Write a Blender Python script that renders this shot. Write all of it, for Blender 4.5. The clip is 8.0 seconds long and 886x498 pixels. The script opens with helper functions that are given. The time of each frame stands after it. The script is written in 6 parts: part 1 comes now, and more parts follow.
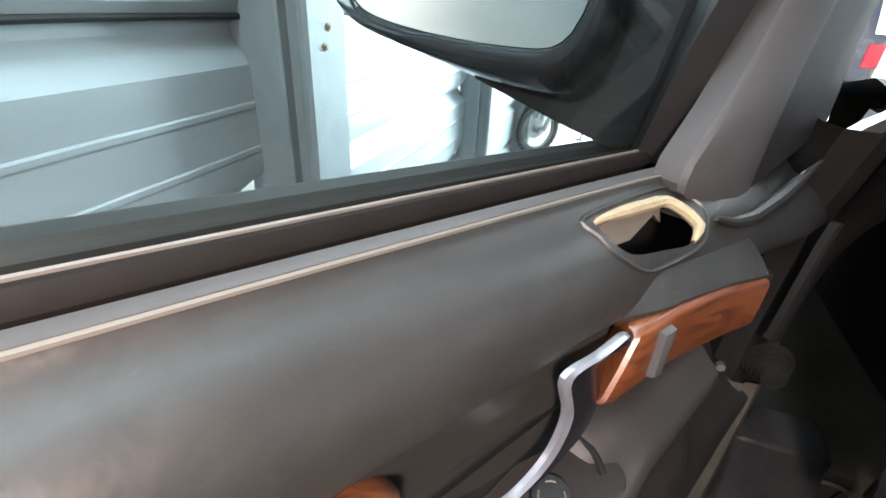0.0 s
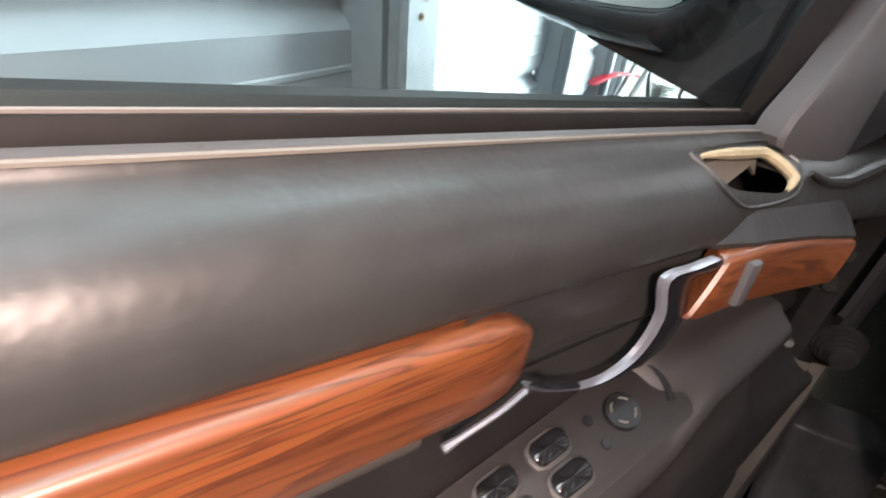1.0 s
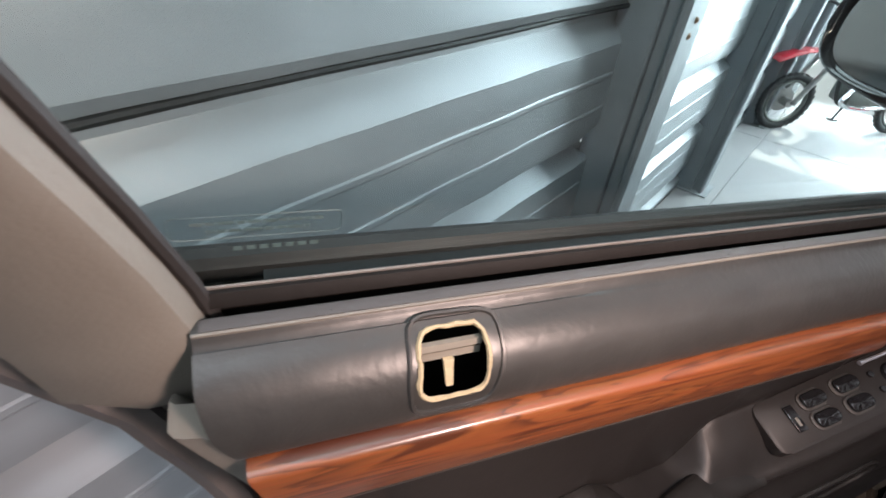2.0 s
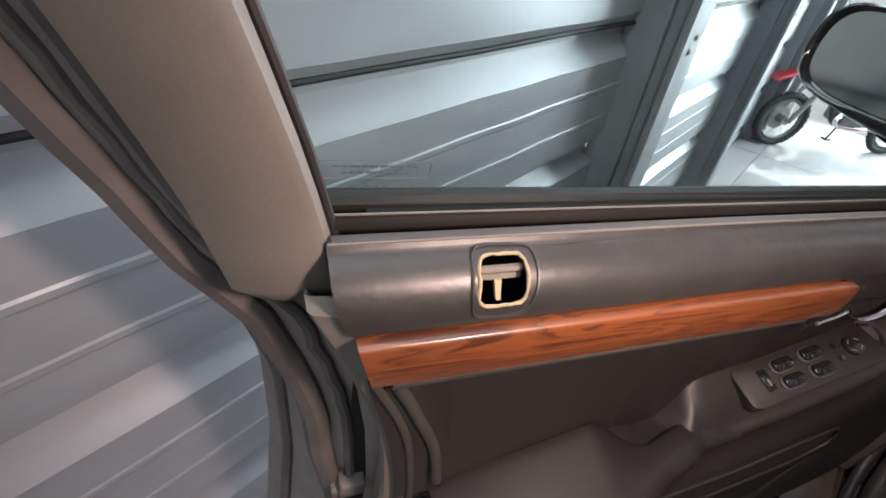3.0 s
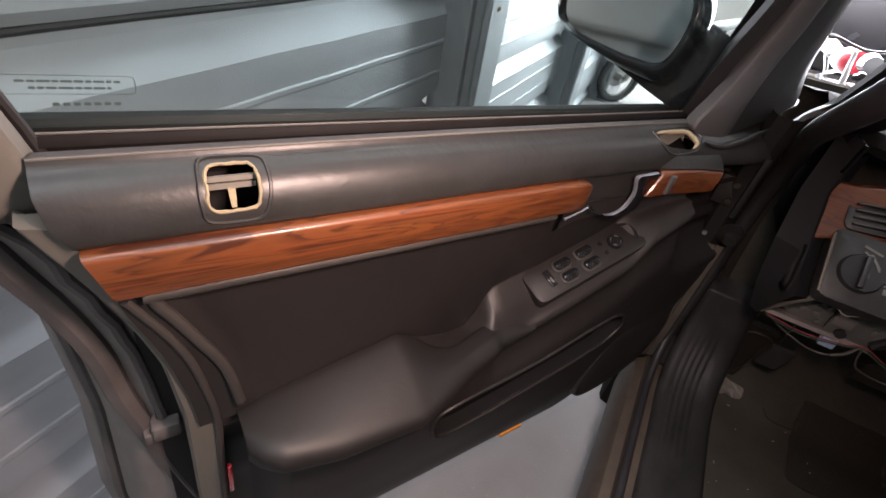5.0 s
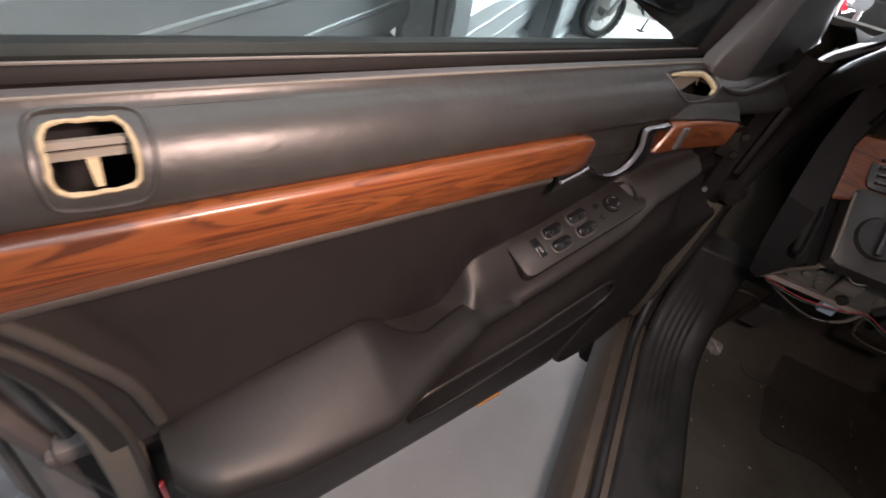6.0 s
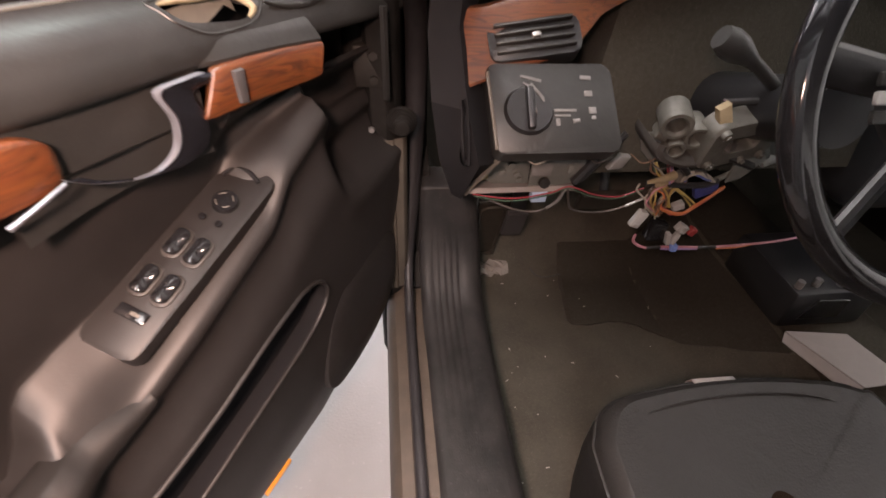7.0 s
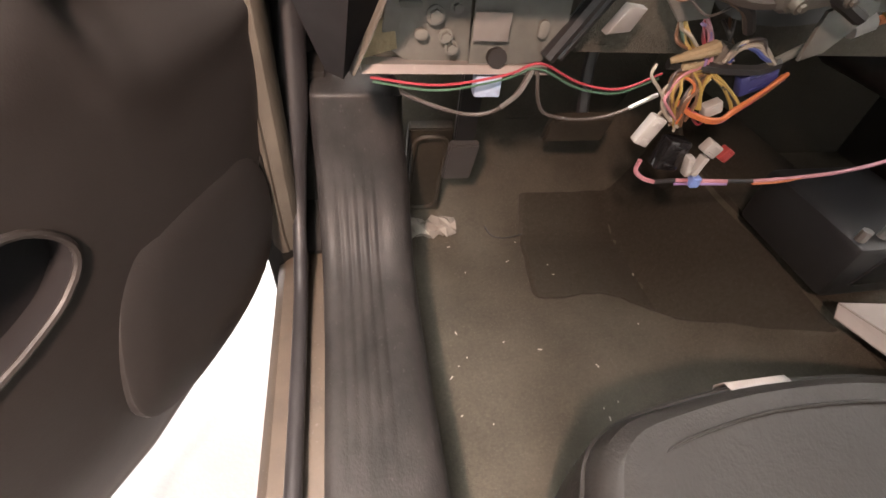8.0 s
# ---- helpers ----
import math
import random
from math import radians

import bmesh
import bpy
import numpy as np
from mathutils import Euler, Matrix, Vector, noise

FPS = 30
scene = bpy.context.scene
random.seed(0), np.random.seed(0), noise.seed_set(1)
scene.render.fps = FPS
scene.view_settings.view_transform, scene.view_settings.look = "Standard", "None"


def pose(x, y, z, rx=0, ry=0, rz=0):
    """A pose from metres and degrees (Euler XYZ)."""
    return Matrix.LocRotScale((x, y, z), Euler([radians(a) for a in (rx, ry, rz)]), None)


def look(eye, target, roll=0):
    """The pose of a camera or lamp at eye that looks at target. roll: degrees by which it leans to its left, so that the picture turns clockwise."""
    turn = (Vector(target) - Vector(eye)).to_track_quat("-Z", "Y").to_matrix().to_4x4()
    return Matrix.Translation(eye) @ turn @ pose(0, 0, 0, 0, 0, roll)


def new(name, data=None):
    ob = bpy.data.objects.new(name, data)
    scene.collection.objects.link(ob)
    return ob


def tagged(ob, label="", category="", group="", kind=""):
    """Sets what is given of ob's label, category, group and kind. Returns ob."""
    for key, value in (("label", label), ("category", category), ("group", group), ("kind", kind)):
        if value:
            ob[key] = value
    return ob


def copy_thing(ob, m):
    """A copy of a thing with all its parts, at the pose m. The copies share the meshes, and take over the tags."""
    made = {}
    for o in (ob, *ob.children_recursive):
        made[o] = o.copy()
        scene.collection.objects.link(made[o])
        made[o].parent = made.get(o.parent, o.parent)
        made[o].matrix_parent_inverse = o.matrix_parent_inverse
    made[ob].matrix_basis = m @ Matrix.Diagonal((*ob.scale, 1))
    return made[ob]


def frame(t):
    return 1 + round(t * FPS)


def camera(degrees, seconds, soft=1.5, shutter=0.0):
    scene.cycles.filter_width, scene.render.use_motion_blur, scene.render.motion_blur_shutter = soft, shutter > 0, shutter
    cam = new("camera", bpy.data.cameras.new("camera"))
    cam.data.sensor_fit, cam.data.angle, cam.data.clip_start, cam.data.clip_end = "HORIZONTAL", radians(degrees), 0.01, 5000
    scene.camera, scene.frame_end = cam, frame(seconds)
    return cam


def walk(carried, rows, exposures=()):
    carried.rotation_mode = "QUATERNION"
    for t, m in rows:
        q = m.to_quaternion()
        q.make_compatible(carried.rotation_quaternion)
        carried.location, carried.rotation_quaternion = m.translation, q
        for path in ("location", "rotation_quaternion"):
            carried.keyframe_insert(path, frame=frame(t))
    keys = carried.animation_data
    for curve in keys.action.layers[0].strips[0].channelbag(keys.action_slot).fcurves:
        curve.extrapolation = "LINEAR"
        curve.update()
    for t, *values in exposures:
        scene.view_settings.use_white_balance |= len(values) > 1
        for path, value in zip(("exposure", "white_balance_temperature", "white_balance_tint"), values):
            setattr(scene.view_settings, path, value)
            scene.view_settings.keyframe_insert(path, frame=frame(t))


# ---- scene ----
cam = camera(87.5, 8.0, soft=1.6, shutter=0.15)
PATH = [
    (0, (-0.3008, -0.1341, 1.1005), (0.3028, 0.5065, 0.6258), 3.06),
    (0.5, (-0.2541, -0.1328, 1.0893), (0.3513, 0.5104, 0.6205), 7.37),
    (1, (-0.3713, -0.1574, 1.0807), (0.1443, 0.5358, 0.5771), 5.67),
    (1.5, (-0.5821, -0.1859, 1.1617), (-0.2656, 0.5295, 0.5389), -2.65),
    (1.7, (-0.6730, -0.1826, 1.2089), (-0.3730, 0.5466, 0.5938), 1.60),
    (2.8, (-0.8561, -0.2446, 1.2454), (-0.5410, 0.4863, 0.6399), 8.46),
    (3, (-0.8461, -0.2670, 1.2480), (-0.5311, 0.4702, 0.6503), 8.01),
    (3.5, (-0.7953, -0.3260, 1.2318), (-0.4416, 0.3937, 0.6344), 6.44),
    (4, (-0.7509, -0.3828, 1.2317), (-0.3295, 0.3022, 0.6373), 5.63),
    (4.5, (-0.7514, -0.4006, 1.2385), (-0.2925, 0.2580, 0.6422), 6.90),
    (4.7, (-0.7545, -0.4023, 1.2430), (-0.2780, 0.2392, 0.6418), 8.24),
    (5.8, (-0.7470, -0.3242, 1.2200), (-0.2331, 0.2306, 0.5656), 15.95),
    (6, (-0.6882, -0.3089, 1.1993), (-0.1790, 0.2089, 0.5119), 13.97),
    (6.5, (-0.5285, -0.3459, 1.1942), (0.0901, 0.0655, 0.5248), 5.22),
    (7, (-0.4063, -0.4070, 1.1179), (0.2987, -0.1531, 0.4558), 3.15),
    (7.5, (-0.2197, -0.4093, 0.9108), (0.4870, -0.2155, 0.2303), 5.82),
    (8, (-0.1777, -0.4102, 0.8798), (0.5158, -0.2470, 0.1781), 6.82),
]
walk(cam, [(t, look(eye, target, roll)) for t, eye, target, roll in PATH], [(0.0, 1.7, 6300, 4), (0.5, 1.7, 6600, 8), (1.0, 1.5, 6600, 9), (1.5, 0.85, 6500, 9), (2.8, 0.52, 6700, 14), (4.0, 0.4, 6950, 17), (4.7, 0.4, 6950, 17), (6.0, 0.55, 6900, 14), (6.5, 1.1, 6900, 13), (7.0, 1.8, 7700, 21), (7.5, 3.1, 8700, 17), (8.0, 3.15, 8000, 17)])

# ---- world and lamps ----
scene.world = bpy.data.worlds.new("world")
scene.world.use_nodes = True
_nt = scene.world.node_tree
_sky = _nt.nodes.new("ShaderNodeTexSky")
_sky.sky_type = "NISHITA"
_sky.sun_disc = False
_sky.sun_elevation = radians(50)
_sky.sun_rotation = radians(59.3)
_nt.links.new(_sky.outputs["Color"], _nt.nodes["Background"].inputs["Color"])
_nt.nodes["Background"].inputs["Strength"].default_value = 0.12

CAR = pose(0, 0, 0, 0, 0, -62)          # car and garage axes: x to the car's right, y ahead


def lamp(name, kind, energy, m, size=0.1, size_y=None, color=(1, 1, 1)):
    data = bpy.data.lights.new(name, kind)
    data.energy, data.color = energy, color
    if kind == "AREA":
        data.shape = "RECTANGLE"
        data.size, data.size_y = size, size_y or size
    elif kind == "SUN":
        data.angle = radians(size)
    else:
        data.shadow_soft_size = size
    ob = new(name, data)
    ob.matrix_world = m
    return ob


lamp("sun", "SUN", 5.0, CAR @ look((0, 0, 0), (0.03, -0.64, -0.76)), 0.5, color=(1, 0.96, 0.9))
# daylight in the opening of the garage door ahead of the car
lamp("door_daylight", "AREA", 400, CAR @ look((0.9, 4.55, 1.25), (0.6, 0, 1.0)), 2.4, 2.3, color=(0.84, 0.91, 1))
# overhead light through an added, unseen ceiling opening, for the sheets' sloping shoulders
lamp("overhead_fill", "AREA", 70, CAR @ pose(0, 0, 0, 0, 0, 1.5) @ look((-0.22, 0.0, 2.66), (-0.22, 0.001, 0)), 0.58, 5.9, color=(0.84, 0.92, 1))
# fixed lamp by the open door, standing in for the camera's own light
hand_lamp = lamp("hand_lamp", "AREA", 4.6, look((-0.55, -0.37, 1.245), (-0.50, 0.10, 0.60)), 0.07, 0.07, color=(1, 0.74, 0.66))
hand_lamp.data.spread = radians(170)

# ---- materials ----
def material(name, color, rough=0.6, metal=0.0, vary=0.15, scale=30.0, bump=0.0, bump_scale=None, coarse=3.0, spec=0.5, coat=0.0, stretch=(1, 1, 1), tint=None, dust=0.0, crease=0.0):
    """Plain surface with fine grain, broad stains, uneven gloss and relief."""
    m = bpy.data.materials.new(name)
    m.use_nodes = True
    nt = m.node_tree
    b = nt.nodes["Principled BSDF"]
    b.inputs["Metallic"].default_value = metal
    b.inputs["Specular IOR Level"].default_value = spec
    b.inputs["Coat Weight"].default_value = coat
    b.inputs["Coat Roughness"].default_value = 0.08
    tc = nt.nodes.new("ShaderNodeTexCoord")
    mp = nt.nodes.new("ShaderNodeMapping")
    mp.inputs["Scale"].default_value = stretch
    nt.links.new(tc.outputs["Object"], mp.inputs["Vector"])

    def noise_node(s, detail=5):
        n = nt.nodes.new("ShaderNodeTexNoise")
        n.inputs["Scale"].default_value = s
        n.inputs["Detail"].default_value = detail
        nt.links.new(mp.outputs["Vector"], n.inputs["Vector"])
        return n
    fine, broad = noise_node(scale), noise_node(coarse)
    mix = nt.nodes.new("ShaderNodeMix")
    mix.data_type = "FLOAT"
    mix.inputs[0].default_value = 0.55
    nt.links.new(fine.outputs["Fac"], mix.inputs[2])
    nt.links.new(broad.outputs["Fac"], mix.inputs[3])
    ramp = nt.nodes.new("ShaderNodeValToRGB")
    ramp.color_ramp.elements[0].position, ramp.color_ramp.elements[1].position = 0.3, 0.7
    lo = [max(0, c * (1 - vary)) for c in color]
    hi = [min(1, c * (1 + vary)) for c in (tint or color)]
    ramp.color_ramp.elements[0].color, ramp.color_ramp.elements[1].color = (*lo, 1), (*hi, 1)
    nt.links.new(mix.outputs[0], ramp.inputs["Fac"])
    out = ramp.outputs["Color"]
    if dust:
        spots = noise_node(scale * 6, 2)
        dr = nt.nodes.new("ShaderNodeValToRGB")
        dr.color_ramp.elements[0].position, dr.color_ramp.elements[1].position = 0.66, 0.74
        nt.links.new(spots.outputs["Fac"], dr.inputs["Fac"])
        dm = nt.nodes.new("ShaderNodeMix")
        dm.data_type = "RGBA"
        dm.inputs[7].default_value = (0.45, 0.43, 0.4, 1)
        sc = nt.nodes.new("ShaderNodeMath")
        sc.operation = "MULTIPLY"
        sc.inputs[1].default_value = dust
        nt.links.new(dr.outputs["Color"], sc.inputs[0])
        nt.links.new(sc.outputs[0], dm.inputs[0])
        nt.links.new(out, dm.inputs[6])
        out = dm.outputs[2]
    nt.links.new(out, b.inputs["Base Color"])
    rr = nt.nodes.new("ShaderNodeMapRange")
    rr.inputs["To Min"].default_value, rr.inputs["To Max"].default_value = max(0.02, rough - 0.1), min(1, rough + 0.1)
    nt.links.new(broad.outputs["Fac"], rr.inputs["Value"])
    nt.links.new(rr.outputs["Result"], b.inputs["Roughness"])
    if bump:
        bn = nt.nodes.new("ShaderNodeBump")
        bn.inputs["Strength"].default_value = bump
        bn.inputs["Distance"].default_value = 0.002
        nb = noise_node(bump_scale or scale * 3, 3)
        nt.links.new(nb.outputs["Fac"], bn.inputs["Height"])
        nt.links.new(bn.outputs["Normal"], b.inputs["Normal"])
        if crease:
            # shallow wrinkles and dents
            nc = noise_node(26.0, 4)
            nc.inputs["Distortion"].default_value = 1.4
            bc = nt.nodes.new("ShaderNodeBump")
            bc.inputs["Strength"].default_value = crease
            bc.inputs["Distance"].default_value = 0.004
            nt.links.new(nc.outputs["Fac"], bc.inputs["Height"])
            nt.links.new(bc.outputs["Normal"], bn.inputs["Normal"])
    return m


def wood_material(name, dark, light, length=1.0):
    """Lacquered veneer with long wavering grain along x."""
    m = bpy.data.materials.new(name)
    m.use_nodes = True
    nt = m.node_tree
    b = nt.nodes["Principled BSDF"]
    tc = nt.nodes.new("ShaderNodeTexCoord")
    mp = nt.nodes.new("ShaderNodeMapping")
    mp.inputs["Scale"].default_value = (length * 1.15, 11, 17)
    nt.links.new(tc.outputs["Object"], mp.inputs["Vector"])
    n1 = nt.nodes.new("ShaderNodeTexNoise")
    n1.inputs["Scale"].default_value = 2.6
    n1.inputs["Detail"].default_value = 4
    n1.inputs["Distortion"].default_value = 0.9
    n2 = nt.nodes.new("ShaderNodeTexNoise")
    n2.inputs["Scale"].default_value = 26
    n2.inputs["Detail"].default_value = 4
    mf = nt.nodes.new("ShaderNodeMapping")
    mf.inputs["Scale"].default_value = (length * 0.35, 14, 22)
    nt.links.new(tc.outputs["Object"], mf.inputs["Vector"])
    nt.links.new(mp.outputs["Vector"], n1.inputs["Vector"])
    nt.links.new(mf.outputs["Vector"], n2.inputs["Vector"])
    r1 = nt.nodes.new("ShaderNodeValToRGB")
    e = r1.color_ramp.elements
    mid = [(a + b) * 0.5 for a, b in zip(dark, light)]
    e[0].position, e[0].color = 0.32, (*dark, 1)
    e[1].position, e[1].color = 0.72, (*dark, 1)
    for at, c in ((0.36, light), (0.415, mid), (0.43, dark), (0.445, light), (0.50, light), (0.515, dark), (0.53, mid), (0.57, light), (0.60, mid), (0.615, dark), (0.63, light)):
        x = e.new(at)
        x.color = (*c, 1)
    nt.links.new(n1.outputs["Fac"], r1.inputs["Fac"])
    mx = nt.nodes.new("ShaderNodeMix")
    mx.data_type, mx.blend_type = "RGBA", "MULTIPLY"
    mx.inputs[0].default_value = 0.45
    nt.links.new(r1.outputs["Color"], mx.inputs[6])
    nt.links.new(n2.outputs["Color"], mx.inputs[7])
    nt.links.new(mx.outputs[2], b.inputs["Base Color"])
    b.inputs["Roughness"].default_value = 0.42
    b.inputs["Coat Weight"].default_value = 0.35
    b.inputs["Coat Roughness"].default_value = 0.2
    return m


def glass_material(name, color=(0.79, 0.865, 0.855)):
    m = bpy.data.materials.new(name)
    m.use_nodes = True
    nt = m.node_tree
    nt.nodes.remove(nt.nodes["Principled BSDF"])
    tr = nt.nodes.new("ShaderNodeBsdfTransparent")
    tr.inputs["Color"].default_value = (*color, 1)
    gl = nt.nodes.new("ShaderNodeBsdfGlossy")
    gl.inputs["Roughness"].default_value = 0.03
    lw = nt.nodes.new("ShaderNodeLayerWeight")
    lw.inputs["Blend"].default_value = 0.5
    pw = nt.nodes.new("ShaderNodeMath")
    pw.operation = "POWER"
    pw.inputs[1].default_value = 4.0
    nt.links.new(lw.outputs["Facing"], pw.inputs[0])
    fr = nt.nodes.new("ShaderNodeMapRange")
    fr.inputs["To Min"].default_value, fr.inputs["To Max"].default_value = 0.035, 0.6
    nt.links.new(pw.outputs[0], fr.inputs["Value"])
    ms = nt.nodes.new("ShaderNodeMixShader")
    nt.links.new(fr.outputs[0], ms.inputs[0])
    nt.links.new(tr.outputs[0], ms.inputs[1])
    nt.links.new(gl.outputs[0], ms.inputs[2])
    nt.links.new(ms.outputs[0], nt.nodes["Material Output"].inputs["Surface"])
    return m


M_TRIM = material("dark_grey_soft_trim", (0.0185, 0.0183, 0.0175), 0.42, spec=0.46, vary=0.2, scale=60, coarse=16, bump=0.09, bump_scale=190, crease=0.16, dust=0.012)
M_TRIM2 = material("brown_grey_hard_trim", (0.0165, 0.0150, 0.0145), 0.46, spec=0.27, vary=0.14, scale=50, bump=0.05, bump_scale=500, crease=0.05)
M_PAD = material("taupe_armrest_vinyl", (0.0112, 0.0103, 0.0097), 0.47, spec=0.30, vary=0.12, scale=50, bump=0.05, bump_scale=450, crease=0.10)
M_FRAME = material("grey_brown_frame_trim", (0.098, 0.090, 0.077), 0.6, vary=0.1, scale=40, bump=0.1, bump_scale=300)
M_GLOSSTRIM = material("dark_satin_frame_trim", (0.014, 0.0135, 0.0145), 0.5, spec=0.3, vary=0.2, scale=40, coarse=12, bump=0.05, bump_scale=200)
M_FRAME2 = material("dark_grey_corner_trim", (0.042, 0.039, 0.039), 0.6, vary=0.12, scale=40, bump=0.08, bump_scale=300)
M_COVER = material("brown_grey_cover_plastic", (0.033, 0.030, 0.0275), 0.52, spec=0.4, vary=0.2, scale=50, coarse=10, bump=0.12, bump_scale=600)
M_SHELLGREY = material("grey_cream_inner_plastic", (0.13, 0.12, 0.10), 0.6, vary=0.2, scale=60, coarse=20)
M_EDGE = material("bright_edge_metal", (0.36, 0.37, 0.41), 0.3, metal=0.8, vary=0.15, scale=80)
M_MARK = material("dull_white_print", (0.11, 0.107, 0.103), 0.6, vary=0.15, scale=80)
M_SEAL = material("brown_black_seal_strip", (0.0075, 0.0066, 0.0062), 0.65, vary=0.3, scale=40, bump=0.15, spec=0.12)
M_SEALTOP = material("pale_rubber_lip", (0.095, 0.086, 0.078), 0.42, vary=0.3, scale=30)
M_RUBBER = material("black_rubber", (0.012, 0.011, 0.011), 0.6, vary=0.25, scale=40, bump=0.12, spec=0.3)
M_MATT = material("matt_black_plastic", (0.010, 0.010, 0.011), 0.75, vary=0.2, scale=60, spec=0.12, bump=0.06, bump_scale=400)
# near-black in place of the pillar's tan; its shade is put into the colour
M_PILLAR = material("pillar_black_for_shade", (0.010, 0.0092, 0.0085), 0.7, vary=0.5, scale=40, coarse=10, spec=0.12)
M_EDGEPAINT = material("grey_brown_door_edge_paint", (0.15, 0.135, 0.127), 0.5, vary=0.25, scale=30, coarse=9, bump=0.05, dust=0.06)
M_SEALGREY = material("grey_worn_rubber", (0.085, 0.076, 0.073), 0.6, vary=0.35, scale=30, coarse=10, spec=0.3, bump=0.1)
M_JAMB = material("tan_metallic_jamb_paint", (0.066, 0.050, 0.038), 0.55, metal=0.2, vary=0.3, scale=40, coarse=9, coat=0.08, dust=0.08)
M_SOFTSEAL = material("soft_black_door_seal", (0.017, 0.0155, 0.0165), 0.5, vary=0.3, scale=40, coarse=12, bump=0.12, spec=0.35)
M_BLACK = material("black_plastic", (0.011, 0.011, 0.012), 0.4, vary=0.15, scale=60, bump=0.06, bump_scale=400)
M_GLOSS = material("gloss_black_plastic", (0.01, 0.01, 0.011), 0.12, vary=0.1, scale=60)
M_PAINT = material("dark_grey_brown_car_paint", (0.055, 0.05, 0.05), 0.3, metal=0.4, vary=0.1, scale=300, coat=1.0)
M_DUSTY = material("dusty_dark_paint", (0.011, 0.0098, 0.0085), 0.6, vary=0.45, scale=40, coarse=8, dust=0.05, spec=0.25)
M_WOOD = wood_material("red_brown_veneer", (0.060, 0.017, 0.007), (0.156, 0.047, 0.014))
M_FOAM = material("cream_foam_edge", (0.24, 0.195, 0.12), 0.85, vary=0.25, scale=120, bump=0.5, bump_scale=300)
M_STEEL = material("bare_steel", (0.30, 0.29, 0.28), 0.4, metal=0.8, vary=0.25, scale=60, coarse=12)
M_DARKCHROME = material("dark_chrome", (0.045, 0.047, 0.058), 0.2, metal=0.8, vary=0.15, scale=30)
M_CHROME = material("chrome", (0.8, 0.8, 0.82), 0.08, metal=1.0, vary=0.05, scale=40)
M_ZINC = material("galvanised_sheet", (0.26, 0.272, 0.285), 0.42, metal=0.4, vary=0.16, scale=18, coarse=2.2, bump=0.05, stretch=(1, 0.3, 1))
M_POST = material("galvanised_post", (0.17, 0.18, 0.19), 0.6, metal=0.1, spec=0.3, vary=0.18, scale=30, coarse=6)
M_RUST = material("rusty_bolt", (0.22, 0.13, 0.08), 0.8, vary=0.4, scale=200)
M_CONC = material("pale_concrete", (0.215, 0.205, 0.205), 0.65, vary=0.08, scale=12, coarse=0.9, bump=0.2, bump_scale=150, dust=0.15)
M_CARPET = material("brown_grey_carpet", (0.070, 0.064, 0.052), 0.95, vary=0.3, scale=220, coarse=9, bump=0.9, bump_scale=700, spec=0.1, dust=0.35)
M_SEAT = material("charcoal_seat_leather", (0.017, 0.0158, 0.0148), 0.5, vary=0.12, scale=40, bump=0.3, bump_scale=260, crease=0.25)
M_PAPER = material("white_card", (0.22, 0.20, 0.19), 0.8, vary=0.08, scale=40)
M_WHITE = material("white_plastic", (0.27, 0.27, 0.262), 0.5, vary=0.08, scale=60)
M_GALV = material("dull_bracket_steel", (0.125, 0.13, 0.12), 0.6, metal=0.4, vary=0.25, scale=60, coarse=14)
M_CEIL = material("pale_ceiling_panel", (0.68, 0.68, 0.67), 0.8, vary=0.06, scale=6)
M_PLASTER = material("pale_wall_panel", (0.66, 0.67, 0.66), 0.8, vary=0.06, scale=6)
M_GLASS = glass_material("window_glass")
M_MIRROR = material("mirror_silver", (0.76, 0.79, 0.78), 0.03, metal=1.0, vary=0.02, scale=8)


# ---- mesh helpers ----
def mesh_of(bm, name, mat, smooth=True, angle=35):
    bmesh.ops.remove_doubles(bm, verts=bm.verts, dist=1e-6)
    bmesh.ops.recalc_face_normals(bm, faces=bm.faces)
    if smooth:
        for f in bm.faces:
            f.smooth = True
        for e in bm.edges:
            if len(e.link_faces) == 2 and e.calc_face_angle(0) > radians(angle):
                e.smooth = False
    me = bpy.data.meshes.new(name)
    bm.to_mesh(me)
    bm.free()
    me.materials.append(mat)
    return me


def part(name, bm, mat, parent=None, label="", smooth=True, angle=35):
    ob = new(name, mesh_of(bm, name, mat, smooth, angle))
    if parent is not None:
        ob.parent = parent
    if label:
        ob["label"] = label
    return ob


def thing(name, label, category, m=Matrix(), group="", kind=""):
    ob = new(name)
    ob.empty_display_size = 0.05
    ob.matrix_world = m
    return tagged(ob, label, category, group, kind)


def box(bm, lo, hi, bevel=0.0, m=None, seg=2):
    """A box from corner to corner, with rounded edges."""
    c, s = [(a + b) / 2 for a, b in zip(lo, hi)], [abs(b - a) for a, b in zip(lo, hi)]
    g = bmesh.ops.create_cube(bm, size=1, matrix=(m or Matrix()) @ Matrix.Translation(c) @ Matrix.Diagonal((*s, 1)))
    if bevel:
        es = list({e for v in g["verts"] for e in v.link_edges})
        bmesh.ops.bevel(bm, geom=es, offset=bevel, segments=seg, affect="EDGES", profile=0.5)
    return bm


def cyl(bm, a, b, r, r2=None, seg=16, caps=True):
    a, b = Vector(a), Vector(b)
    m = Matrix.Translation((a + b) / 2) @ (b - a).to_track_quat("Z", "Y").to_matrix().to_4x4()
    bmesh.ops.create_cone(bm, cap_ends=caps, segments=seg, radius1=r, radius2=r if r2 is None else r2, depth=(b - a).length, matrix=m)
    return bm


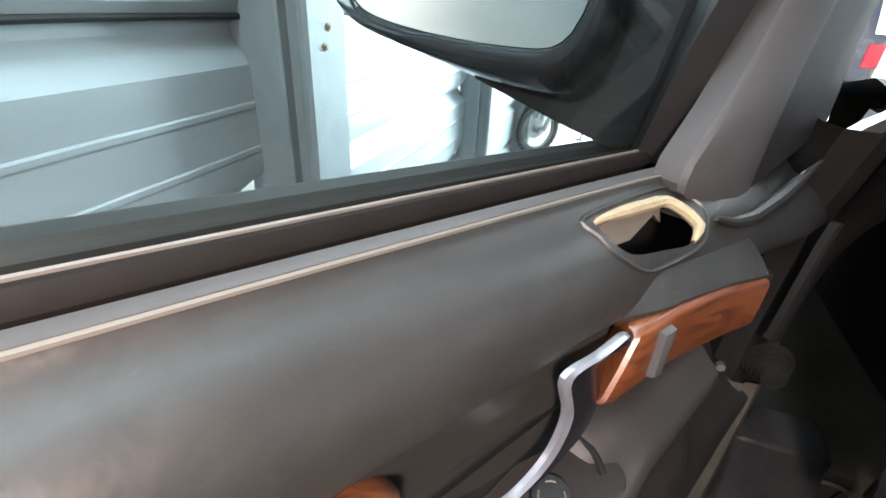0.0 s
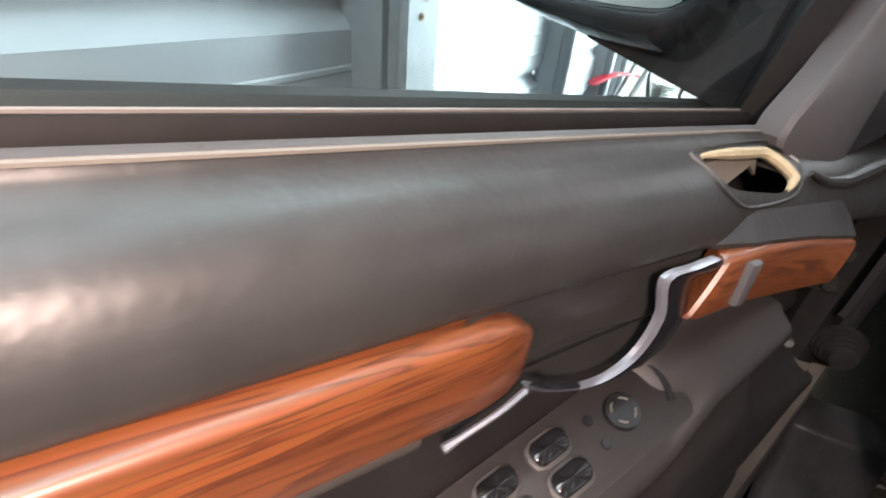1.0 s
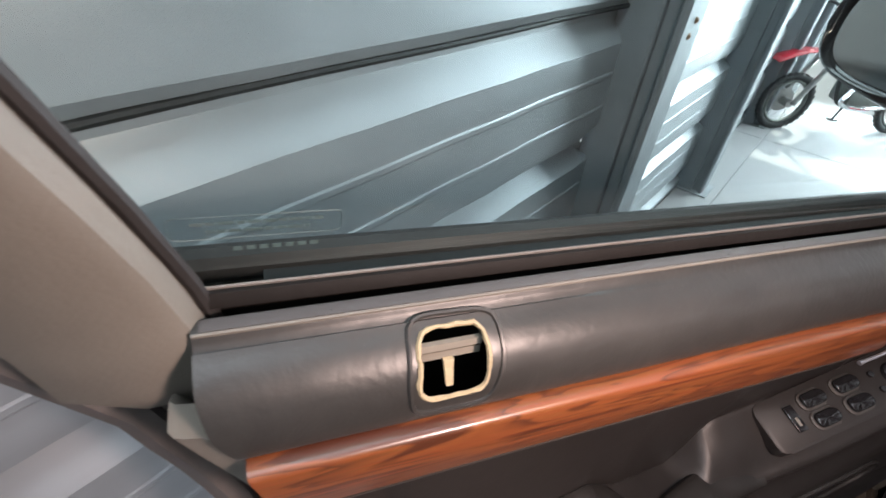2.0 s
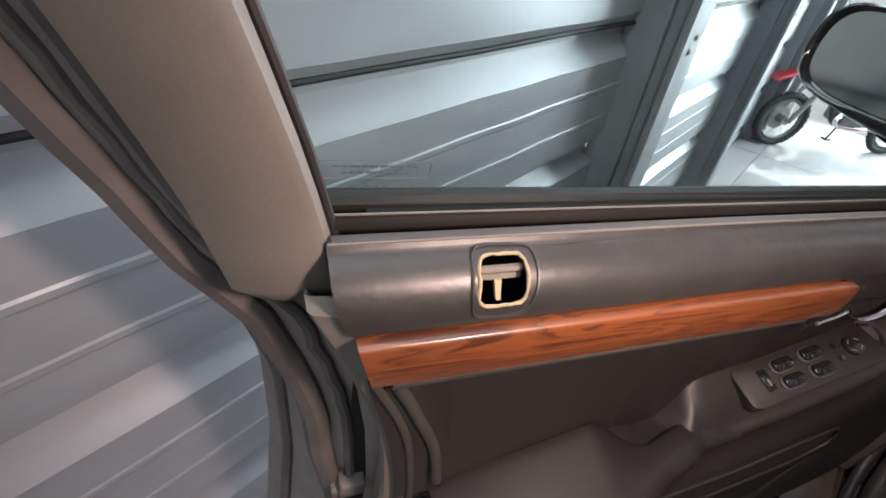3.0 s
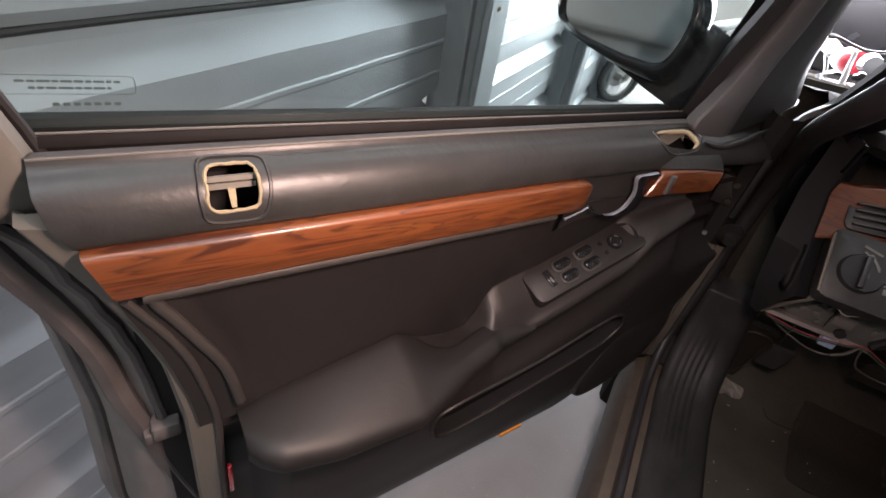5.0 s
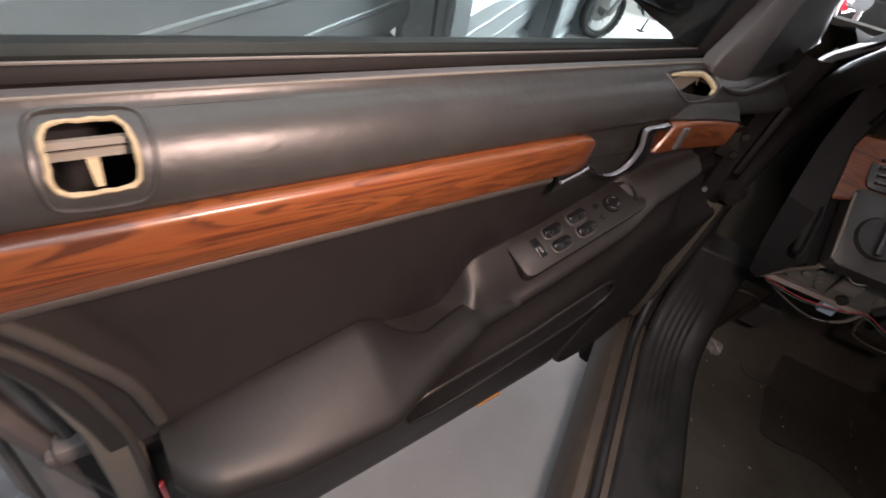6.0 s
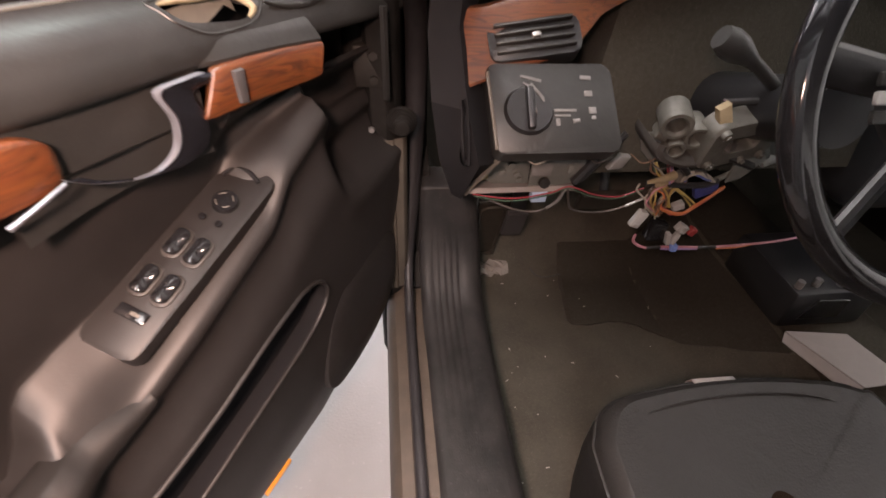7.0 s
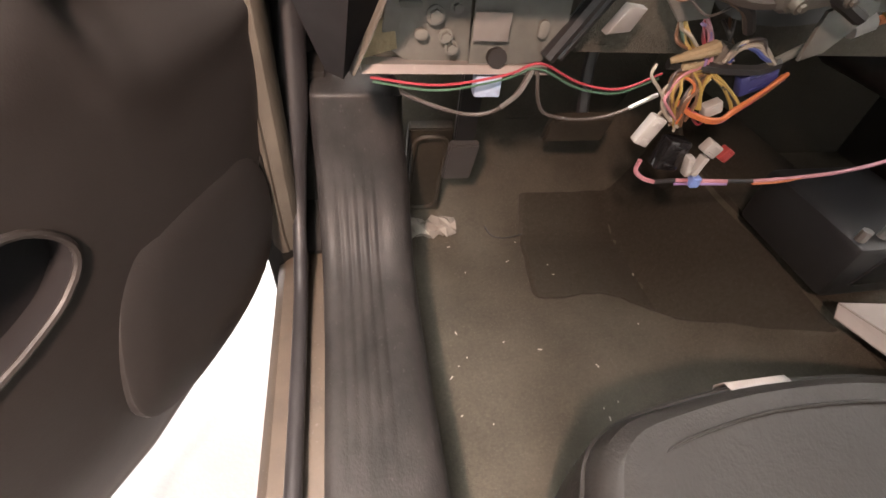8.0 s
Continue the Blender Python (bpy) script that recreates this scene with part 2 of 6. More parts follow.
def spline(pts, n=8):
    """Catmull-Rom through the points."""
    P = [Vector(p) for p in pts]
    P = [2 * P[0] - P[1]] + P + [2 * P[-1] - P[-2]]
    out = []
    for i in range(1, len(P) - 2):
        for k in range(n):
            t = k / n
            a, b, c, d = P[i - 1:i + 3]
            out.append(0.5 * ((2 * b) + (c - a) * t + (2 * a - 5 * b + 4 * c - d) * t * t + (3 * b - a - 3 * c + d) * t ** 3))
    out.append(P[-2])
    return out


def tube(bm, pts, r, seg=8, closed=False, flat=1.0, up=None):
    """A round or flattened bar swept along points."""
    P = [Vector(p) for p in pts]
    n = len(P)
    rings = []
    u = None
    for i, p in enumerate(P):
        if closed:
            t = P[(i + 1) % n] - P[i - 1]
        else:
            t = P[min(i + 1, n - 1)] - P[max(i - 1, 0)]
        t.normalize()
        if up is not None:
            u = Vector(up)
        elif u is None:
            u = Vector((0, 0, 1)) if abs(t.z) < 0.9 else Vector((1, 0, 0))
        u = (u - t * u.dot(t)).normalized()
        v = t.cross(u)
        rad = r[i] if isinstance(r, (list, tuple)) else r
        rings.append([bm.verts.new(p + (u * math.cos(a) + v * math.sin(a) * flat) * rad) for a in (2 * math.pi * k / seg for k in range(seg))])
    for i in range(n if closed else n - 1):
        a, b = rings[i], rings[(i + 1) % n]
        for k in range(seg):
            bm.faces.new((a[k], a[(k + 1) % seg], b[(k + 1) % seg], b[k]))
    if not closed:
        bm.faces.new(rings[0][::-1])
        bm.faces.new(rings[-1])
    return bm


def loft(bm, sections, closed=False, caps=False):
    """Skin over sections that have the same number of points."""
    rows = [[bm.verts.new(p) for p in s] for s in sections]
    n = len(rows[0])
    for a, b in zip(rows, rows[1:]):
        for k in range(n if closed else n - 1):
            bm.faces.new((a[k], a[(k + 1) % n], b[(k + 1) % n], b[k]))
    if caps and closed:
        bm.faces.new(rows[0][::-1])
        bm.faces.new(rows[-1])
    return bm


def prism(bm, outline, d, bevel=0.0, m=None, seg=2):
    """An outline of 3D points pushed along d, with its front edge rounded."""
    d = Vector(d)
    fr = [bm.verts.new(p) for p in outline]
    bk = [bm.verts.new(Vector(p) + d) for p in outline]
    n = len(fr)
    f = bm.faces.new(fr)
    bm.faces.new(bk[::-1])
    for k in range(n):
        bm.faces.new((fr[k], bk[k], bk[(k + 1) % n], fr[(k + 1) % n]))
    if bevel:
        bmesh.ops.bevel(bm, geom=list(f.edges), offset=bevel, segments=seg, affect="EDGES", profile=0.5)
    if m is not None:
        bm.transform(m)
    return bm


def lerp(table, x):
    """Piecewise line through (x, value) pairs."""
    return float(np.interp(x, [a for a, _ in table], [b for _, b in table]))


def rounded(w, h, r, seg=5):
    """Rounded rectangle outline in (u, v), anticlockwise."""
    out = []
    for cx, cy, a0 in ((w / 2 - r, h / 2 - r, 0), (-w / 2 + r, h / 2 - r, 90), (-w / 2 + r, -h / 2 + r, 180), (w / 2 - r, -h / 2 + r, 270)):
        for k in range(seg + 1):
            a = radians(a0 + 90 * k / seg)
            out.append((cx + r * math.cos(a), cy + r * math.sin(a)))
    return out


B = bmesh.new


# ---- garage ----
def placed(ob, m=None):
    ob.matrix_world = GAR if m is None else m
    return ob


WALL_X = -0.705
GAR = CAR @ pose(0, 0, 0, 0, 0, 1.5)      # garage axes, turned slightly against the car
POSTS = (-4.07, -2.56, -1.06, 0.495, 2.01, 3.52, 4.55)
LAPS = (2.30, 1.989, 1.678, 1.367, 1.056, 0.745, 0.434, 0.123)      # upper edges of the sheet courses
left_wall = placed(tagged(new("wall_left"), "ribbed grey galvanised sheet wall on steel posts", "wall", kind="structure"))


def bead(z, d=0.0020, h=0.008):
    """A shallow rolled bead across the sheet's flat, as (drop, depth) pairs."""
    return [(z + h, 0.046), (z + h * 0.5, 0.046 + d), (z - h * 0.5, 0.046 + d), (z - h, 0.046)]


def wall_sheet(y0, y1, top, bottom, seed):
    """One course of ribbed sheet between two posts: a set-back upper lip, a sloping shoulder and a beaded flat. Its lower
    corner springs away from the front post and lets daylight in."""
    h = top - bottom
    cell = [(0.004, 0.011), (-0.022, 0.012), (-0.027, 0.014), (-0.074, 0.043), (-0.079, 0.046)]
    if top < 1.2:
        cell += bead(-0.151) + bead(-0.236, 0.0016)
    cell += [(-h + 0.022, 0.046), (-h + 0.004, 0.044 if abs(bottom - 1.056) > 0.01 else 0.036), (-h - 0.002, 0.034)]
    ys = [y0 + 0.03] + list(np.linspace(y0 + 0.10, y1 - 0.26, 9)) + [y1 - 0.20, y1 - 0.15, y1 - 0.10, y1 - 0.05, y1 + 0.02]
    wave = random.Random(seed)
    sag = [wave.uniform(-0.0025, 0.0025) for _ in ys]
    bm = B()
    rows = []
    for k, y in enumerate(ys):
        f = min(1.0, max(0.0, (y - (y1 - 0.17)) / 0.15))
        row = []
        for dz, dx in cell:
            z = top + max(dz, -top + 0.002)
            if dz < -h + 0.03:
                z += (0.030 if bottom < 0.9 else 0.012) * f
            elif dz > -0.03:
                z -= (0.080 if top < 0.9 else 0.02) * f * f
            row.append((WALL_X + dx + sag[k] * (dx > 0.03), y, z))
        rows.append(row)
    loft(bm, rows)
    part("wall_sheet", bm, M_ZINC, left_wall, angle=15)


for i, (y0, y1) in enumerate(zip(POSTS, POSTS[1:])):
    for j, (top, bottom) in enumerate(zip(LAPS, LAPS[1:] + (0.0,))):
        wall_sheet(y0, y1, top, bottom, 10 * i + j)
    # dark strip laid along the lap in place of the shade there
    bm = B()
    tube(bm, [(WALL_X + 0.036, y, 1.0575 + 0.0012 * math.sin(9 * y)) for y in np.linspace(y0 + 0.06, y1 - 0.05, 14)], 0.0055, 8)
    part("lap_shade", bm, M_RUBBER, left_wall, "dark strip in place of the shade in the sheet lap")
bm = B()
box(bm, (WALL_X - 0.02, -5, 2.30), (WALL_X + 0.03, 4.8, 2.62), 0.004)
part("top_rail", bm, M_POST, left_wall)


def steel_post(y):
    post = thing("steel_post", "vertical galvanised steel channel post bolted to the wall", "post", GAR @ pose(0, y, 0), "posts along the wall", "structure")
    bm = B()
    out = [(-0.690, -0.068), (-0.592, -0.068), (-0.588, -0.064), (-0.588, -0.040), (-0.552, -0.040), (-0.552, -0.064), (-0.548, -0.068), (-0.538, -0.068), (-0.531, -0.061), (-0.531, 0.063), (-0.538, 0.070), (-0.690, 0.070)]
    prism(bm, [(x, yy, 0) for x, yy in out], (0, 0, 2.6))
    part("channel", bm, M_POST, post, smooth=False)
    bm = B()
    box(bm, (-0.70, -0.09, 0.0), (-0.50, 0.09, 0.008), 0.002)
    part("foot_plate", bm, M_POST, post)
    for z, yy in ((1.045, 0.004), (1.012, -0.012), (1.99, 0.005)):
        bm = B()
        cyl(bm, (-0.5312, yy, z), (-0.5285, yy, z), 0.0075, seg=12)
        cyl(bm, (-0.5285, yy, z), (-0.5255, yy, z), 0.004, seg=6)
        part("bolt", bm, M_RUST, post)
    return post


for y in POSTS:
    steel_post(y)

# floor: slabs with sawn joints, and the yard outside
ground = placed(tagged(new("ground"), "pale smooth concrete floor with sawn joints", "floor", kind="structure"))
bm = B()
for lo, hi in (((-60, -60, -0.3), (60, -5.3, -0.012)), ((-60, 4.8, -0.3), (60, 60, -0.012)), ((-60, -5.3, -0.3), (-0.9, 4.8, -0.012)), ((4.7, -5.3, -0.3), (60, 4.8, -0.012)), ((-0.9, -5.3, -0.3), (4.7, 4.8, -0.012))):
    box(bm, lo, hi)
part("yard", bm, M_CONC, ground, smooth=False)
xs, ys = (-0.9, -0.46, 1.3, 3.0, 4.7), (-5.3, -3.2, -1.0, 1.1, 3.2, 4.8)
for x0, x1 in zip(xs, xs[1:]):
    for y0, y1 in zip(ys, ys[1:]):
        bm = B()
        box(bm, (x0 + 0.003, y0 + 0.003, -0.05), (x1 - 0.003, y1 - 0.003, 0.0), 0.002, seg=1)
        part("slab", bm, M_CONC, ground)
# long opening added to the ceiling for the overhead light
bm = B()
for lo, hi in (((-0.9, -5.3, 2.62), (-0.52, 4.8, 2.75)), ((0.08, -5.3, 2.62), (4.7, 4.8, 2.75)), ((-0.52, -5.3, 2.62), (0.08, -3.0, 2.75)), ((-0.52, 3.0, 2.62), (0.08, 4.8, 2.75))):
    box(bm, lo, hi)
placed(tagged(part("ceiling", bm, M_CEIL), "pale flat garage ceiling with a long opening added for overhead light", "ceiling", kind="structure"))
# added sheet over the opening, stops direct sun and spreads it
M_FROST = bpy.data.materials.new("frosted_roof_sheet")
M_FROST.use_nodes = True
_ft = M_FROST.node_tree
_ft.nodes.remove(_ft.nodes["Principled BSDF"])
_tl = _ft.nodes.new("ShaderNodeBsdfTranslucent")
_tl.inputs["Color"].default_value = (0.55, 0.58, 0.6, 1)
_ft.links.new(_tl.outputs[0], _ft.nodes["Material Output"].inputs["Surface"])
bm = B()
box(bm, (-0.55, -3.03, 2.752), (0.11, 3.03, 2.758))
placed(tagged(part("roof_sun_screen", bm, M_FROST), "added frosted sheet that keeps the sun off the floor", "roof light", kind="structure"))
bm = B()
box(bm, (4.5, -5.1, 0), (4.7, 4.6, 2.62))
placed(tagged(part("wall_right", bm, M_PLASTER), "pale plain garage wall", "wall", kind="structure"))
bm = B()
box(bm, (-0.8, -5.3, 0), (4.7, -5.1, 2.62))
placed(tagged(part("wall_back", bm, M_PLASTER), "pale plain garage wall behind the car", "wall", kind="structure"))
front = placed(tagged(new("wall_front"), "front wall round the open garage doorway", "wall", kind="structure"))
for lo, hi in (((-0.8, 4.6, 0), (-0.5, 4.8, 2.62)), ((3.8, 4.6, 0), (4.7, 4.8, 2.62)), ((-0.5, 4.6, 2.4), (3.8, 4.8, 2.62))):
    bm = B()
    box(bm, lo, hi)
    part("wall_piece", bm, M_PLASTER, front)


# ---- car, with its front door standing open ----
car = thing("car", "dark grey car with front door open and dashboard stripped", "car", CAR)


def carpart(name, m=Matrix(), label=""):
    """An empty that gathers the pieces of one part of the car; m in car axes."""
    ob = new(name)
    ob.empty_display_size = 0.03
    ob.parent = car
    ob.matrix_local = m
    if label:
        ob["label"] = label
    return ob


# door axes: x towards the hinges, y outwards, z up from the window sill line, which falls towards the hinges
DOOR = pose(0, 0, 1.02, 0, 3.78, 0)
door = carpart("door", CAR.inverted() @ DOOR, "open front door with dark grey trim and wood strip")

UP = [(0.000, -0.034), (-0.006, -0.022), (-0.0072, -0.0125), (-0.0090, -0.0106), (-0.0165, -0.0104), (-0.0188, -0.0122), (-0.0212, -0.0158), (-0.0268, -0.0202), (-0.036, -0.0255), (-0.044, -0.033), (-0.0495, -0.043), (-0.0525, -0.054), (-0.053, -0.066), (-0.049, -0.072)]


def up_curve():
    return [(p.y, p.z) for p in spline([(0, a, b) for a, b in UP], 4)]


def up_gain(x):
    return lerp([(-0.83, 1.0), (-0.25, 1.0), (-0.05, 1.08), (0.06, 1.35), (0.16, 1.62), (0.27, 1.7)], x)


def up_y(x, w):
    """Depth of the upper roll's face at height w."""
    return lerp([(b, a) for a, b in UP[4:-1]][::-1], w) * up_gain(x)


def inside(poly, x, y):
    r = False
    for (x0, y0), (x1, y1) in zip(poly, poly[1:] + poly[:1]):
        if (y0 > y) != (y1 > y) and x < (x1 - x0) * (y - y0) / (y1 - y0) + x0:
            r = not r
    return r


def nearest(poly, x, y):
    best = None
    for (x0, y0), (x1, y1) in zip(poly, poly[1:] + poly[:1]):
        l2 = (x1 - x0) ** 2 + (y1 - y0) ** 2 or 1e-9
        t = min(1, max(0, ((x - x0) * (x1 - x0) + (y - y0) * (y1 - y0)) / l2))
        q = (x0 + t * (x1 - x0), y0 + t * (y1 - y0))
        d = (q[0] - x) ** 2 + (q[1] - y) ** 2
        if best is None or d < best[0]:
            best = (d, q)
    return best[1]


def cut(bm, poly, depth, lo):
    """Cut an opening with outline poly in (x, z) out of faces nearer than y = lo; depth(x, z) gives the skin's y."""
    gone = [f for f in bm.faces if f.calc_center_median().y < lo and inside(poly, f.calc_center_median().x, f.calc_center_median().z)]
    rim = set()
    for f in gone:
        for v in f.verts:
            if any(g not in gone for g in v.link_faces):
                rim.add(v)
    bmesh.ops.delete(bm, geom=gone, context="FACES")
    for v in rim:
        if v.is_valid:
            x, z = nearest(poly, v.co.x, v.co.z)
            v.co = (x, depth(x, z) if depth else v.co.y, z)


def smooth_poly(pts, n=6):
    P = [(a, b, 0) for a, b in pts]
    P = P[-2:] + P + P[:3]
    return [(p.x, p.y) for p in spline(P, n)][2 * n:-2 * n]


REAR_HOLE = smooth_poly([(-0.7153, -0.0221), (-0.6996, -0.0208), (-0.6839, -0.0213), (-0.6779, -0.026), (-0.6778, -0.037), (-0.6795, -0.0481), (-0.687, -0.0518), (-0.7021, -0.0523), (-0.715, -0.0511), (-0.7192, -0.0446), (-0.7185, -0.0344), (-0.7183, -0.0277)], 3)
FRONT_HOLE = smooth_poly([(-0.0988, -0.0211), (-0.081, -0.0204), (-0.0636, -0.0206), (-0.0419, -0.0208), (-0.022, -0.0211), (-0.0137, -0.0252), (-0.009, -0.033), (-0.02, -0.0394), (-0.0337, -0.0414), (-0.0756, -0.0372), (-0.0909, -0.0326), (-0.0977, -0.0256)], 3)

def roll_end(z):
    """Slanting latch-side end of the padded roll."""
    return lerp([(-0.08, -0.803), (-0.066, -0.808), (-0.05, -0.817), (-0.03, -0.8215), (0.0, -0.822)], z)


# padded upper roll
bm = B()
xs = sorted(set(list(np.linspace(-0.822, 0.262, 60)) + list(np.arange(-0.73, -0.665, 0.003)) + list(np.arange(-0.12, 0.0, 0.003))))
cu = up_curve()
loft(bm, [[(max(x, roll_end(b)), a * up_gain(x) if a < 0 else a, b + (lerp([(-0.83, -0.003), (-0.45, 0)], x) if b > -0.018 else 0)) for a, b in cu] for x in xs])
cut(bm, REAR_HOLE, up_y, 0)
cut(bm, FRONT_HOLE, up_y, 0)
part("upper_panel", bm, M_TRIM, door, "dark grey padded roll under the window")
bm = B()
prism(bm, [(roll_end(b), a, b - (0.003 if b > -0.018 else 0)) for a, b in cu] + [(-0.806, 0.004, -0.074)], (-0.0015, 0.0, 0.0), 0.0)
part("panel_end", bm, M_TRIM, door)
# thin pale bar that stands for the highlight on the roll's upper edge
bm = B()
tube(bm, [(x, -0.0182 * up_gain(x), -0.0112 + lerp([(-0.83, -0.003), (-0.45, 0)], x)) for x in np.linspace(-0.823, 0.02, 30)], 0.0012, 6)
part("edge_highlight", bm, M_FRAME, door, "pale line for the highlight along the sill edge")
# ledge strip in paler grey than the roll; window light is put into it
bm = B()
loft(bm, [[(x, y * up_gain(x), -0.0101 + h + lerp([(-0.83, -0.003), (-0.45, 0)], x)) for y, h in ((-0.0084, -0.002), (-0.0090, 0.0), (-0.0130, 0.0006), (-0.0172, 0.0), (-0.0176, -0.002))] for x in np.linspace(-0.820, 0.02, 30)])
part("sill_ledge", bm, M_FRAME2, door, "grey ledge along the top of the roll, window light put into its colour")


def hole_rim(poly, r, mat, label, grow=1.0, name="foam_rim", lift=0.0, rough=0.0):
    cx, cz = sum(a for a, _ in poly) / len(poly), sum(b for _, b in poly) / len(poly)
    pts = []
    for i, (a, b) in enumerate(poly):
        j = 1 + rough * math.sin(i * 2.3) * math.cos(i * 1.1)
        x, z = cx + (a - cx) * grow * j, cz + (b - cz) * grow * j
        pts.append((x, up_y(x, z) - lift, z))
    bm = B()
    tube(bm, pts, [r * (1 + rough * 9 * math.sin(i * 1.7 + 1) * math.sin(i * 0.63)) for i in range(len(pts))], 6, closed=True)
    return part(name, bm, mat, door, label)


hole_rim(REAR_HOLE, 0.0015, M_FOAM, "torn cream foam round the opening", 0.975, lift=0.0005, rough=0.028)
hole_rim(smooth_poly([(-0.7189, -0.0185), (-0.6957, -0.0171), (-0.6734, -0.0189), (-0.6692, -0.0284), (-0.671, -0.0444), (-0.6782, -0.0597), (-0.697, -0.0619), (-0.7191, -0.0592), (-0.7237, -0.0462), (-0.7233, -0.0305)], 4), 0.0016, M_TRIM, "", 1.0, "hole_lip", 0.0004)
bm = B()
tube(bm, [(x, up_y(x, z) - 0.0004, z - 0.0012) for x, z in FRONT_HOLE[:22]], [0.0014 + 0.0024 * min(1, k / 6, (21 - k) / 3) for k in range(22)], 8)
part("foam_rim", bm, M_FOAM, door, "cream foam along the upper edge of the opening")
hole_rim(smooth_poly([(-0.1046, -0.0192), (-0.0562, -0.0173), (-0.0084, -0.0173), (0.0058, -0.0246), (0.0029, -0.0318), (-0.0188, -0.0448), (-0.0678, -0.0472), (-0.0962, -0.0347), (-0.1041, -0.0249)], 4), 0.0015, M_TRIM, "", 1.0, "hole_lip", 0.0003)
# what shows in the openings
bm = B()
for z0, z1 in ((-0.0345, -0.0305), (-0.0415, -0.0368)):
    loft(bm, [[(-0.7195, -0.035 + k, z0), (-0.7195, -0.034 + k, z1), (-0.6785, -0.034 + k, z1 + 0.0006), (-0.6785, -0.035 + k, z0 + 0.0006)] for k in (0.0, 0.003)], True, True)
part("inner_bar", bm, M_SHELLGREY, door, "pale twin bars inside the opening")
# black bar between the twin bars, in place of the slot's shade
bm = B()
box(bm, (-0.7190, -0.0325, -0.0375), (-0.6790, -0.031, -0.0340), 0.0004)
part("inner_slot", bm, M_RUBBER, door)
bm = B()
prism(bm, [(-0.7015, -0.0375, -0.0405), (-0.6955, -0.0375, -0.0405), (-0.6965, -0.045, -0.0535), (-0.7005, -0.045, -0.0535)], (0, 0.003, 0))
part("foam_stem", bm, M_FOAM, door, "cream torn foam stem")
bm = B()
prism(bm, [(-0.092, -0.026, -0.030), (-0.060, -0.026, -0.026), (-0.012, -0.026, -0.0245), (-0.010, -0.030, -0.040), (-0.022, -0.029, -0.0325), (-0.046, -0.029, -0.0445), (-0.066, -0.029, -0.043)], (0, 0.003, 0))
part("inner_bracket", bm, M_SHELLGREY, door, "grey bracket inside the opening")
bm = B()
box(bm, (-0.79, 0.008, -0.70), (0.24, 0.032, -0.012))
part("inner_door", bm, M_RUBBER, door)

# wood strip and its front piece
def wood_sec(x, k=0.0, t=-0.072, b=-0.118):
    m = (t + b) / 2
    pts = [(x, -0.044, b), (x, -0.0570, b), (x, -0.0602, b + 0.0012), (x, -0.0615, b + 0.004), (x, -0.0619, m), (x, -0.0616, t - 0.0045), (x, -0.0608, t - 0.0020), (x, -0.0592, t - 0.0006), (x, -0.0565, t), (x, -0.044, t)]
    return [(px, py - k, pz) for px, py, pz in pts]


bm = B()
secs = []
for x in list(np.linspace(-0.806, -0.275, 34)) + list(np.linspace(-0.270, -0.232, 14)):
    s = wood_sec(x)
    # cut on the slant at the rear, drawn in to a rounded bow at the front
    s = [(px + (0.014 * (-0.072 - pz) / 0.046 if x < -0.80 else 0), py, pz) for px, py, pz in s]
    if x > -0.272:
        f = (x + 0.272) / 0.0405
        g = math.sqrt(max(0.0, 1 - f * f))
        s = [(px, -0.046 + (py + 0.046) * (0.25 + 0.75 * g), -0.096 + (pz + 0.096) * (0.30 + 0.70 * g) - 0.004 * f * f) for px, py, pz in s]
    secs.append(s)
loft(bm, secs, True, True)
part("wood_strip", bm, M_WOOD, door, "glossy red-brown wood veneer strip")
bm = B()
loft(bm, [wood_sec(x, k, t, b) for x, k, t, b in ((-0.104, 0.002, -0.073, -0.1115), (-0.1025, 0.0045, -0.0715, -0.1125), (-0.094, 0.007, -0.070, -0.113), (-0.05, 0.009, -0.069, -0.113), (0.0, 0.017, -0.070, -0.112), (0.03, 0.024, -0.071, -0.110), (0.046, 0.029, -0.072, -0.107))], True, True)
for v in bm.verts:
    if v.co.x < -0.09:
        v.co.x += 0.008 + 0.55 * (v.co.z + 0.088) + 1.6 * max(0, v.co.y + 0.058)
    elif v.co.x > 0.04:
        v.co.x += 0.25 * (v.co.z + 0.088)
part("wood_end_piece", bm, M_WOOD, door, "short glossy wood veneer end piece")
bm = B()
rows = []
for x in np.linspace(-0.094, 0.050, 16):
    k = lerp([(-0.104, 0.002), (-0.094, 0.007), (-0.05, 0.009), (0.0, 0.017), (0.03, 0.024), (0.05, 0.029)], x)
    t = lerp([(-0.104, -0.073), (-0.094, -0.070), (-0.05, -0.069), (0.0, -0.070), (0.05, -0.072)], x)
    f = 0.010 * (1 - min(1.0, (x + 0.094) / 0.035))
    y0, y1 = up_y(x, -0.048) + f, -0.0585 - k + f
    rows.append([(x, y0 + 0.004, -0.046), (x, y0 * 0.75 + y1 * 0.25 - 0.001, -0.053), (x, y0 * 0.35 + y1 * 0.65 - 0.001, -0.061), (x, y1, t + 0.003), (x, y1 + 0.001, t - 0.001), (x, y1 + 0.012, t - 0.001)])
loft(bm, rows)
part("roll_edge", bm, M_TRIM, door, "rounded lower edge of the padded roll")
bm = B()
prism(bm, [(-0.072, -0.074, -0.076), (-0.059, -0.075, -0.076), (-0.060, -0.0755, -0.109), (-0.070, -0.075, -0.107)], (0, 0.010, 0), 0.003)
part("lock_slider", bm, M_FRAME2, door, "grey plastic lock slider")

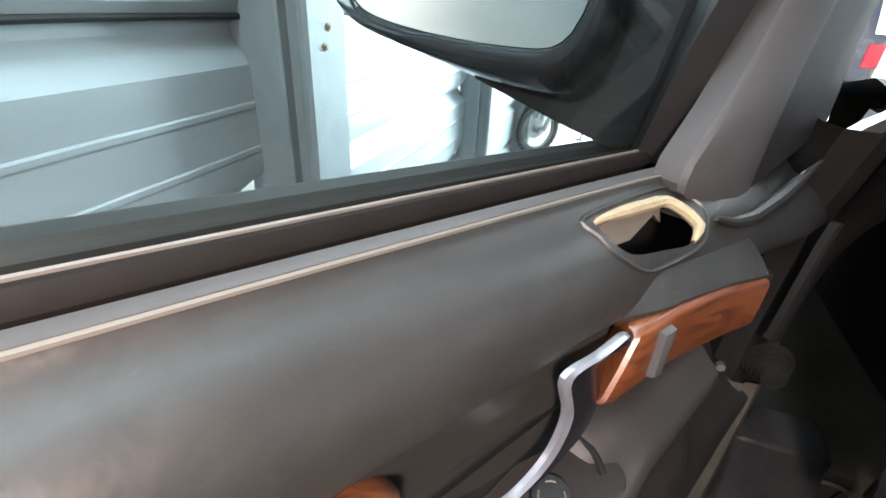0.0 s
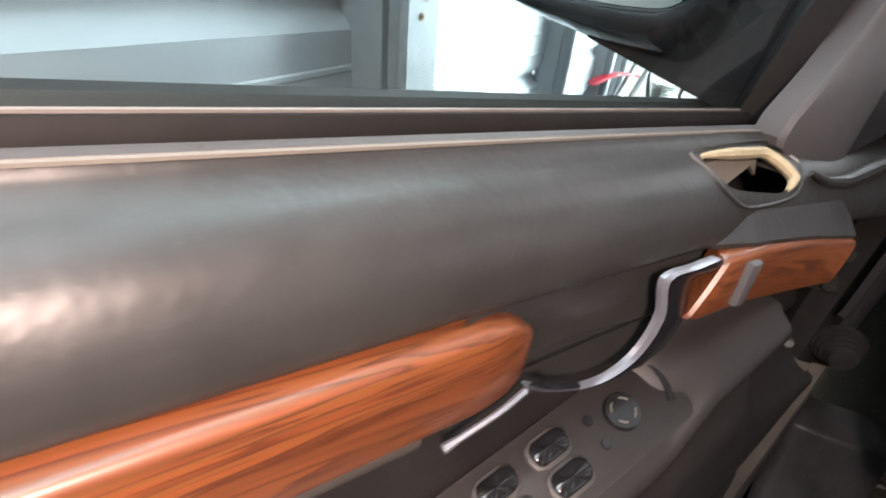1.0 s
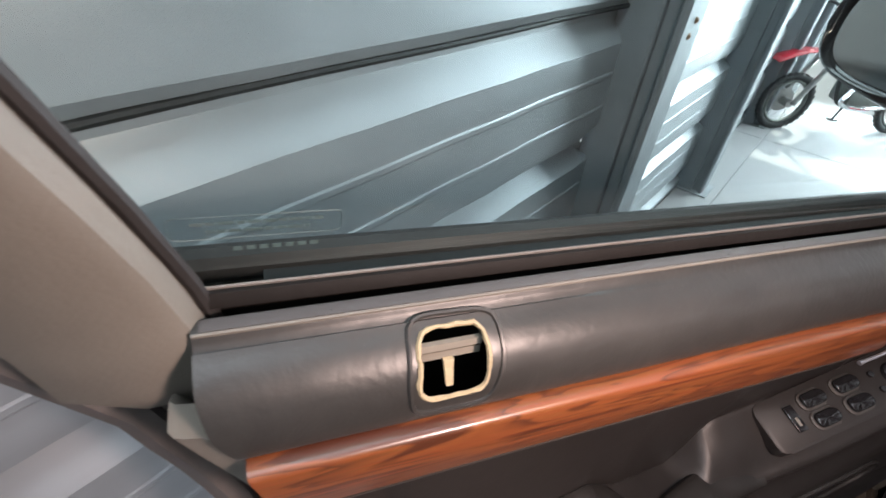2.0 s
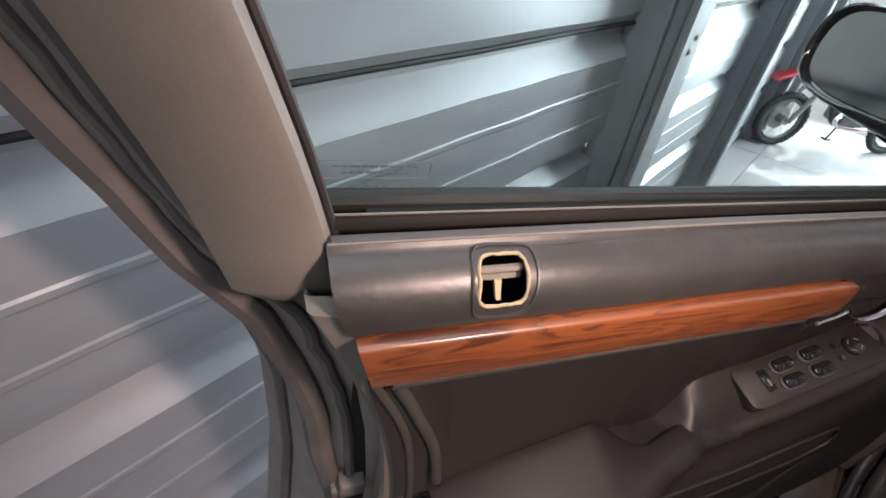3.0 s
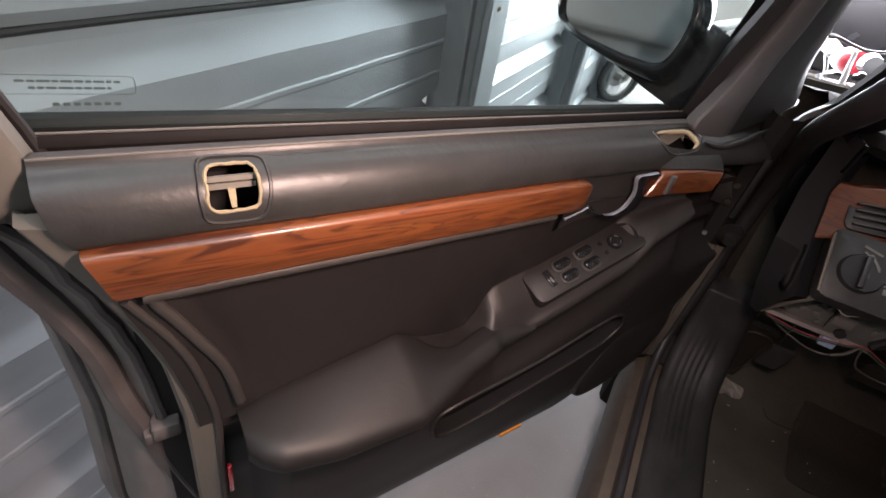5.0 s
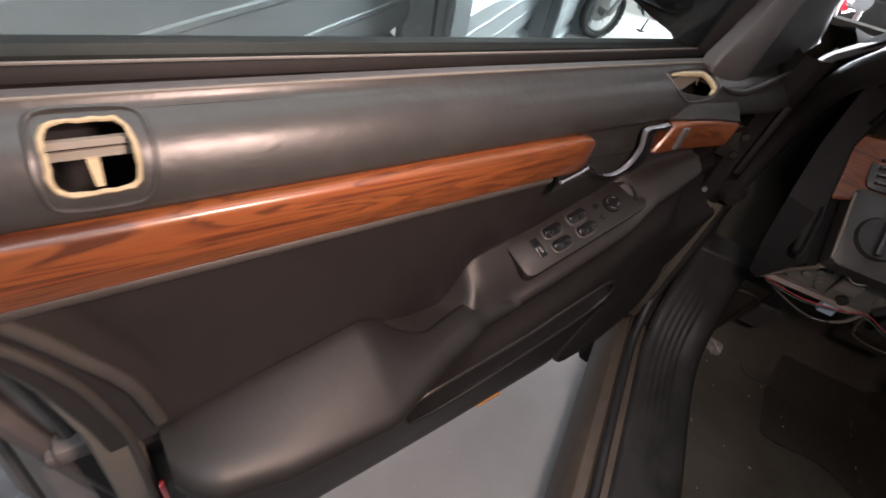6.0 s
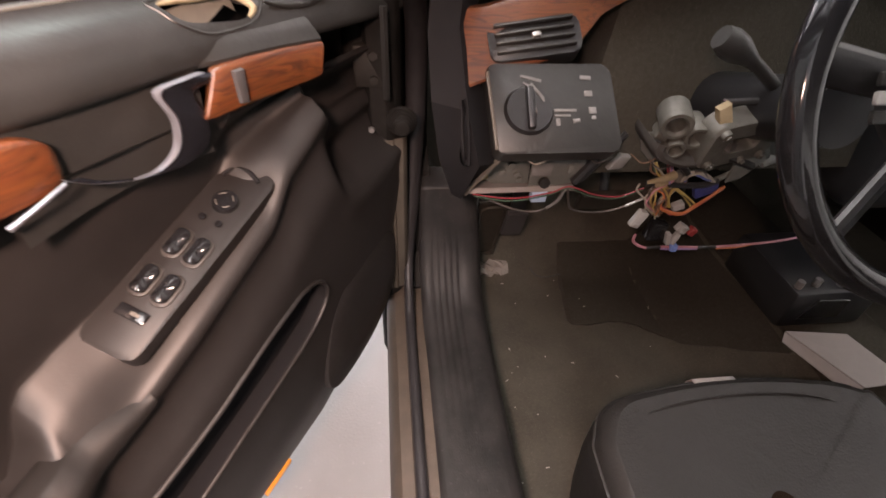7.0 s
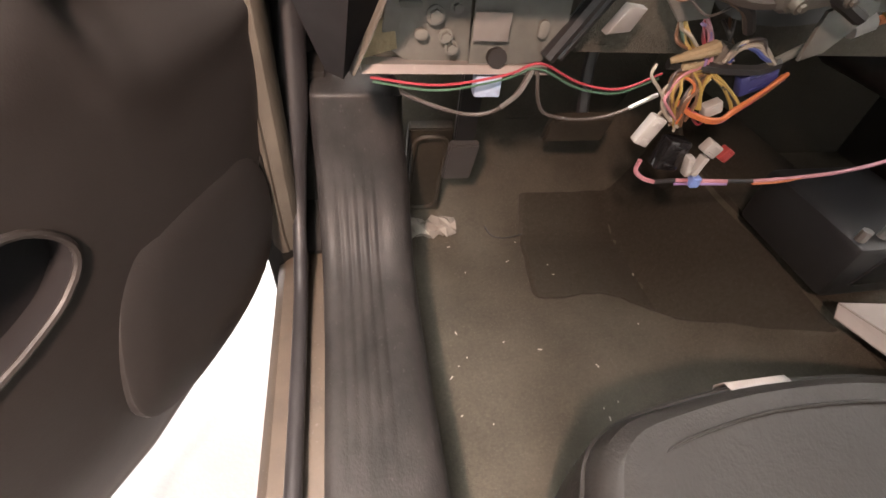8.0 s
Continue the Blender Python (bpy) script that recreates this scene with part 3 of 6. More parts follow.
# grab bowl and bright handle edge
bm = B()
loft(bm, [[(x, -0.053 + 0.012 * math.sin(math.pi * f), w) for w in np.linspace(-0.066, -0.15, 8)] for x, f in zip(np.linspace(-0.275, -0.098, 16), np.linspace(0, 1, 16))])
part("handle_bowl", bm, M_TRIM, door, "dark hollow bowl behind the missing handle")
HP = spline([(-0.100, -0.062, -0.071), (-0.125, -0.063, -0.071), (-0.149, -0.061, -0.075), (-0.142, -0.063, -0.100), (-0.147, -0.062, -0.124), (-0.166, -0.061, -0.135), (-0.190, -0.060, -0.134), (-0.222, -0.060, -0.122), (-0.240, -0.062, -0.110)], 5)
HQ = [p + Vector((0.038, 0.0015, -0.012)) * (1.0 if i < 20 else max(0.35, 1.0 - 0.045 * (i - 20))) for i, p in enumerate(HP)]
bm = B()
loft(bm, [[a, (a + b) / 2 + Vector((0, -0.002, 0)), b, b + Vector((0, 0.002, 0)), (a + b) / 2 + Vector((0, 0.001, 0))] for a, b in zip(HP, HQ)], True, True)
part("handle_lever", bm, M_DARKCHROME, door, "dark chrome door release lever")
# lever edge in a paler metal; its highlight is put into the colour
bm = B()
loft(bm, [[a, a + (b - a) * 0.10 + Vector((0, -0.0022, 0)), a + (b - a) * 0.20, a + (b - a) * 0.18 + Vector((0, 0.003, 0)), a + Vector((0, 0.003, 0))] for a, b in zip(HP, HQ)], True, True)
part("handle_edge", bm, M_EDGE, door, "bright strip for the highlight along the release lever")
bm = B()
tube(bm, spline([(-0.240, -0.063, -0.112), (-0.258, -0.065, -0.116), (-0.284, -0.064, -0.124)], 4), [0.0017, 0.0017, 0.0017, 0.0016, 0.0015, 0.0015, 0.0015, 0.0015, 0.0024], 6)
part("loose_wire_end", bm, M_EDGE, door, "white wire end under the wood strip")
# lower panel
BACK = [(-0.80, -0.036, -0.325), (-0.735, -0.038, -0.323), (-0.715, -0.045, -0.322), (-0.50, -0.030, -0.300), (-0.46, -0.030, -0.320), (-0.40, -0.020, -0.345), (-0.362, -0.018, -0.344), (-0.344, -0.016, -0.322), (-0.332, -0.014, -0.296), (-0.318, -0.012, -0.283), (-0.09, -0.018, -0.222), (-0.06, -0.022, -0.182), (0.0, -0.030, -0.160), (0.045, -0.050, -0.136), (0.058, -0.046, -0.146), (0.078, -0.026, -0.165), (0.12, -0.022, -0.175), (0.27, -0.020, -0.175)]
EDGE = [(-0.80, -0.040, -0.335), (-0.735, -0.043, -0.332), (-0.718, -0.086, -0.326), (-0.705, -0.112, -0.325), (-0.685, -0.128, -0.325), (-0.62, -0.138, -0.332), (-0.505, -0.139, -0.338), (-0.40, -0.100, -0.338), (-0.345, -0.088, -0.334), (-0.328, -0.078, -0.334), (-0.27, -0.076, -0.324), (-0.197, -0.082, -0.290), (-0.07, -0.086, -0.232), (-0.03, -0.083, -0.190), (0.0, -0.084, -0.174), (0.045, -0.087, -0.146), (0.058, -0.082, -0.156), (0.078, -0.056, -0.185), (0.12, -0.046, -0.195), (0.27, -0.042, -0.190)]
BOT = [(-0.80, -0.742), (0.0, -0.742), (0.10, -0.715), (0.17, -0.675), (0.22, -0.61), (0.245, -0.54), (0.265, -0.45), (0.27, -0.42)]


def tab(t, k, x):
    return lerp([(a[0], a[k]) for a in t], x)


def low_sec(x):
    yb, wb, yf, wf = tab(BACK, 1, x), tab(BACK, 2, x), tab(EDGE, 1, x), tab(EDGE, 2, x)
    bot = lerp(BOT, x)
    h = (wf - 0.07) - bot
    top = [(-0.051, -0.113), (-0.046, -0.117), (-0.036, -0.124)] if wb < -0.2 else [(-0.055, -0.113), (-0.056, -0.117), (-0.056, -0.122)]
    mid = (min(-0.026, yb * 0.5 - 0.012), min(-0.13, (wb - 0.12) / 2))
    pts = top + [mid, (yb - 0.001, wb + 0.012), (yb - 0.006, wb), ((yb + yf) / 2, (wb + wf) / 2 + 0.003), (yf + 0.012, wf + 0.002), (yf + 0.002, wf - 0.007), (yf, wf - 0.018)]
    pts += [(yf + 0.008, wf - 0.040), (-0.084 * 0.4 + yf * 0.55, wf - 0.065)]
    g = lerp([(-0.80, 0.46), (-0.735, 0.52), (-0.70, 0.9), (-0.68, 1.0)], x)
    pts[-1] = (pts[-1][0] * g, pts[-1][1])
    pts += [(g * lerp([(0, -0.092), (0.4, -0.088), (0.75, -0.076), (0.93, -0.060), (1, -0.046)], f), wf - 0.07 - h * f) for f in (0.08, 0.2, 0.33, 0.46, 0.6, 0.75, 0.88, 0.96, 1.0)]
    pts += [(-0.02, bot - 0.002)]
    return pts


def left_edge(w):
    return lerp([(-0.75, -0.744), (-0.51, -0.744), (-0.375, -0.746), (-0.284, -0.754), (-0.207, -0.768), (-0.14, -0.790), (-0.10, -0.797)], w)


def warp(x, w):
    f = min(1, max(0, (-0.6 - x) / 0.19))
    return x + f * (left_edge(w) + 0.79)


POCKET = smooth_poly([(-0.432, -0.500), (-0.436, -0.465), (-0.40, -0.440), (-0.25, -0.418), (-0.10, -0.378), (-0.03, -0.372), (0.004, -0.400), (-0.004, -0.432), (-0.06, -0.462), (-0.24, -0.502), (-0.36, -0.524), (-0.415, -0.520)], 5)
xs = sorted(set(np.round(list(np.linspace(-0.79, 0.27, 100)) + list(np.arange(-0.78, -0.66, 0.004)) + [-0.345, -0.336, -0.328, -0.46], 4)))
fine = []
for x in xs:
    cp = spline([(0, a, b) for a, b in low_sec(x)], 4)
    row = []
    for p in cp:
        wx, y = warp(x, p.z), p.y
        if -0.33 < p.z < -0.119 and wx < -0.6:
            f = min(1, max(0, (wx - lerp([(-0.33, -0.700), (-0.27, -0.712), (-0.18, -0.752), (-0.12, -0.768)], p.z)) / 0.022))
            f = f * f * (3 - 2 * f)
            y = y * f + min(y, -0.049) * (1 - f)
        row.append((wx, y, p.z))
    fine.append(row)
bm = B()
loft(bm, fine)
cut(bm, POCKET, None, 0)
part("lower_panel", bm, M_TRIM2, door, "brown-grey moulded lower panel", angle=50)
bm = B()
pts = []
for a, b in POCKET:
    j = min(range(len(xs)), key=lambda i: abs(xs[i] - a))
    q = min(fine[j][40:], key=lambda p: abs(p[2] - b))
    pts.append((a, q[1] - 0.001, b))
tube(bm, pts, 0.0035, 8, closed=True)
part("pocket_lip", bm, M_TRIM2, door)
# pocket back in matt black; the shade inside is put into its colour
bm = B()
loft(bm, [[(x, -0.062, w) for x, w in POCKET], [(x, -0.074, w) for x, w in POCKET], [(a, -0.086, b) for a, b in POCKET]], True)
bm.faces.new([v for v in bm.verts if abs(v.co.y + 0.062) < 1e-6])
part("map_pocket", bm, M_MATT, door, "open map pocket, its inner shade put into a dark colour")

# flange and rounded ridges along the latch side of the panel
FLANGE_IN = [(-0.745, -0.738), (-0.487, -0.735), (-0.312, -0.733), (-0.23, -0.745), (-0.173, -0.765), (-0.127, -0.788), (-0.076, -0.805), (-0.05, -0.818)]
FLANGE_OUT = [(-0.745, -0.762), (-0.475, -0.764), (-0.307, -0.763), (-0.219, -0.773), (-0.167, -0.788), (-0.108, -0.811), (-0.06, -0.834), (-0.05, -0.838)]
bm = B()
rows = []
for z in [-0.050, -0.0515] + list(np.linspace(-0.055, -0.745, 46)):
    a, b = lerp(FLANGE_OUT, z), lerp(FLANGE_IN, z)
    w, k = b - a, 0.6 if z > -0.0505 else 1.0
    rows.append([(a + 0.003, -0.014, z), (a, -0.040 * k, z), (a + 0.003, -0.0440 * k, z), (a + 0.40 * w, -0.0455 * k, z), (a + 0.75 * w, -0.0468 * k, z), (b - 0.003, -0.0485 * k, z), (b + 0.001, -0.0490 * k, z), (b + 0.006, -0.044 * k, z)])
loft(bm, rows)
part("panel_flange", bm, M_FRAME, door, "grey flange along the latch side of the panel")
# ridge beads paler than the panel; their highlights are put into the colour
bm = B()
tube(bm, spline([(lerp(FLANGE_IN, z), -0.0485, z) for z in (-0.128, -0.15, -0.18, -0.22, -0.27, -0.32, -0.42, -0.55, -0.72)], 4), 0.0042, 10)
part("panel_edge_bead", bm, M_COVER, door, "rolled outer edge of the lower panel")
bm = B()
tube(bm, spline([(-0.762, -0.0490, -0.1255), (-0.768, -0.0485, -0.133), (-0.755, -0.0480, -0.160), (-0.741, -0.0480, -0.191), (-0.719, -0.0490, -0.242), (-0.708, -0.0530, -0.300)], 5), 0.0058, 12)
part("panel_ridge", bm, M_COVER, door)
bm = B()
tube(bm, [(x, -0.0505, -0.1255) for x in np.linspace(-0.775, -0.29, 12)], 0.0065, 12)
part("panel_ridge", bm, M_COVER, door)

# padded arm rest
bm = B()
rows = []
for x in np.linspace(-0.712, -0.262, 48):
    yb, wb, yf, wf = tab(BACK, 1, x), tab(BACK, 2, x), tab(EDGE, 1, x), tab(EDGE, 2, x)
    if x > -0.47:
        # the pad's inner edge runs out along the grab recess
        f = min(1, (x + 0.47) / 0.06)
        yb, wb = yb + (yf + 0.048 - yb) * f, wb + (wf + 0.004 - wb) * f
    e = min(1.0, (x + 0.712) / 0.03 + 0.02)
    lift = 0.004 * e - 0.010 * max(0.0, (x + 0.318) / 0.055) ** 1.5
    rows.append([(p.x, p.y, p.z) for p in spline([(x, yb - 0.001, wb - 0.004), (x, yb - 0.006, wb + lift), (x, (yb + yf) / 2, (wb + wf) / 2 + 0.003 + lift), (x, yf + 0.014, wf + 0.003 + lift), (x, yf - 0.001, wf - 0.005 + lift * 0.5), (x, yf - 0.004 * e, wf - 0.016), (x, yf + 0.002, wf - 0.027)], 4)])
loft(bm, rows)
part("arm_rest_pad", bm, M_PAD, door, "taupe vinyl arm rest pad")

# switch block on the arm rest: a plate leaning towards the seat
ux = Vector((0.938, -0.026, 0.346)).normalized()
uy = Vector((-0.076, 0.957, 0.278))
uy = (uy - ux * uy.dot(ux)).normalized()
uz = ux.cross(uy)
SW = Matrix.Translation((-0.1453, -0.0474, -0.2317)) @ Matrix((ux, uy, uz)).transposed().to_4x4()


def on_plate(name, size, at, mat, bevel, label="", rot=0.0, z=0.0):
    bm = B()
    box(bm, (-size[0] / 2, -size[1] / 2, 0), (size[0] / 2, size[1] / 2, size[2]), bevel, m=SW @ Matrix.Translation((*at, z)) @ Matrix.Rotation(rot, 4, "Z"))
    return part(name, bm, mat, door, label)


bm = B()
prism(bm, [(a, b, 0.0010) for a, b in rounded(0.232, 0.060, 0.012)], (0, 0, -0.02), 0.0018, m=SW @ Matrix.Translation((-0.012, 0, 0)))
part("switch_plate", bm, M_TRIM2, door, "dark switch plate on the arm rest")
for i in range(2):
    for j in range(2):
        x, y = -0.0567 + 0.0458 * i, -0.0116 + 0.0232 * j
        bm = B()
        prism(bm, [(a, b, 0.0035) for a, b in rounded(0.036, 0.0215, 0.0095, 6)], (0, 0, -0.006), 0.0012, m=SW @ Matrix.Translation((x, y, 0)))
        part("switch_bezel", bm, M_COVER, door)
        bm = B()
        loft(bm, [[SW @ Vector((x + a * g, y + b * g, h + 18 * a * a)) for a, b in rounded(0.030, 0.0165, 0.0070, 6)] for g, h in ((1.0, 0.002), (1.0, 0.0050), (0.92, 0.0058), (0.5, 0.0058), (0.05, 0.0058))], True)
        part("window_switch", bm, M_GLOSS, door, "glossy black window switch", angle=60)
        for s in (-1, 1):
            bm = B()
            tube(bm, [SW @ Vector((x + s * (0.006 + 0.002 * math.cos(a)), y + 0.004 * math.sin(a), 0.0074)) for a in np.linspace(-1.3, 1.3, 6)] if s > 0 else [SW @ Vector((x - 0.006 - 0.002 * math.cos(a), y + 0.004 * math.sin(a), 0.0074)) for a in np.linspace(-1.3, 1.3, 6)], 0.0006, 4)
            part("switch_mark", bm, M_FRAME, door, "white arc mark")
on_plate("lock_switch", (0.012, 0.030, 0.004), (-0.0894, 0.0), M_GLOSS, 0.0015, "glossy black lock switch", z=0.001)
on_plate("lock_mark", (0.0035, 0.010, 0.001), (-0.0894, -0.004), M_FRAME, 0.0003, "white bar mark", z=0.005)
bm = B()
cyl(bm, SW @ Vector((0.052, 0.001, 0.001)), SW @ Vector((0.052, 0.001, 0.006)), 0.014, 0.013, 24)
part("mirror_joystick", bm, M_GLOSS, door, "round black mirror adjuster")
for k in range(4):
    a0 = k * math.pi / 2 + math.pi / 4
    bm = B()
    tube(bm, [SW @ Vector((0.052 + 0.009 * math.cos(a), 0.001 + 0.009 * math.sin(a), 0.0065)) for a in np.linspace(a0 - 0.4, a0 + 0.4, 5)], 0.0007, 4)
    part("joystick_mark", bm, M_FRAME, door)
for y in (-0.009, 0.010):
    bm = B()
    cyl(bm, SW @ Vector((0.026, y, 0.002)), SW @ Vector((0.026, y, 0.0045)), 0.004, 0.0035, 12)
    part("mirror_button", bm, M_GLOSS, door)
bm = B()
tube(bm, spline([SW @ Vector(p) for p in ((0.080, 0.024, 0.002), (0.094, 0.016, 0.0035), (0.096, 0.0, 0.0035), (0.090, -0.014, 0.002))], 5), 0.0026, 8)
part("switch_hood", bm, M_MATT, door)
# loudspeaker cover
SPK = smooth_poly([(0.003, -0.522), (0.042, -0.455), (0.107, -0.424), (0.185, -0.425), (0.236, -0.460), (0.246, -0.540), (0.212, -0.612), (0.127, -0.655), (0.020, -0.664), (-0.016, -0.620)], 5)
bm = B()
c = (0.115, -0.538)
loft(bm, [[(c[0] + (a - c[0]) * g, y, c[1] + (b - c[1]) * g) for a, b in SPK] for g, y in ((1.0, -0.060), (0.99, -0.080), (0.975, -0.0845), (0.95, -0.0860), (0.6, -0.089), (0.2, -0.090), (0.0005, -0.090))], True)
part("speaker_cover", bm, M_TRIM2, door, "oval loudspeaker cover")
bm = B()
box(bm, (-0.171, -0.054, -0.750), (-0.105, -0.046, -0.738), 0.002)
part("door_reflector", bm, material("amber_reflector", (0.9, 0.35, 0.06), 0.15, vary=0.1, coat=1.0), door, "amber reflector along the bottom edge")

# window glass, seals and frame; the frame leans in towards the top
LEAN_IN = -0.22


def lean(x, y, z):
    return (x, y + LEAN_IN * max(0, z), z)


bm = B()
prism(bm, [lean(x, 0.014, z) for x, z in ((-0.835, -0.04), (0.03, -0.04), (0.03, 0.0), (0.02, 0.12), (-0.06, 0.28), (-0.20, 0.42), (-0.60, 0.45), (-0.975, 0.43), (-0.84, 0.02))], (0, 0.004, 0))
glass = part("window_glass", bm, M_GLASS, door, "clear raised door window", smooth=False)
glass.visible_shadow = False


def sill(x):
    """How far the seal line lies above the trim's own line."""
    return lerp([(-0.86, -0.013), (-0.60, -0.012), (-0.30, -0.0115), (0.06, -0.0105)], x)


bm = B()
loft(bm, [[(x, 0.012, sill(x) - 0.034), (x, 0.0115, sill(x) + 0.003), (x, 0.006, sill(x) + 0.0065), (x, 0.001, sill(x) + 0.0065), (x, -0.001, sill(x) + 0.003), (x, -0.0015, sill(x) - 0.0012), (x, 0.006, sill(x) - 0.0020), (x, 0.006, sill(x) - 0.034)] for x in np.linspace(-0.832, 0.05, 24)], True, True)
part("sill_seal", bm, M_SEAL, door, "black-brown rubber window seal")
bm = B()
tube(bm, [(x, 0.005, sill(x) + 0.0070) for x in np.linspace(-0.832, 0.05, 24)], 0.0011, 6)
part("seal_lip", bm, M_SEALTOP, door, "pale lip of the window seal")
bm = B()
tube(bm, [(x, 0.033, -0.0125) for x in np.linspace(-0.86, 0.06, 24)], 0.0105, 10)
part("outer_sill_seal", bm, M_RUBBER, door, "outer rubber window seal")
# printed warning panel low on the glass, unreadable
M_INK = material("dark_glass_print", (0.05, 0.075, 0.075), 0.5, vary=0.05)
bm = B()
tube(bm, [lean(-0.789 + a, 0.0125, 0.0285 + b) for a, b in rounded(0.076, 0.014, 0.003, 2)], 0.0003, 4, closed=True)
part("print_outline", bm, M_INK, door, "printed outline on the window")
random.seed(7)
for row, z in enumerate((0.0312, 0.0262)):
    x = -0.818 if row == 0 else -0.812
    end = -0.760 if row == 0 else -0.766
    while x < end:
        l = random.uniform(0.003, 0.009)
        bm = B()
        box(bm, (x, 0.0128 + LEAN_IN * z - 0.0004, z - 0.0008), (min(x + l, end), 0.0131 + LEAN_IN * z - 0.0004, z + 0.0008))
        part("print_bar", bm, M_INK, door, smooth=False)
        x += l + 0.0012
for i in range(7):
    bm = B()
    x = -0.802 + 0.006 * i
    box(bm, (x, 0.0126 + LEAN_IN * 0.014, 0.0125), (x + 0.004, 0.0129 + LEAN_IN * 0.014, 0.0148))
    part("print_bar", bm, M_INK, door, smooth=False)


def frame_x(z):
    return lerp([(-0.06, -0.806), (-0.018, -0.818), (0.041, -0.834), (0.083, -0.848), (0.125, -0.862), (0.30, -0.925), (0.45, -0.99)], z)


bm = B()
secs = []
for z in (-0.066, -0.062, -0.05, -0.02, 0.02, 0.06, 0.10, 0.15, 0.22, 0.32, 0.45):
    x, k = frame_x(z), (0.55 if z < -0.064 else 0.8 if z < -0.06 else 1.0)
    w = 0.066 * k
    secs.append([lean(x - 0.004, 0.012, z), lean(x, -0.004, z), lean(x - 0.004, -0.014 * k, z), lean(x - 0.012, -0.019 * k, z), lean(x - 0.012 - w * 0.6, -0.021 * k, z), lean(x - w - 0.008, -0.014 * k, z), lean(x - w - 0.012, 0.0, z), lean(x - w - 0.004, 0.015, z)])
loft(bm, secs, True, True)
part("rear_frame_cover", bm, M_FRAME, door, "grey-brown cover on the rear window frame")
bm = B()
tube(bm, [lean(frame_x(z) + 0.002, 0.002, z) for z in (-0.03, 0.0, 0.05, 0.1, 0.2, 0.3, 0.45)], 0.004, 8)
part("glass_channel", bm, M_RUBBER, door, "black rubber glass channel")

# latch side of the door: shell edge, seals
SIL = [(0.45, -1.14), (0.25, -1.075), (0.061, -1.004), (0.016, -0.980), (-0.043, -0.962), (-0.085, -0.938), (-0.161, -0.900), (-0.244, -0.874), (-0.396, -0.868), (-0.60, -0.880), (-0.75, -0.87)][::-1]


def sil(z):
    return lerp([(a, b) for a, b in SIL], z)


bm = B()
secs = []
for z in np.linspace(-0.745, 0.45, 50):
    xi = left_edge(z) if z < -0.1 else lerp([(-0.1, -0.797), (-0.06, -0.84), (0.0, -0.885), (0.1, -0.917), (0.45, -1.05)], z)
    xo = sil(z)
    q = lerp([(-0.14, 1.0), (-0.04, 0.25)], z)
    secs.append([lean(xi + 0.010, 0.002, z), lean(xi - 0.004, 0.004, z), lean(xi - 0.008, 0.005, z), lean(xi - 0.014, 0.006, z), lean(xi - 0.022, 0.010 * q, z), lean(xi * 0.45 + xo * 0.55, 0.020, z), lean(xi * 0.3 + xo * 0.7, 0.040, z), lean(xi * 0.2 + xo * 0.8, 0.075, z), lean(xo + 0.012, 0.085, z), lean(xo, 0.105, z), lean(xo, 0.122, z), lean(xo + 0.01, 0.126, z)])
loft(bm, secs)
part("latch_face", bm, M_EDGEPAINT, door, "dark painted latch edge of the door")
for f, y, r, z0, lab in ((0.55, 0.022, 0.015, -0.74, "grey rubber door seal"), (0.30, 0.010, 0.006, -0.40, "crinkled thin seal lip"), (0.82, 0.078, 0.009, -0.74, "")):
    bm = B()
    pts = []
    for z in np.linspace(z0, 0.44, 40):
        xi = left_edge(z) if z < -0.1 else lerp([(-0.1, -0.797), (-0.06, -0.84), (0.0, -0.885), (0.1, -0.917), (0.45, -1.05)], z)
        k = f - (0.62 * max(0.0, (-0.30 - z) / 0.40) ** 1.3 if lab.startswith("grey") else 0.0)
        w = 0.0016 * math.sin(z * 140) if lab.startswith("crinkled") else 0.0
        pts.append(lean(xi + (sil(z) - xi) * k + w, y, z))
    tube(bm, pts, r, 8)
    part("door_seal", bm, M_SEALGREY, door, lab)
bm = B()
box(bm, (-0.797, -0.008, -0.392), (-0.767, 0.022, -0.368), 0.004)
box(bm, (-0.806, -0.004, -0.398), (-0.796, 0.02, -0.380), 0.003)
part("door_latch", bm, M_SEALGREY, door, "steel door latch")
bm = B()
box(bm, (-0.729, -0.052, -0.490), (-0.723, -0.040, -0.430), 0.002)
part("red_reflector", bm, material("red_reflector", (0.5, 0.03, 0.04), 0.2, coat=1.0), door, "small red reflector on the latch edge")

# outer skin, rounded outwards under the window
bm = B()
SK = [(0.036, -0.022), (0.052, -0.038), (0.085, -0.058), (0.112, -0.095), (0.126, -0.15), (0.131, -0.27), (0.128, -0.45), (0.112, -0.66), (0.085, -0.755)]
rows = []
for f in np.linspace(0, 1, 12):
    rows.append([(sil(w) + 0.003 + (1 - f) * 0.09 * max(0, (0.110 - y) / 0.075) * (w > -0.1) + f * (lerp([(-0.76, 0.24), (-0.69, 0.31), (-0.35, 0.33), (0, 0.30)], w) - sil(w)), y, w) for y, w in SK])
loft(bm, rows)
sk = part("outer_skin", bm, M_PAINT, door, "dark painted outer skin")
sol = sk.modifiers.new("thick", "SOLIDIFY")
sol.thickness = 0.002
bm = B()
box(bm, (-0.80, 0.03, -0.755), (0.27, 0.122, -0.735), 0.006)
part("door_bottom", bm, M_DUSTY, door)
bm = B()
box(bm, (0.262, -0.02, -0.62), (0.272, 0.122, -0.02), 0.004)
part("hinge_face", bm, M_DUSTY, door)
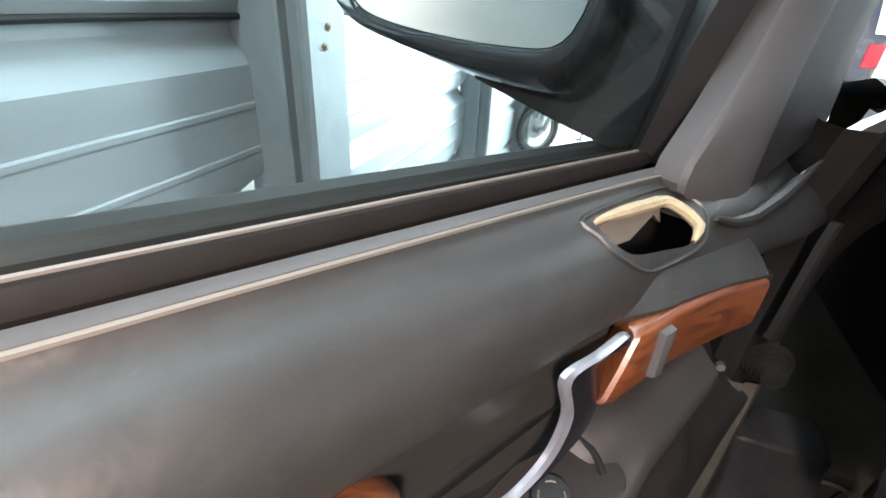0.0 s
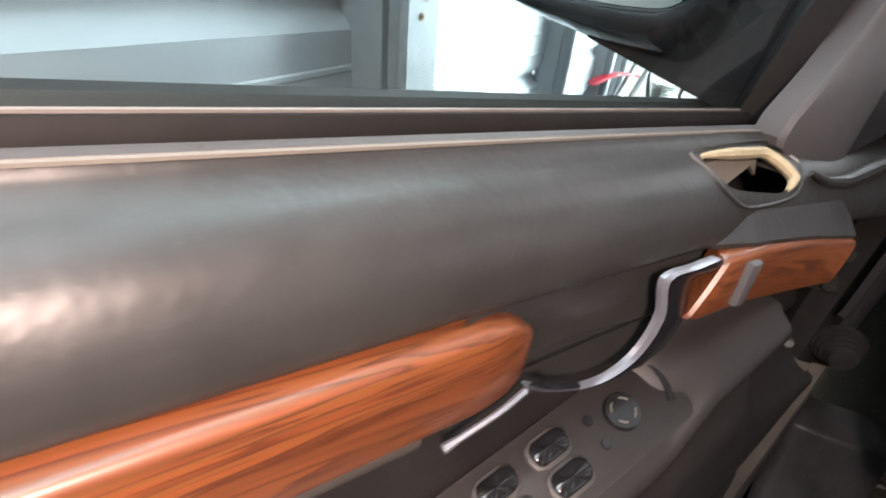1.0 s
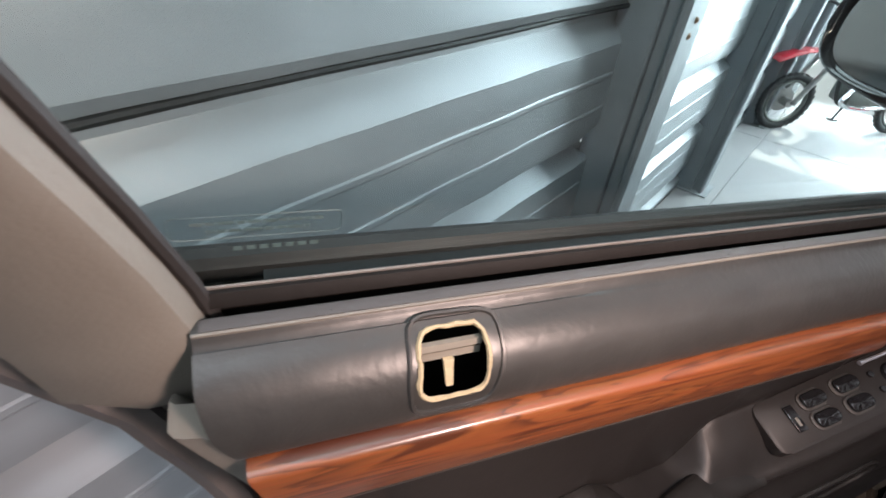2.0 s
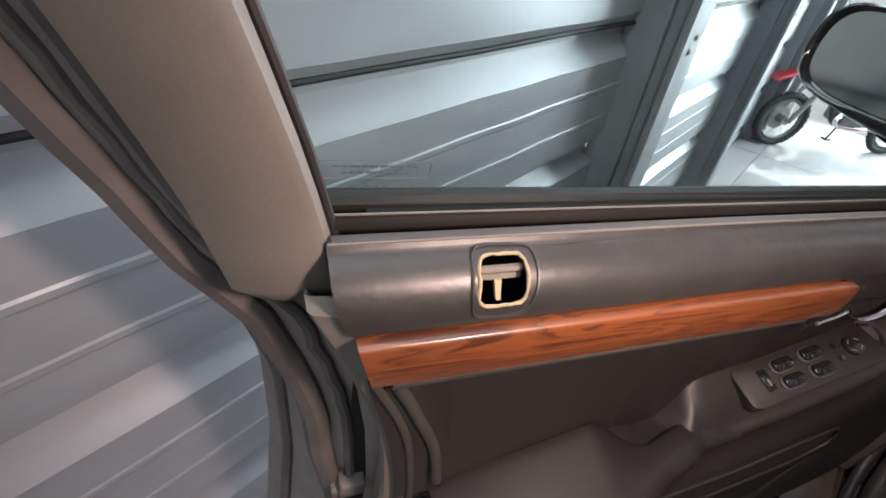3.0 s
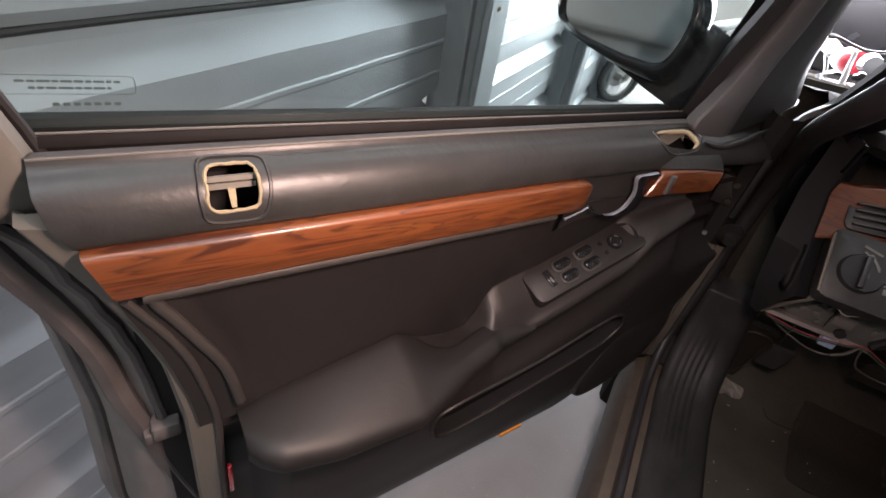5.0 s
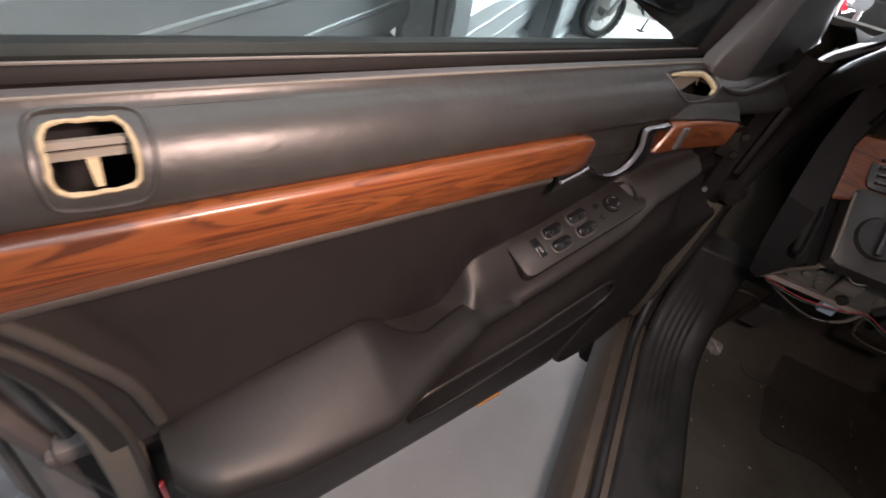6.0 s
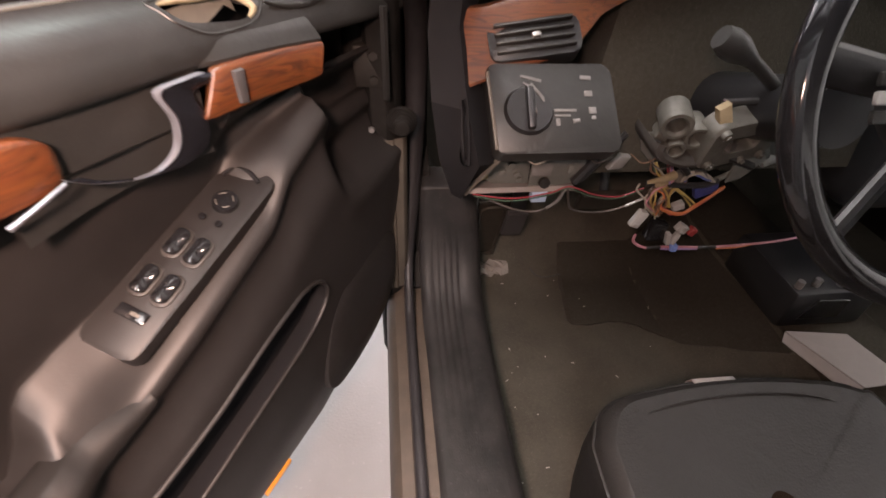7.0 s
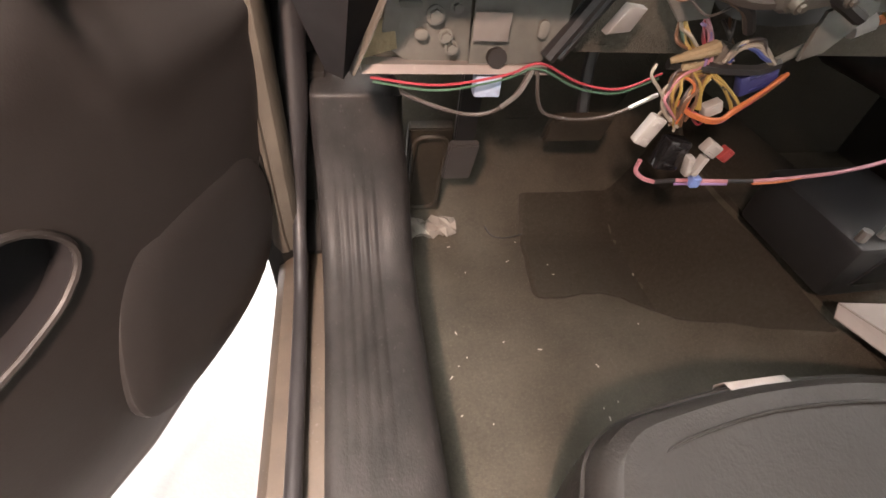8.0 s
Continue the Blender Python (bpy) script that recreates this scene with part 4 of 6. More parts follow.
for z in (-0.16, -0.50):
    bm = B()
    box(bm, (0.265, 0.02, z - 0.03), (0.335, 0.05, z + 0.03), 0.006)
    cyl(bm, (0.32, 0.035, z - 0.045), (0.32, 0.035, z + 0.045), 0.010)
    part("hinge", bm, M_DUSTY, door, "dark painted door hinge")

# front corner of the window: seal, grey cover, mirror foot
bm = B()
secs = []
for z, x in ((-0.012, 0.010), (0.05, 0.014), (0.10, 0.022), (0.16, 0.034), (0.24, 0.036), (0.42, 0.0)):
    secs.append([lean(x - 0.004, 0.006, z), lean(x + 0.020, -0.006, z), lean(x + 0.034, 0.0, z), lean(x + 0.075, 0.045, z), lean(x + 0.055, 0.045, z)])
loft(bm, secs, True, True)
part("front_seal", bm, M_RUBBER, door, "black rubber at the front of the window")
COVER_X = [(-0.034, -0.004), (-0.020, -0.016), (0.0, -0.010), (0.046, 0.034), (0.093, 0.058), (0.15, 0.064), (0.22, 0.057), (0.30, 0.028), (0.42, -0.06)]
FRAME_X = [(-0.03, 0.37), (0.042, 0.345), (0.11, 0.28), (0.20, 0.205), (0.30, 0.13), (0.42, 0.03)]


def cover_rim(x):
    """Lower rim of the front corner covers, a shallow bow above the padded roll."""
    return lerp([(-0.02, -0.012), (0.0, -0.024), (0.03, -0.032), (0.06, -0.034), (0.10, -0.026), (0.15, -0.008), (0.19, 0.006), (0.25, 0.016), (0.37, 0.02)], x)


def cover_sec(z):
    """Left edge, ridge and width of the corner cover at height z."""
    x = lerp(COVER_X, z)
    return x, lerp([(-0.03, 0.078), (0.03, 0.085), (0.10, 0.102), (0.16, 0.098), (0.30, 0.06), (0.42, -0.02)], z), min(-0.038, -0.018 - 0.22 * z)


bm = B()
secs = []
for z in (-0.034, -0.026, -0.012, 0.0, 0.03, 0.06, 0.10, 0.15, 0.22, 0.30, 0.42):
    x, r, y = cover_sec(z)
    secs.append([(a, b, max(c, cover_rim(a) if z < 0.04 else c)) for a, b, c in ((x + 0.004, y + 0.022, z), (x, y + 0.004, z), (x + 0.003, y, z), (x * 0.6 + r * 0.4, y - 0.008, z), (x * 0.25 + r * 0.75, y - 0.013, z), (r, y - 0.013, z), (r + 0.012, y - 0.008, z), (r + 0.012, y + 0.03, z))])
loft(bm, secs)
part("front_frame_cover", bm, M_FRAME2, door, "grey cover in the front window corner")
bm = B()
secs = []
for z in (-0.03, -0.015, 0.0, 0.015, 0.042, 0.08, 0.11, 0.15, 0.20, 0.30, 0.42):
    x, r, y = cover_sec(z)
    e = lerp(FRAME_X, z)
    ring_ = ((r + 0.002, y - 0.0115), (r * 0.72 + e * 0.28, y - 0.018), (r * 0.46 + e * 0.54, y - 0.017), (r * 0.2 + e * 0.8, y - 0.004), (e, y + 0.016), (e + 0.004, y + 0.05), (e - 0.01, y + 0.09), (r + 0.02, y + 0.09))
    secs.append([(a, b, max(z, cover_rim(a) + 0.004)) for a, b in ring_])
loft(bm, secs)
part("front_frame", bm, M_GLOSSTRIM, door, "dark rounded front window frame")
bm = B()
tube(bm, [(x, -0.0555 - 0.09 * max(0, x) - 0.002, cover_rim(x) - 0.005) for x in np.linspace(0.0, 0.165, 22)], [0.0016 + 0.0042 * math.sin(math.pi * k / 21) for k in range(22)], 10)
part("roll_rim", bm, M_TRIM, door, "turned-up rim of the padded roll")

# outside mirror: shell, bezel, glass
MIR = Matrix.Translation((-0.055, 0.145, 0.110)) @ Matrix.Rotation(radians(13), 4, "Z") @ Matrix.Rotation(radians(4), 4, "X")


def mirror_ring(g, x, drop=0.0):
    sh = smooth_poly([(-0.105, -0.040), (-0.06, -0.056), (0.05, -0.056), (0.095, -0.040), (0.108, 0.0), (0.100, 0.040), (0.06, 0.058), (-0.07, 0.062), (-0.108, 0.03)], 5)
    return [MIR @ Vector((x, a * g, b * g - drop * max(0, 0.09 - a) / 0.2 * (b < -0.01))) for a, b in sh]


bm = B()
loft(bm, [mirror_ring(0.96, 0.006), mirror_ring(1.0, -0.006), mirror_ring(1.06, -0.010, 0.004), mirror_ring(1.11, -0.004, 0.014), mirror_ring(1.13, 0.02, 0.028), mirror_ring(1.13, 0.05, 0.036), mirror_ring(1.02, 0.09, 0.032), mirror_ring(0.75, 0.12, 0.014), mirror_ring(0.3, 0.135)], True)
part("mirror_shell", bm, M_GLOSS, door, "glossy black outside mirror shell", angle=80)
bm = B()
v = [bm.verts.new(p) for p in mirror_ring(0.97, 0.0)]
bm.faces.new(v)
part("mirror_glass", bm, M_MIRROR, door, "silver mirror glass", smooth=False)
bm = B()
loft(bm, [[(-0.005, 0.02, -0.004), (0.15, 0.02, -0.012), (0.12, 0.02, 0.10), (0.02, 0.02, 0.09)], [(-0.02, 0.06, 0.008), (0.13, 0.07, -0.006), (0.10, 0.07, 0.12), (-0.01, 0.06, 0.105)], [(-0.03, 0.13, 0.026), (0.09, 0.14, 0.004), (0.06, 0.14, 0.12), (-0.02, 0.13, 0.12)]], True, True)
part("mirror_foot", bm, M_MATT, door, "black mirror foot", angle=80)

random.seed(17)
bm = B()
for k in range(26):
    x = random.uniform(-0.80, 0.0)
    m = Matrix.Translation((x, -0.011 - random.uniform(0, 0.004), -0.0102 + lerp([(-0.83, -0.003), (-0.45, 0)], x))) @ Matrix.Rotation(random.uniform(0, 3), 4, "Z")
    l = random.uniform(0.0004, 0.0010)
    box(bm, (-l, -0.0004, 0), (l, 0.0004, 0.0005), m=m)
tagged(part("dust_specks", bm, M_PAD, door, "pale specks of dirt along the sill", smooth=False), kind="stuff")


# ---- car body: sill, pillars, footwell, dashboard ----
def body(name, bm, mat, label="", parent=None, smooth=True, angle=35):
    return part(name, bm, mat, parent or car, label, smooth, angle)


# sill
bm = B()
loft(bm, [[(0.22, y, 0.09), (0.165, y, 0.12), (0.150, y, 0.20), (0.148, y, 0.29), (0.156, y, 0.325), (0.168, y, 0.336), (0.188, y, 0.338), (0.192, y, 0.348), (0.200, y, 0.352), (0.204, y, 0.338), (0.232, y, 0.338), (0.236, y, 0.346), (0.24, y, 0.30)] for y in (-1.5, -0.9, -0.3, 0.0, 0.20)])
body("sill", bm, M_JAMB, "dusty tan painted door sill")
SEAL = spline([(0.199, -1.4, 0.358), (0.199, -0.5, 0.358), (0.198, 0.0, 0.360), (0.198, 0.12, 0.385), (0.200, 0.185, 0.44), (0.204, 0.214, 0.52), (0.212, 0.245, 0.62), (0.219, 0.265, 0.74), (0.220, 0.252, 0.84), (0.217, 0.210, 0.92), (0.205, 0.13, 0.985), (0.190, 0.035, 1.035), (0.180, -0.08, 1.085), (0.178, -0.22, 1.16), (0.20, -0.40, 1.32)], 8)
bm = B()
tube(bm, SEAL, [0.0095 + 0.0095 * min(1, max(0, (p.z - 0.42) / 0.15)) for p in SEAL], 14)
body("door_opening_seal", bm, M_SOFTSEAL, "black rubber seal round the door opening")

# worn tread plate that sweeps up into the kick panel
TR = spline([(0, -1.4, 0.346), (0, -0.6, 0.346), (0, -0.1, 0.344), (0, 0.06, 0.348), (0, 0.14, 0.372), (0, 0.19, 0.42), (0, 0.22, 0.49), (0, 0.235, 0.57), (0, 0.245, 0.585), (0, 0.30, 0.59)], 6)
M_TREAD = material("scuffed_tread_plastic", (0.0135, 0.013, 0.0135), 0.5, vary=0.4, scale=25, coarse=9, bump=0.25, bump_scale=240, dust=0.03, stretch=(1.6, 1, 1), tint=(0.022, 0.0205, 0.020), spec=0.2)
bm = B()
cross = [(0.226, -0.012), (0.230, 0.002), (0.240, 0.005)]
for k in range(5):
    x = 0.252 + 0.014 * k
    cross += [(x, 0.005), (x + 0.002, 0.0034), (x + 0.005, 0.0034), (x + 0.007, 0.005)]
cross += [(0.335, 0.005), (0.350, 0.001), (0.362, -0.012), (0.368, -0.05)]
rows = []
for i, p in enumerate(TR):
    t = (TR[min(i + 1, len(TR) - 1)] - TR[max(i - 1, 0)]).normalized()
    n = Vector((0, -t.z, t.y))
    g = min(1.0, max(0.0, (p.y + 0.12) / 0.1)) * min(1.0, max(0.0, (0.50 - p.z) / 0.10))
    rows.append([(x - 0.012 * min(1, max(0, (p.z - 0.44) / 0.1)) * min(1, max(0, (x - 0.25) / 0.085)), p.y + n.y * (d if not 0.002 < d < 0.004 else d * g + 0.005 * (1 - g)), p.z + n.z * (d if not 0.002 < d < 0.004 else d * g + 0.005 * (1 - g))) for x, d in cross])
loft(bm, rows)
body("tread_plate", bm, M_TREAD, "scuffed dark plastic tread plate and kick panel", angle=60)

# hinge pillar
bm = B()
loft(bm, [[(0.135, y + 0.10, z), (0.135, y + 0.02, z), (0.142, y, z), (0.165, y - 0.006, z), (0.180, y + 0.004, z), (0.190, y + 0.02, z), (0.194, y + 0.06, z), (0.200, y + 0.12, z), (0.24, y + 0.14, z), (0.25, y + 0.2, z)] for y, z in ((0.20, 0.10), (0.19, 0.30), (0.17, 0.42), (0.165, 0.60), (0.16, 0.80), (0.14, 0.95), (0.10, 1.03))])
body("hinge_pillar", bm, M_PILLAR, "dusty painted hinge pillar, its shade put into the colour")
# added block that hides the bright floor in the gap behind the seal
bm = B()
loft(bm, [[(0.196, y, 0.10), (0.196, y, z), (0.250, y, z), (0.250, y, 0.10)] for y, z in ((0.19, 0.345), (0.25, 0.40), (0.27, 0.60), (0.40, 0.66))], True, True)
body("gap_filler", bm, M_PILLAR, "dark filler added in the gap behind the door seal")
M_PILLARDUST = material("dusty_tan_pillar_paint", (0.056, 0.049, 0.040), 0.75, vary=0.35, scale=45, coarse=12, spec=0.15, bump=0.1, stretch=(1, 1, 0.5))
bm = B()
loft(bm, [[(0.155, y + 0.008, z), (0.158, y - 0.008, z), (0.166, y - 0.012, z), (0.176, y - 0.011, z), (0.178, y - 0.007, z), (0.192, y - 0.005, z), (0.198, y + 0.002, z), (0.201, y + 0.03, z)] for y, z in ((0.186, 0.36), (0.172, 0.41), (0.168, 0.50), (0.165, 0.60), (0.162, 0.70), (0.162, 0.74))])
body("pillar_strip", bm, M_PILLARDUST, "tan dusty face of the pillar")
bm = B()
loft(bm, [[(0.150, y - 0.013, z), (0.153, y - 0.018, z), (0.168, y - 0.019, z), (0.171, y - 0.012, z)] for y, z in ((0.167, 0.545), (0.166, 0.55), (0.164, 0.66), (0.163, 0.665))], True, True)
body("pillar_pad", bm, M_RUBBER, "black rubber pad on the pillar")
for y, z in ((0.152, 0.70), (0.150, 0.715)):
    bm = B()
    cyl(bm, (0.160, y, z), (0.160, y - 0.004, z), 0.006, seg=6)
    body("pillar_bolt", bm, M_RUST, "rusty bolt on the pillar")
for z in (0.52, 0.86):
    bm = B()
    box(bm, (0.120, 0.150, z - 0.032), (0.172, 0.170, z + 0.032), 0.005)
    pl = body("hinge_leaf", bm, M_DUSTY, "dark painted hinge leaf on the pillar")
    for dz in (-0.018, 0.018):
        bm = B()
        cyl(bm, (0.150, 0.150, z + dz), (0.150, 0.143, z + dz), 0.007, seg=6)
        body("hinge_bolt", bm, M_DUSTY, "", pl)
bm = B()
for k in range(5):
    cyl(bm, (0.190, 0.158 - 0.006 * k, 0.770), (0.190, 0.153 - 0.006 * k, 0.770), 0.026 - 0.003 * k, 0.024 - 0.003 * k, 20)
body("rubber_grommet", bm, M_PILLAR, "ribbed black rubber cable grommet")
bm = B()
cyl(bm, (0.142, 0.138, 0.767), (0.142, 0.132, 0.767), 0.005, seg=6)
body("pillar_screw", bm, M_STEEL, "bright pillar screw")

# windscreen pillar
bm = B()
loft(bm, [[(x - 0.030, y + 0.05, z), (x - 0.034, y + 0.012, z), (x - 0.020, y - 0.004, z), (x + 0.01, y - 0.012, z), (x + 0.05, y + 0.0, z), (x + 0.06, y + 0.06, z)] for x, y, z in ((0.228, 0.36, 0.925), (0.228, 0.28, 0.965), (0.226, 0.19, 1.005), (0.222, 0.09, 1.048), (0.218, 0.0, 1.085), (0.212, -0.12, 1.150), (0.214, -0.30, 1.29), (0.23, -0.48, 1.42))], True, True)
body("windscreen_pillar", bm, M_MATT, "dark trimmed windscreen pillar")
# gutter coloured pale for the sky that its gloss reflects
bm = B()
loft(bm, [[(0.190, y, a), (0.185, y - 0.004, (a + b) / 2), (0.190, y, b), (0.204, y + 0.01, b), (0.204, y + 0.01, a)] for y, a, b in ((0.295, 0.944, 0.947), (0.280, 0.950, 0.978), (0.25, 0.963, 0.994), (0.20, 0.995, 1.022), (0.15, 1.024, 1.044), (0.05, 1.066, 1.082), (-0.05, 1.106, 1.117), (-0.09, 1.124, 1.127))], True, True)
body("pillar_gutter", bm, M_EDGEPAINT, "gutter at the foot of the pillar, sky reflection put into its pale colour")
bm = B()
loft(bm, [[(0.163, y, z), (0.168, y - 0.004, z), (0.173, y, z), (0.168, y + 0.004, z)] for y, z in ((0.128, 0.82), (0.124, 0.83), (0.112, 0.93), (0.106, 0.955))], True, True)
body("jamb_strip", bm, M_TRIM, "narrow dark grey strip on the pillar")
# bonnet and wing added out of view to keep doorway light off the wall
bm = B()
loft(bm, [[(0.125, y, 0.30), (0.105, y, 0.55), (0.11, y, z - 0.10), (0.16, y, z - 0.02), (0.30, y, z), (0.98, y, z + 0.03), (1.66, y, z), (1.80, y, z - 0.02), (1.85, y, z - 0.10), (1.855, y, 0.30)] for y, z in ((0.76, 0.935), (1.1, 0.90), (1.45, 0.84), (1.6, 0.76), (1.66, 0.60))], True, True)
body("bonnet", bm, M_PAINT, "dark painted bonnet and wings, added to shade the wall")
bm = B()
loft(bm, [[(0.125, y, 0.30), (0.105, y, 0.55), (0.11, y, z - 0.10), (0.16, y, z - 0.02), (0.20, y, z - 0.02), (0.20, y, 0.30)] for y, z in ((0.36, 0.955), (0.76, 0.935))], True, True)
body("front_wing", bm, M_PAINT, "dark painted front wing, added to shade the wall")
# roof added out of view to keep ceiling light out of the cabin
bm = B()
box(bm, (0.20, -1.7, 1.43), (1.75, -0.33, 1.47), 0.02, seg=3)
body("roof", bm, M_PAINT, "dark roof, added to shade the cabin")

# floor, tunnel, bulkhead
bm = B()


def carpet_z(x, y):
    z = 0.148 + 0.008 * noise.noise(Vector((x * 7, y * 7, 0))) + 0.003 * noise.noise(Vector((x * 25, y * 25, 3)))
    return z + 0.05 * max(0, (0.40 - x) / 0.06) ** 1.5 + 0.22 * max(0, (x - 0.88) / 0.1) ** 1.4 + 0.07 * max(0, (y - 0.36) / 0.1) ** 1.5


rows = [[(x, y, carpet_z(x, y)) for y in np.linspace(-1.1, 0.57, 50)] for x in np.linspace(0.34, 0.98, 24)]
loft(bm, rows)
body("carpet", bm, M_CARPET, "dirty brown-grey floor carpet", angle=70)
bm = B()
rows = []
for x in np.linspace(0.34, 1.0, 14):
    rows.append([(x, y + 0.01 * noise.noise(Vector((x * 8, z * 8, 5))), z) for y, z in ((0.566, 0.36), (0.59, 0.40), (0.61, 0.44), (0.63, 0.48), (0.66, 0.60), (0.67, 0.85))])
loft(bm, rows)
body("toe_board", bm, M_CARPET, "dark carpeted toe board", angle=70)
M_MAT = material("dark_felt_underlay", (0.040, 0.036, 0.029), 0.95, vary=0.3, scale=150, bump=0.6, bump_scale=500, spec=0.1, dust=0.2)
bm = B()
MO = [(0.627, 0.232), (0.634, 0.214), (0.65, 0.206), (0.70, 0.204), (0.76, 0.214), (0.82, 0.195), (0.88, 0.14), (0.93, 0.05), (0.975, -0.06)]
rows = []
for x in np.linspace(0.628, 0.975, 26):
    y0 = lerp(MO, x) + 0.006 * noise.noise(Vector((x * 40, 0, 0)))
    col = []
    for k, f in enumerate([-0.01] + list(np.linspace(0, 1, 16))):
        y = y0 + (0.46 - y0) * max(0, f)
        xx = x + (0.022 * max(0, y - 0.23) / 0.2 if x < 0.66 else 0)
        col.append((xx, y, carpet_z(xx, y) + (-0.004 if k == 0 or x < 0.63 else 0.0065)))
    rows.append(col)
loft(bm, rows)
body("underlay_patch", bm, M_MAT, "dark felt underlay patch")
bm = B()
loft(bm, [[(0.95, y, 0.14), (0.965, y, 0.30), (0.99, y, 0.37), (1.04, y, 0.40), (1.16, y, 0.40), (1.22, y, 0.36), (1.25, y, 0.14)] for y in (-1.2, -0.3, 0.2, 0.66)])
body("tunnel", bm, M_MAT, "dark bare transmission tunnel")
bm = B()
box(bm, (0.24, 0.70, 0.10), (1.9, 0.74, 1.0))
body("bulkhead", bm, M_MAT)
bm = B()
box(bm, (1.25, -1.2, 0.10), (1.9, 0.70, 0.15))
body("passenger_floor", bm, M_CARPET)
bm = B()
box(bm, (1.84, -1.6, 0.09), (1.92, 0.74, 1.02), 0.02)
body("far_side", bm, M_PAINT)
random.seed(11)
M_CRUMB = material("pale_crumb", (0.36, 0.34, 0.30), 0.8, vary=0.2)
crumbs = B()
for k in range(34):
    x, y = random.uniform(0.37, 0.88), random.uniform(-0.35, 0.42)
    m = Matrix.Translation((x, y, 0.158)) @ Matrix.Rotation(random.uniform(0, 3.1), 4, "Z")
    l = random.choice((0.0012, 0.0015, 0.002, 0.004))
    box(crumbs, (-l, -0.0009, 0), (l, 0.0009, 0.0012), m=m)
litter = part("litter", crumbs, M_CRUMB, smooth=False)
litter.matrix_world = CAR
tagged(litter, "pale crumbs scattered over the dirty carpet", "crumbs", kind="stuff")

# pedals
def slab(bm, x0, x1, path, th, bevel=0.003):
    rows = [[(x0, y, z), (x1, y, z), (x1, y + th, z + th * 0.4), (x0, y + th, z + th * 0.4)] for y, z in path]
    loft(bm, rows, True, True)
    bmesh.ops.bevel(bm, geom=list(bm.edges), offset=bevel, segments=2, affect="EDGES")


foot = carpart("foot_rest", label="dark rubber foot rest")
bm = B()
slab(bm, 0.376, 0.452, ((0.405, 0.235), (0.330, 0.475)), 0.02)
M_WORNPAD = material("worn_brown_rubber", (0.030, 0.026, 0.020), 0.6, vary=0.3, scale=60, coarse=14, spec=0.3, bump=0.2, dust=0.05)
part("pad", bm, M_WORNPAD, foot)
bm = B()
tube(bm, [(a + 0.413, 0.361 - 0.31 * b - 0.006, 0.362 + 0.93 * b) for a, b in rounded(0.056, 0.225, 0.02, 4)], 0.0045, 6, closed=True)
part("rim", bm, M_WORNPAD, foot)
parking = carpart("parking_pedal", label="black parking brake pedal")
bm = B()
slab(bm, 0.447, 0.482, ((0.300, 0.470), (0.285, 0.660)), 0.012, 0.002)
part("arm", bm, M_BLACK, parking)
bm = B()
slab(bm, 0.440, 0.492, ((0.330, 0.370), (0.296, 0.462)), 0.014)
part("pad", bm, M_FRAME2, parking)
brake = carpart("brake_pedal", label="black brake pedal")
bm = B()
slab(bm, 0.610, 0.722, ((0.315, 0.455), (0.295, 0.510)), 0.016)
part("pad", bm, M_WORNPAD, brake)
bm = B()
tube(bm, [(0.668, 0.31, 0.50), (0.668, 0.34, 0.58), (0.660, 0.33, 0.74)], 0.011, 8, flat=0.5)
part("arm", bm, M_BLACK, brake)
random.seed(5)
bm = B()
rows = []
for i in range(9):
    a = i / 8
    rows.append([(0.395 + 0.10 * a + random.uniform(-0.004, 0.004), 0.392 + 0.022 * math.cos(t) + random.uniform(-0.007, 0.007), 0.195 + 0.018 * math.sin(t) + random.uniform(-0.007, 0.007)) for t in np.linspace(0, 2 * math.pi, 11)[:-1]])
loft(bm, rows, True, True)
foil = part("torn_foil", bm, material("crumpled_clear_foil", (0.35, 0.33, 0.30), 0.22, metal=0.3, vary=0.3), smooth=False)
foil.matrix_world = CAR
tagged(foil, "crumpled torn clear foil below the foot rest", "foil")

# dashboard
dash = carpart("dashboard", label="stripped dark dashboard with wood trim")


def dpart(name, bm, mat, label="", **k):
    return part(name, bm, mat, dash, label, **k)


FACE = [(0.066, 1.030), (0.10, 0.938), (0.052, 0.898), (-0.006, 0.862), (-0.040, 0.822), (-0.042, 0.806), (-0.020, 0.798)]
bm = B()
loft(bm, [[(x0, y, z) for y, z in FACE] for x0 in (0.262, 0.270)])
# side of the block
prism(bm, [(0.262, y, z) for y, z in FACE] + [(0.262, 0.30, 0.80), (0.262, 0.34, 1.02)], (0.006, 0, 0))
dpart("dash_end", bm, M_MATT, "black end of the dashboard")
bm = B()
secs = []
for x in np.linspace(0.225, 1.80, 40):
    rise = 0.075 * math.exp(-((x - 0.72) / 0.20) ** 2)
    f = lerp([(0.225, 0.15), (0.25, 0.06), (0.30, 0.0), (1.8, 0.0)], x)
    secs.append([(x, 0.135 + f, 1.000), (x, 0.092 + f, 1.010 + rise * 0.8), (x, 0.080 + f, 1.024 + rise), (x, 0.095 + f, 1.042 + rise), (x, 0.15 + f, 1.050 + rise), (x, 0.40, 1.030 + rise * 0.3), (x, 0.70, 0.985)])
loft(bm, secs)
dpart("dash_top", bm, M_MATT, "black padded dashboard top")
# outer curved end that faces the door
bm = B()
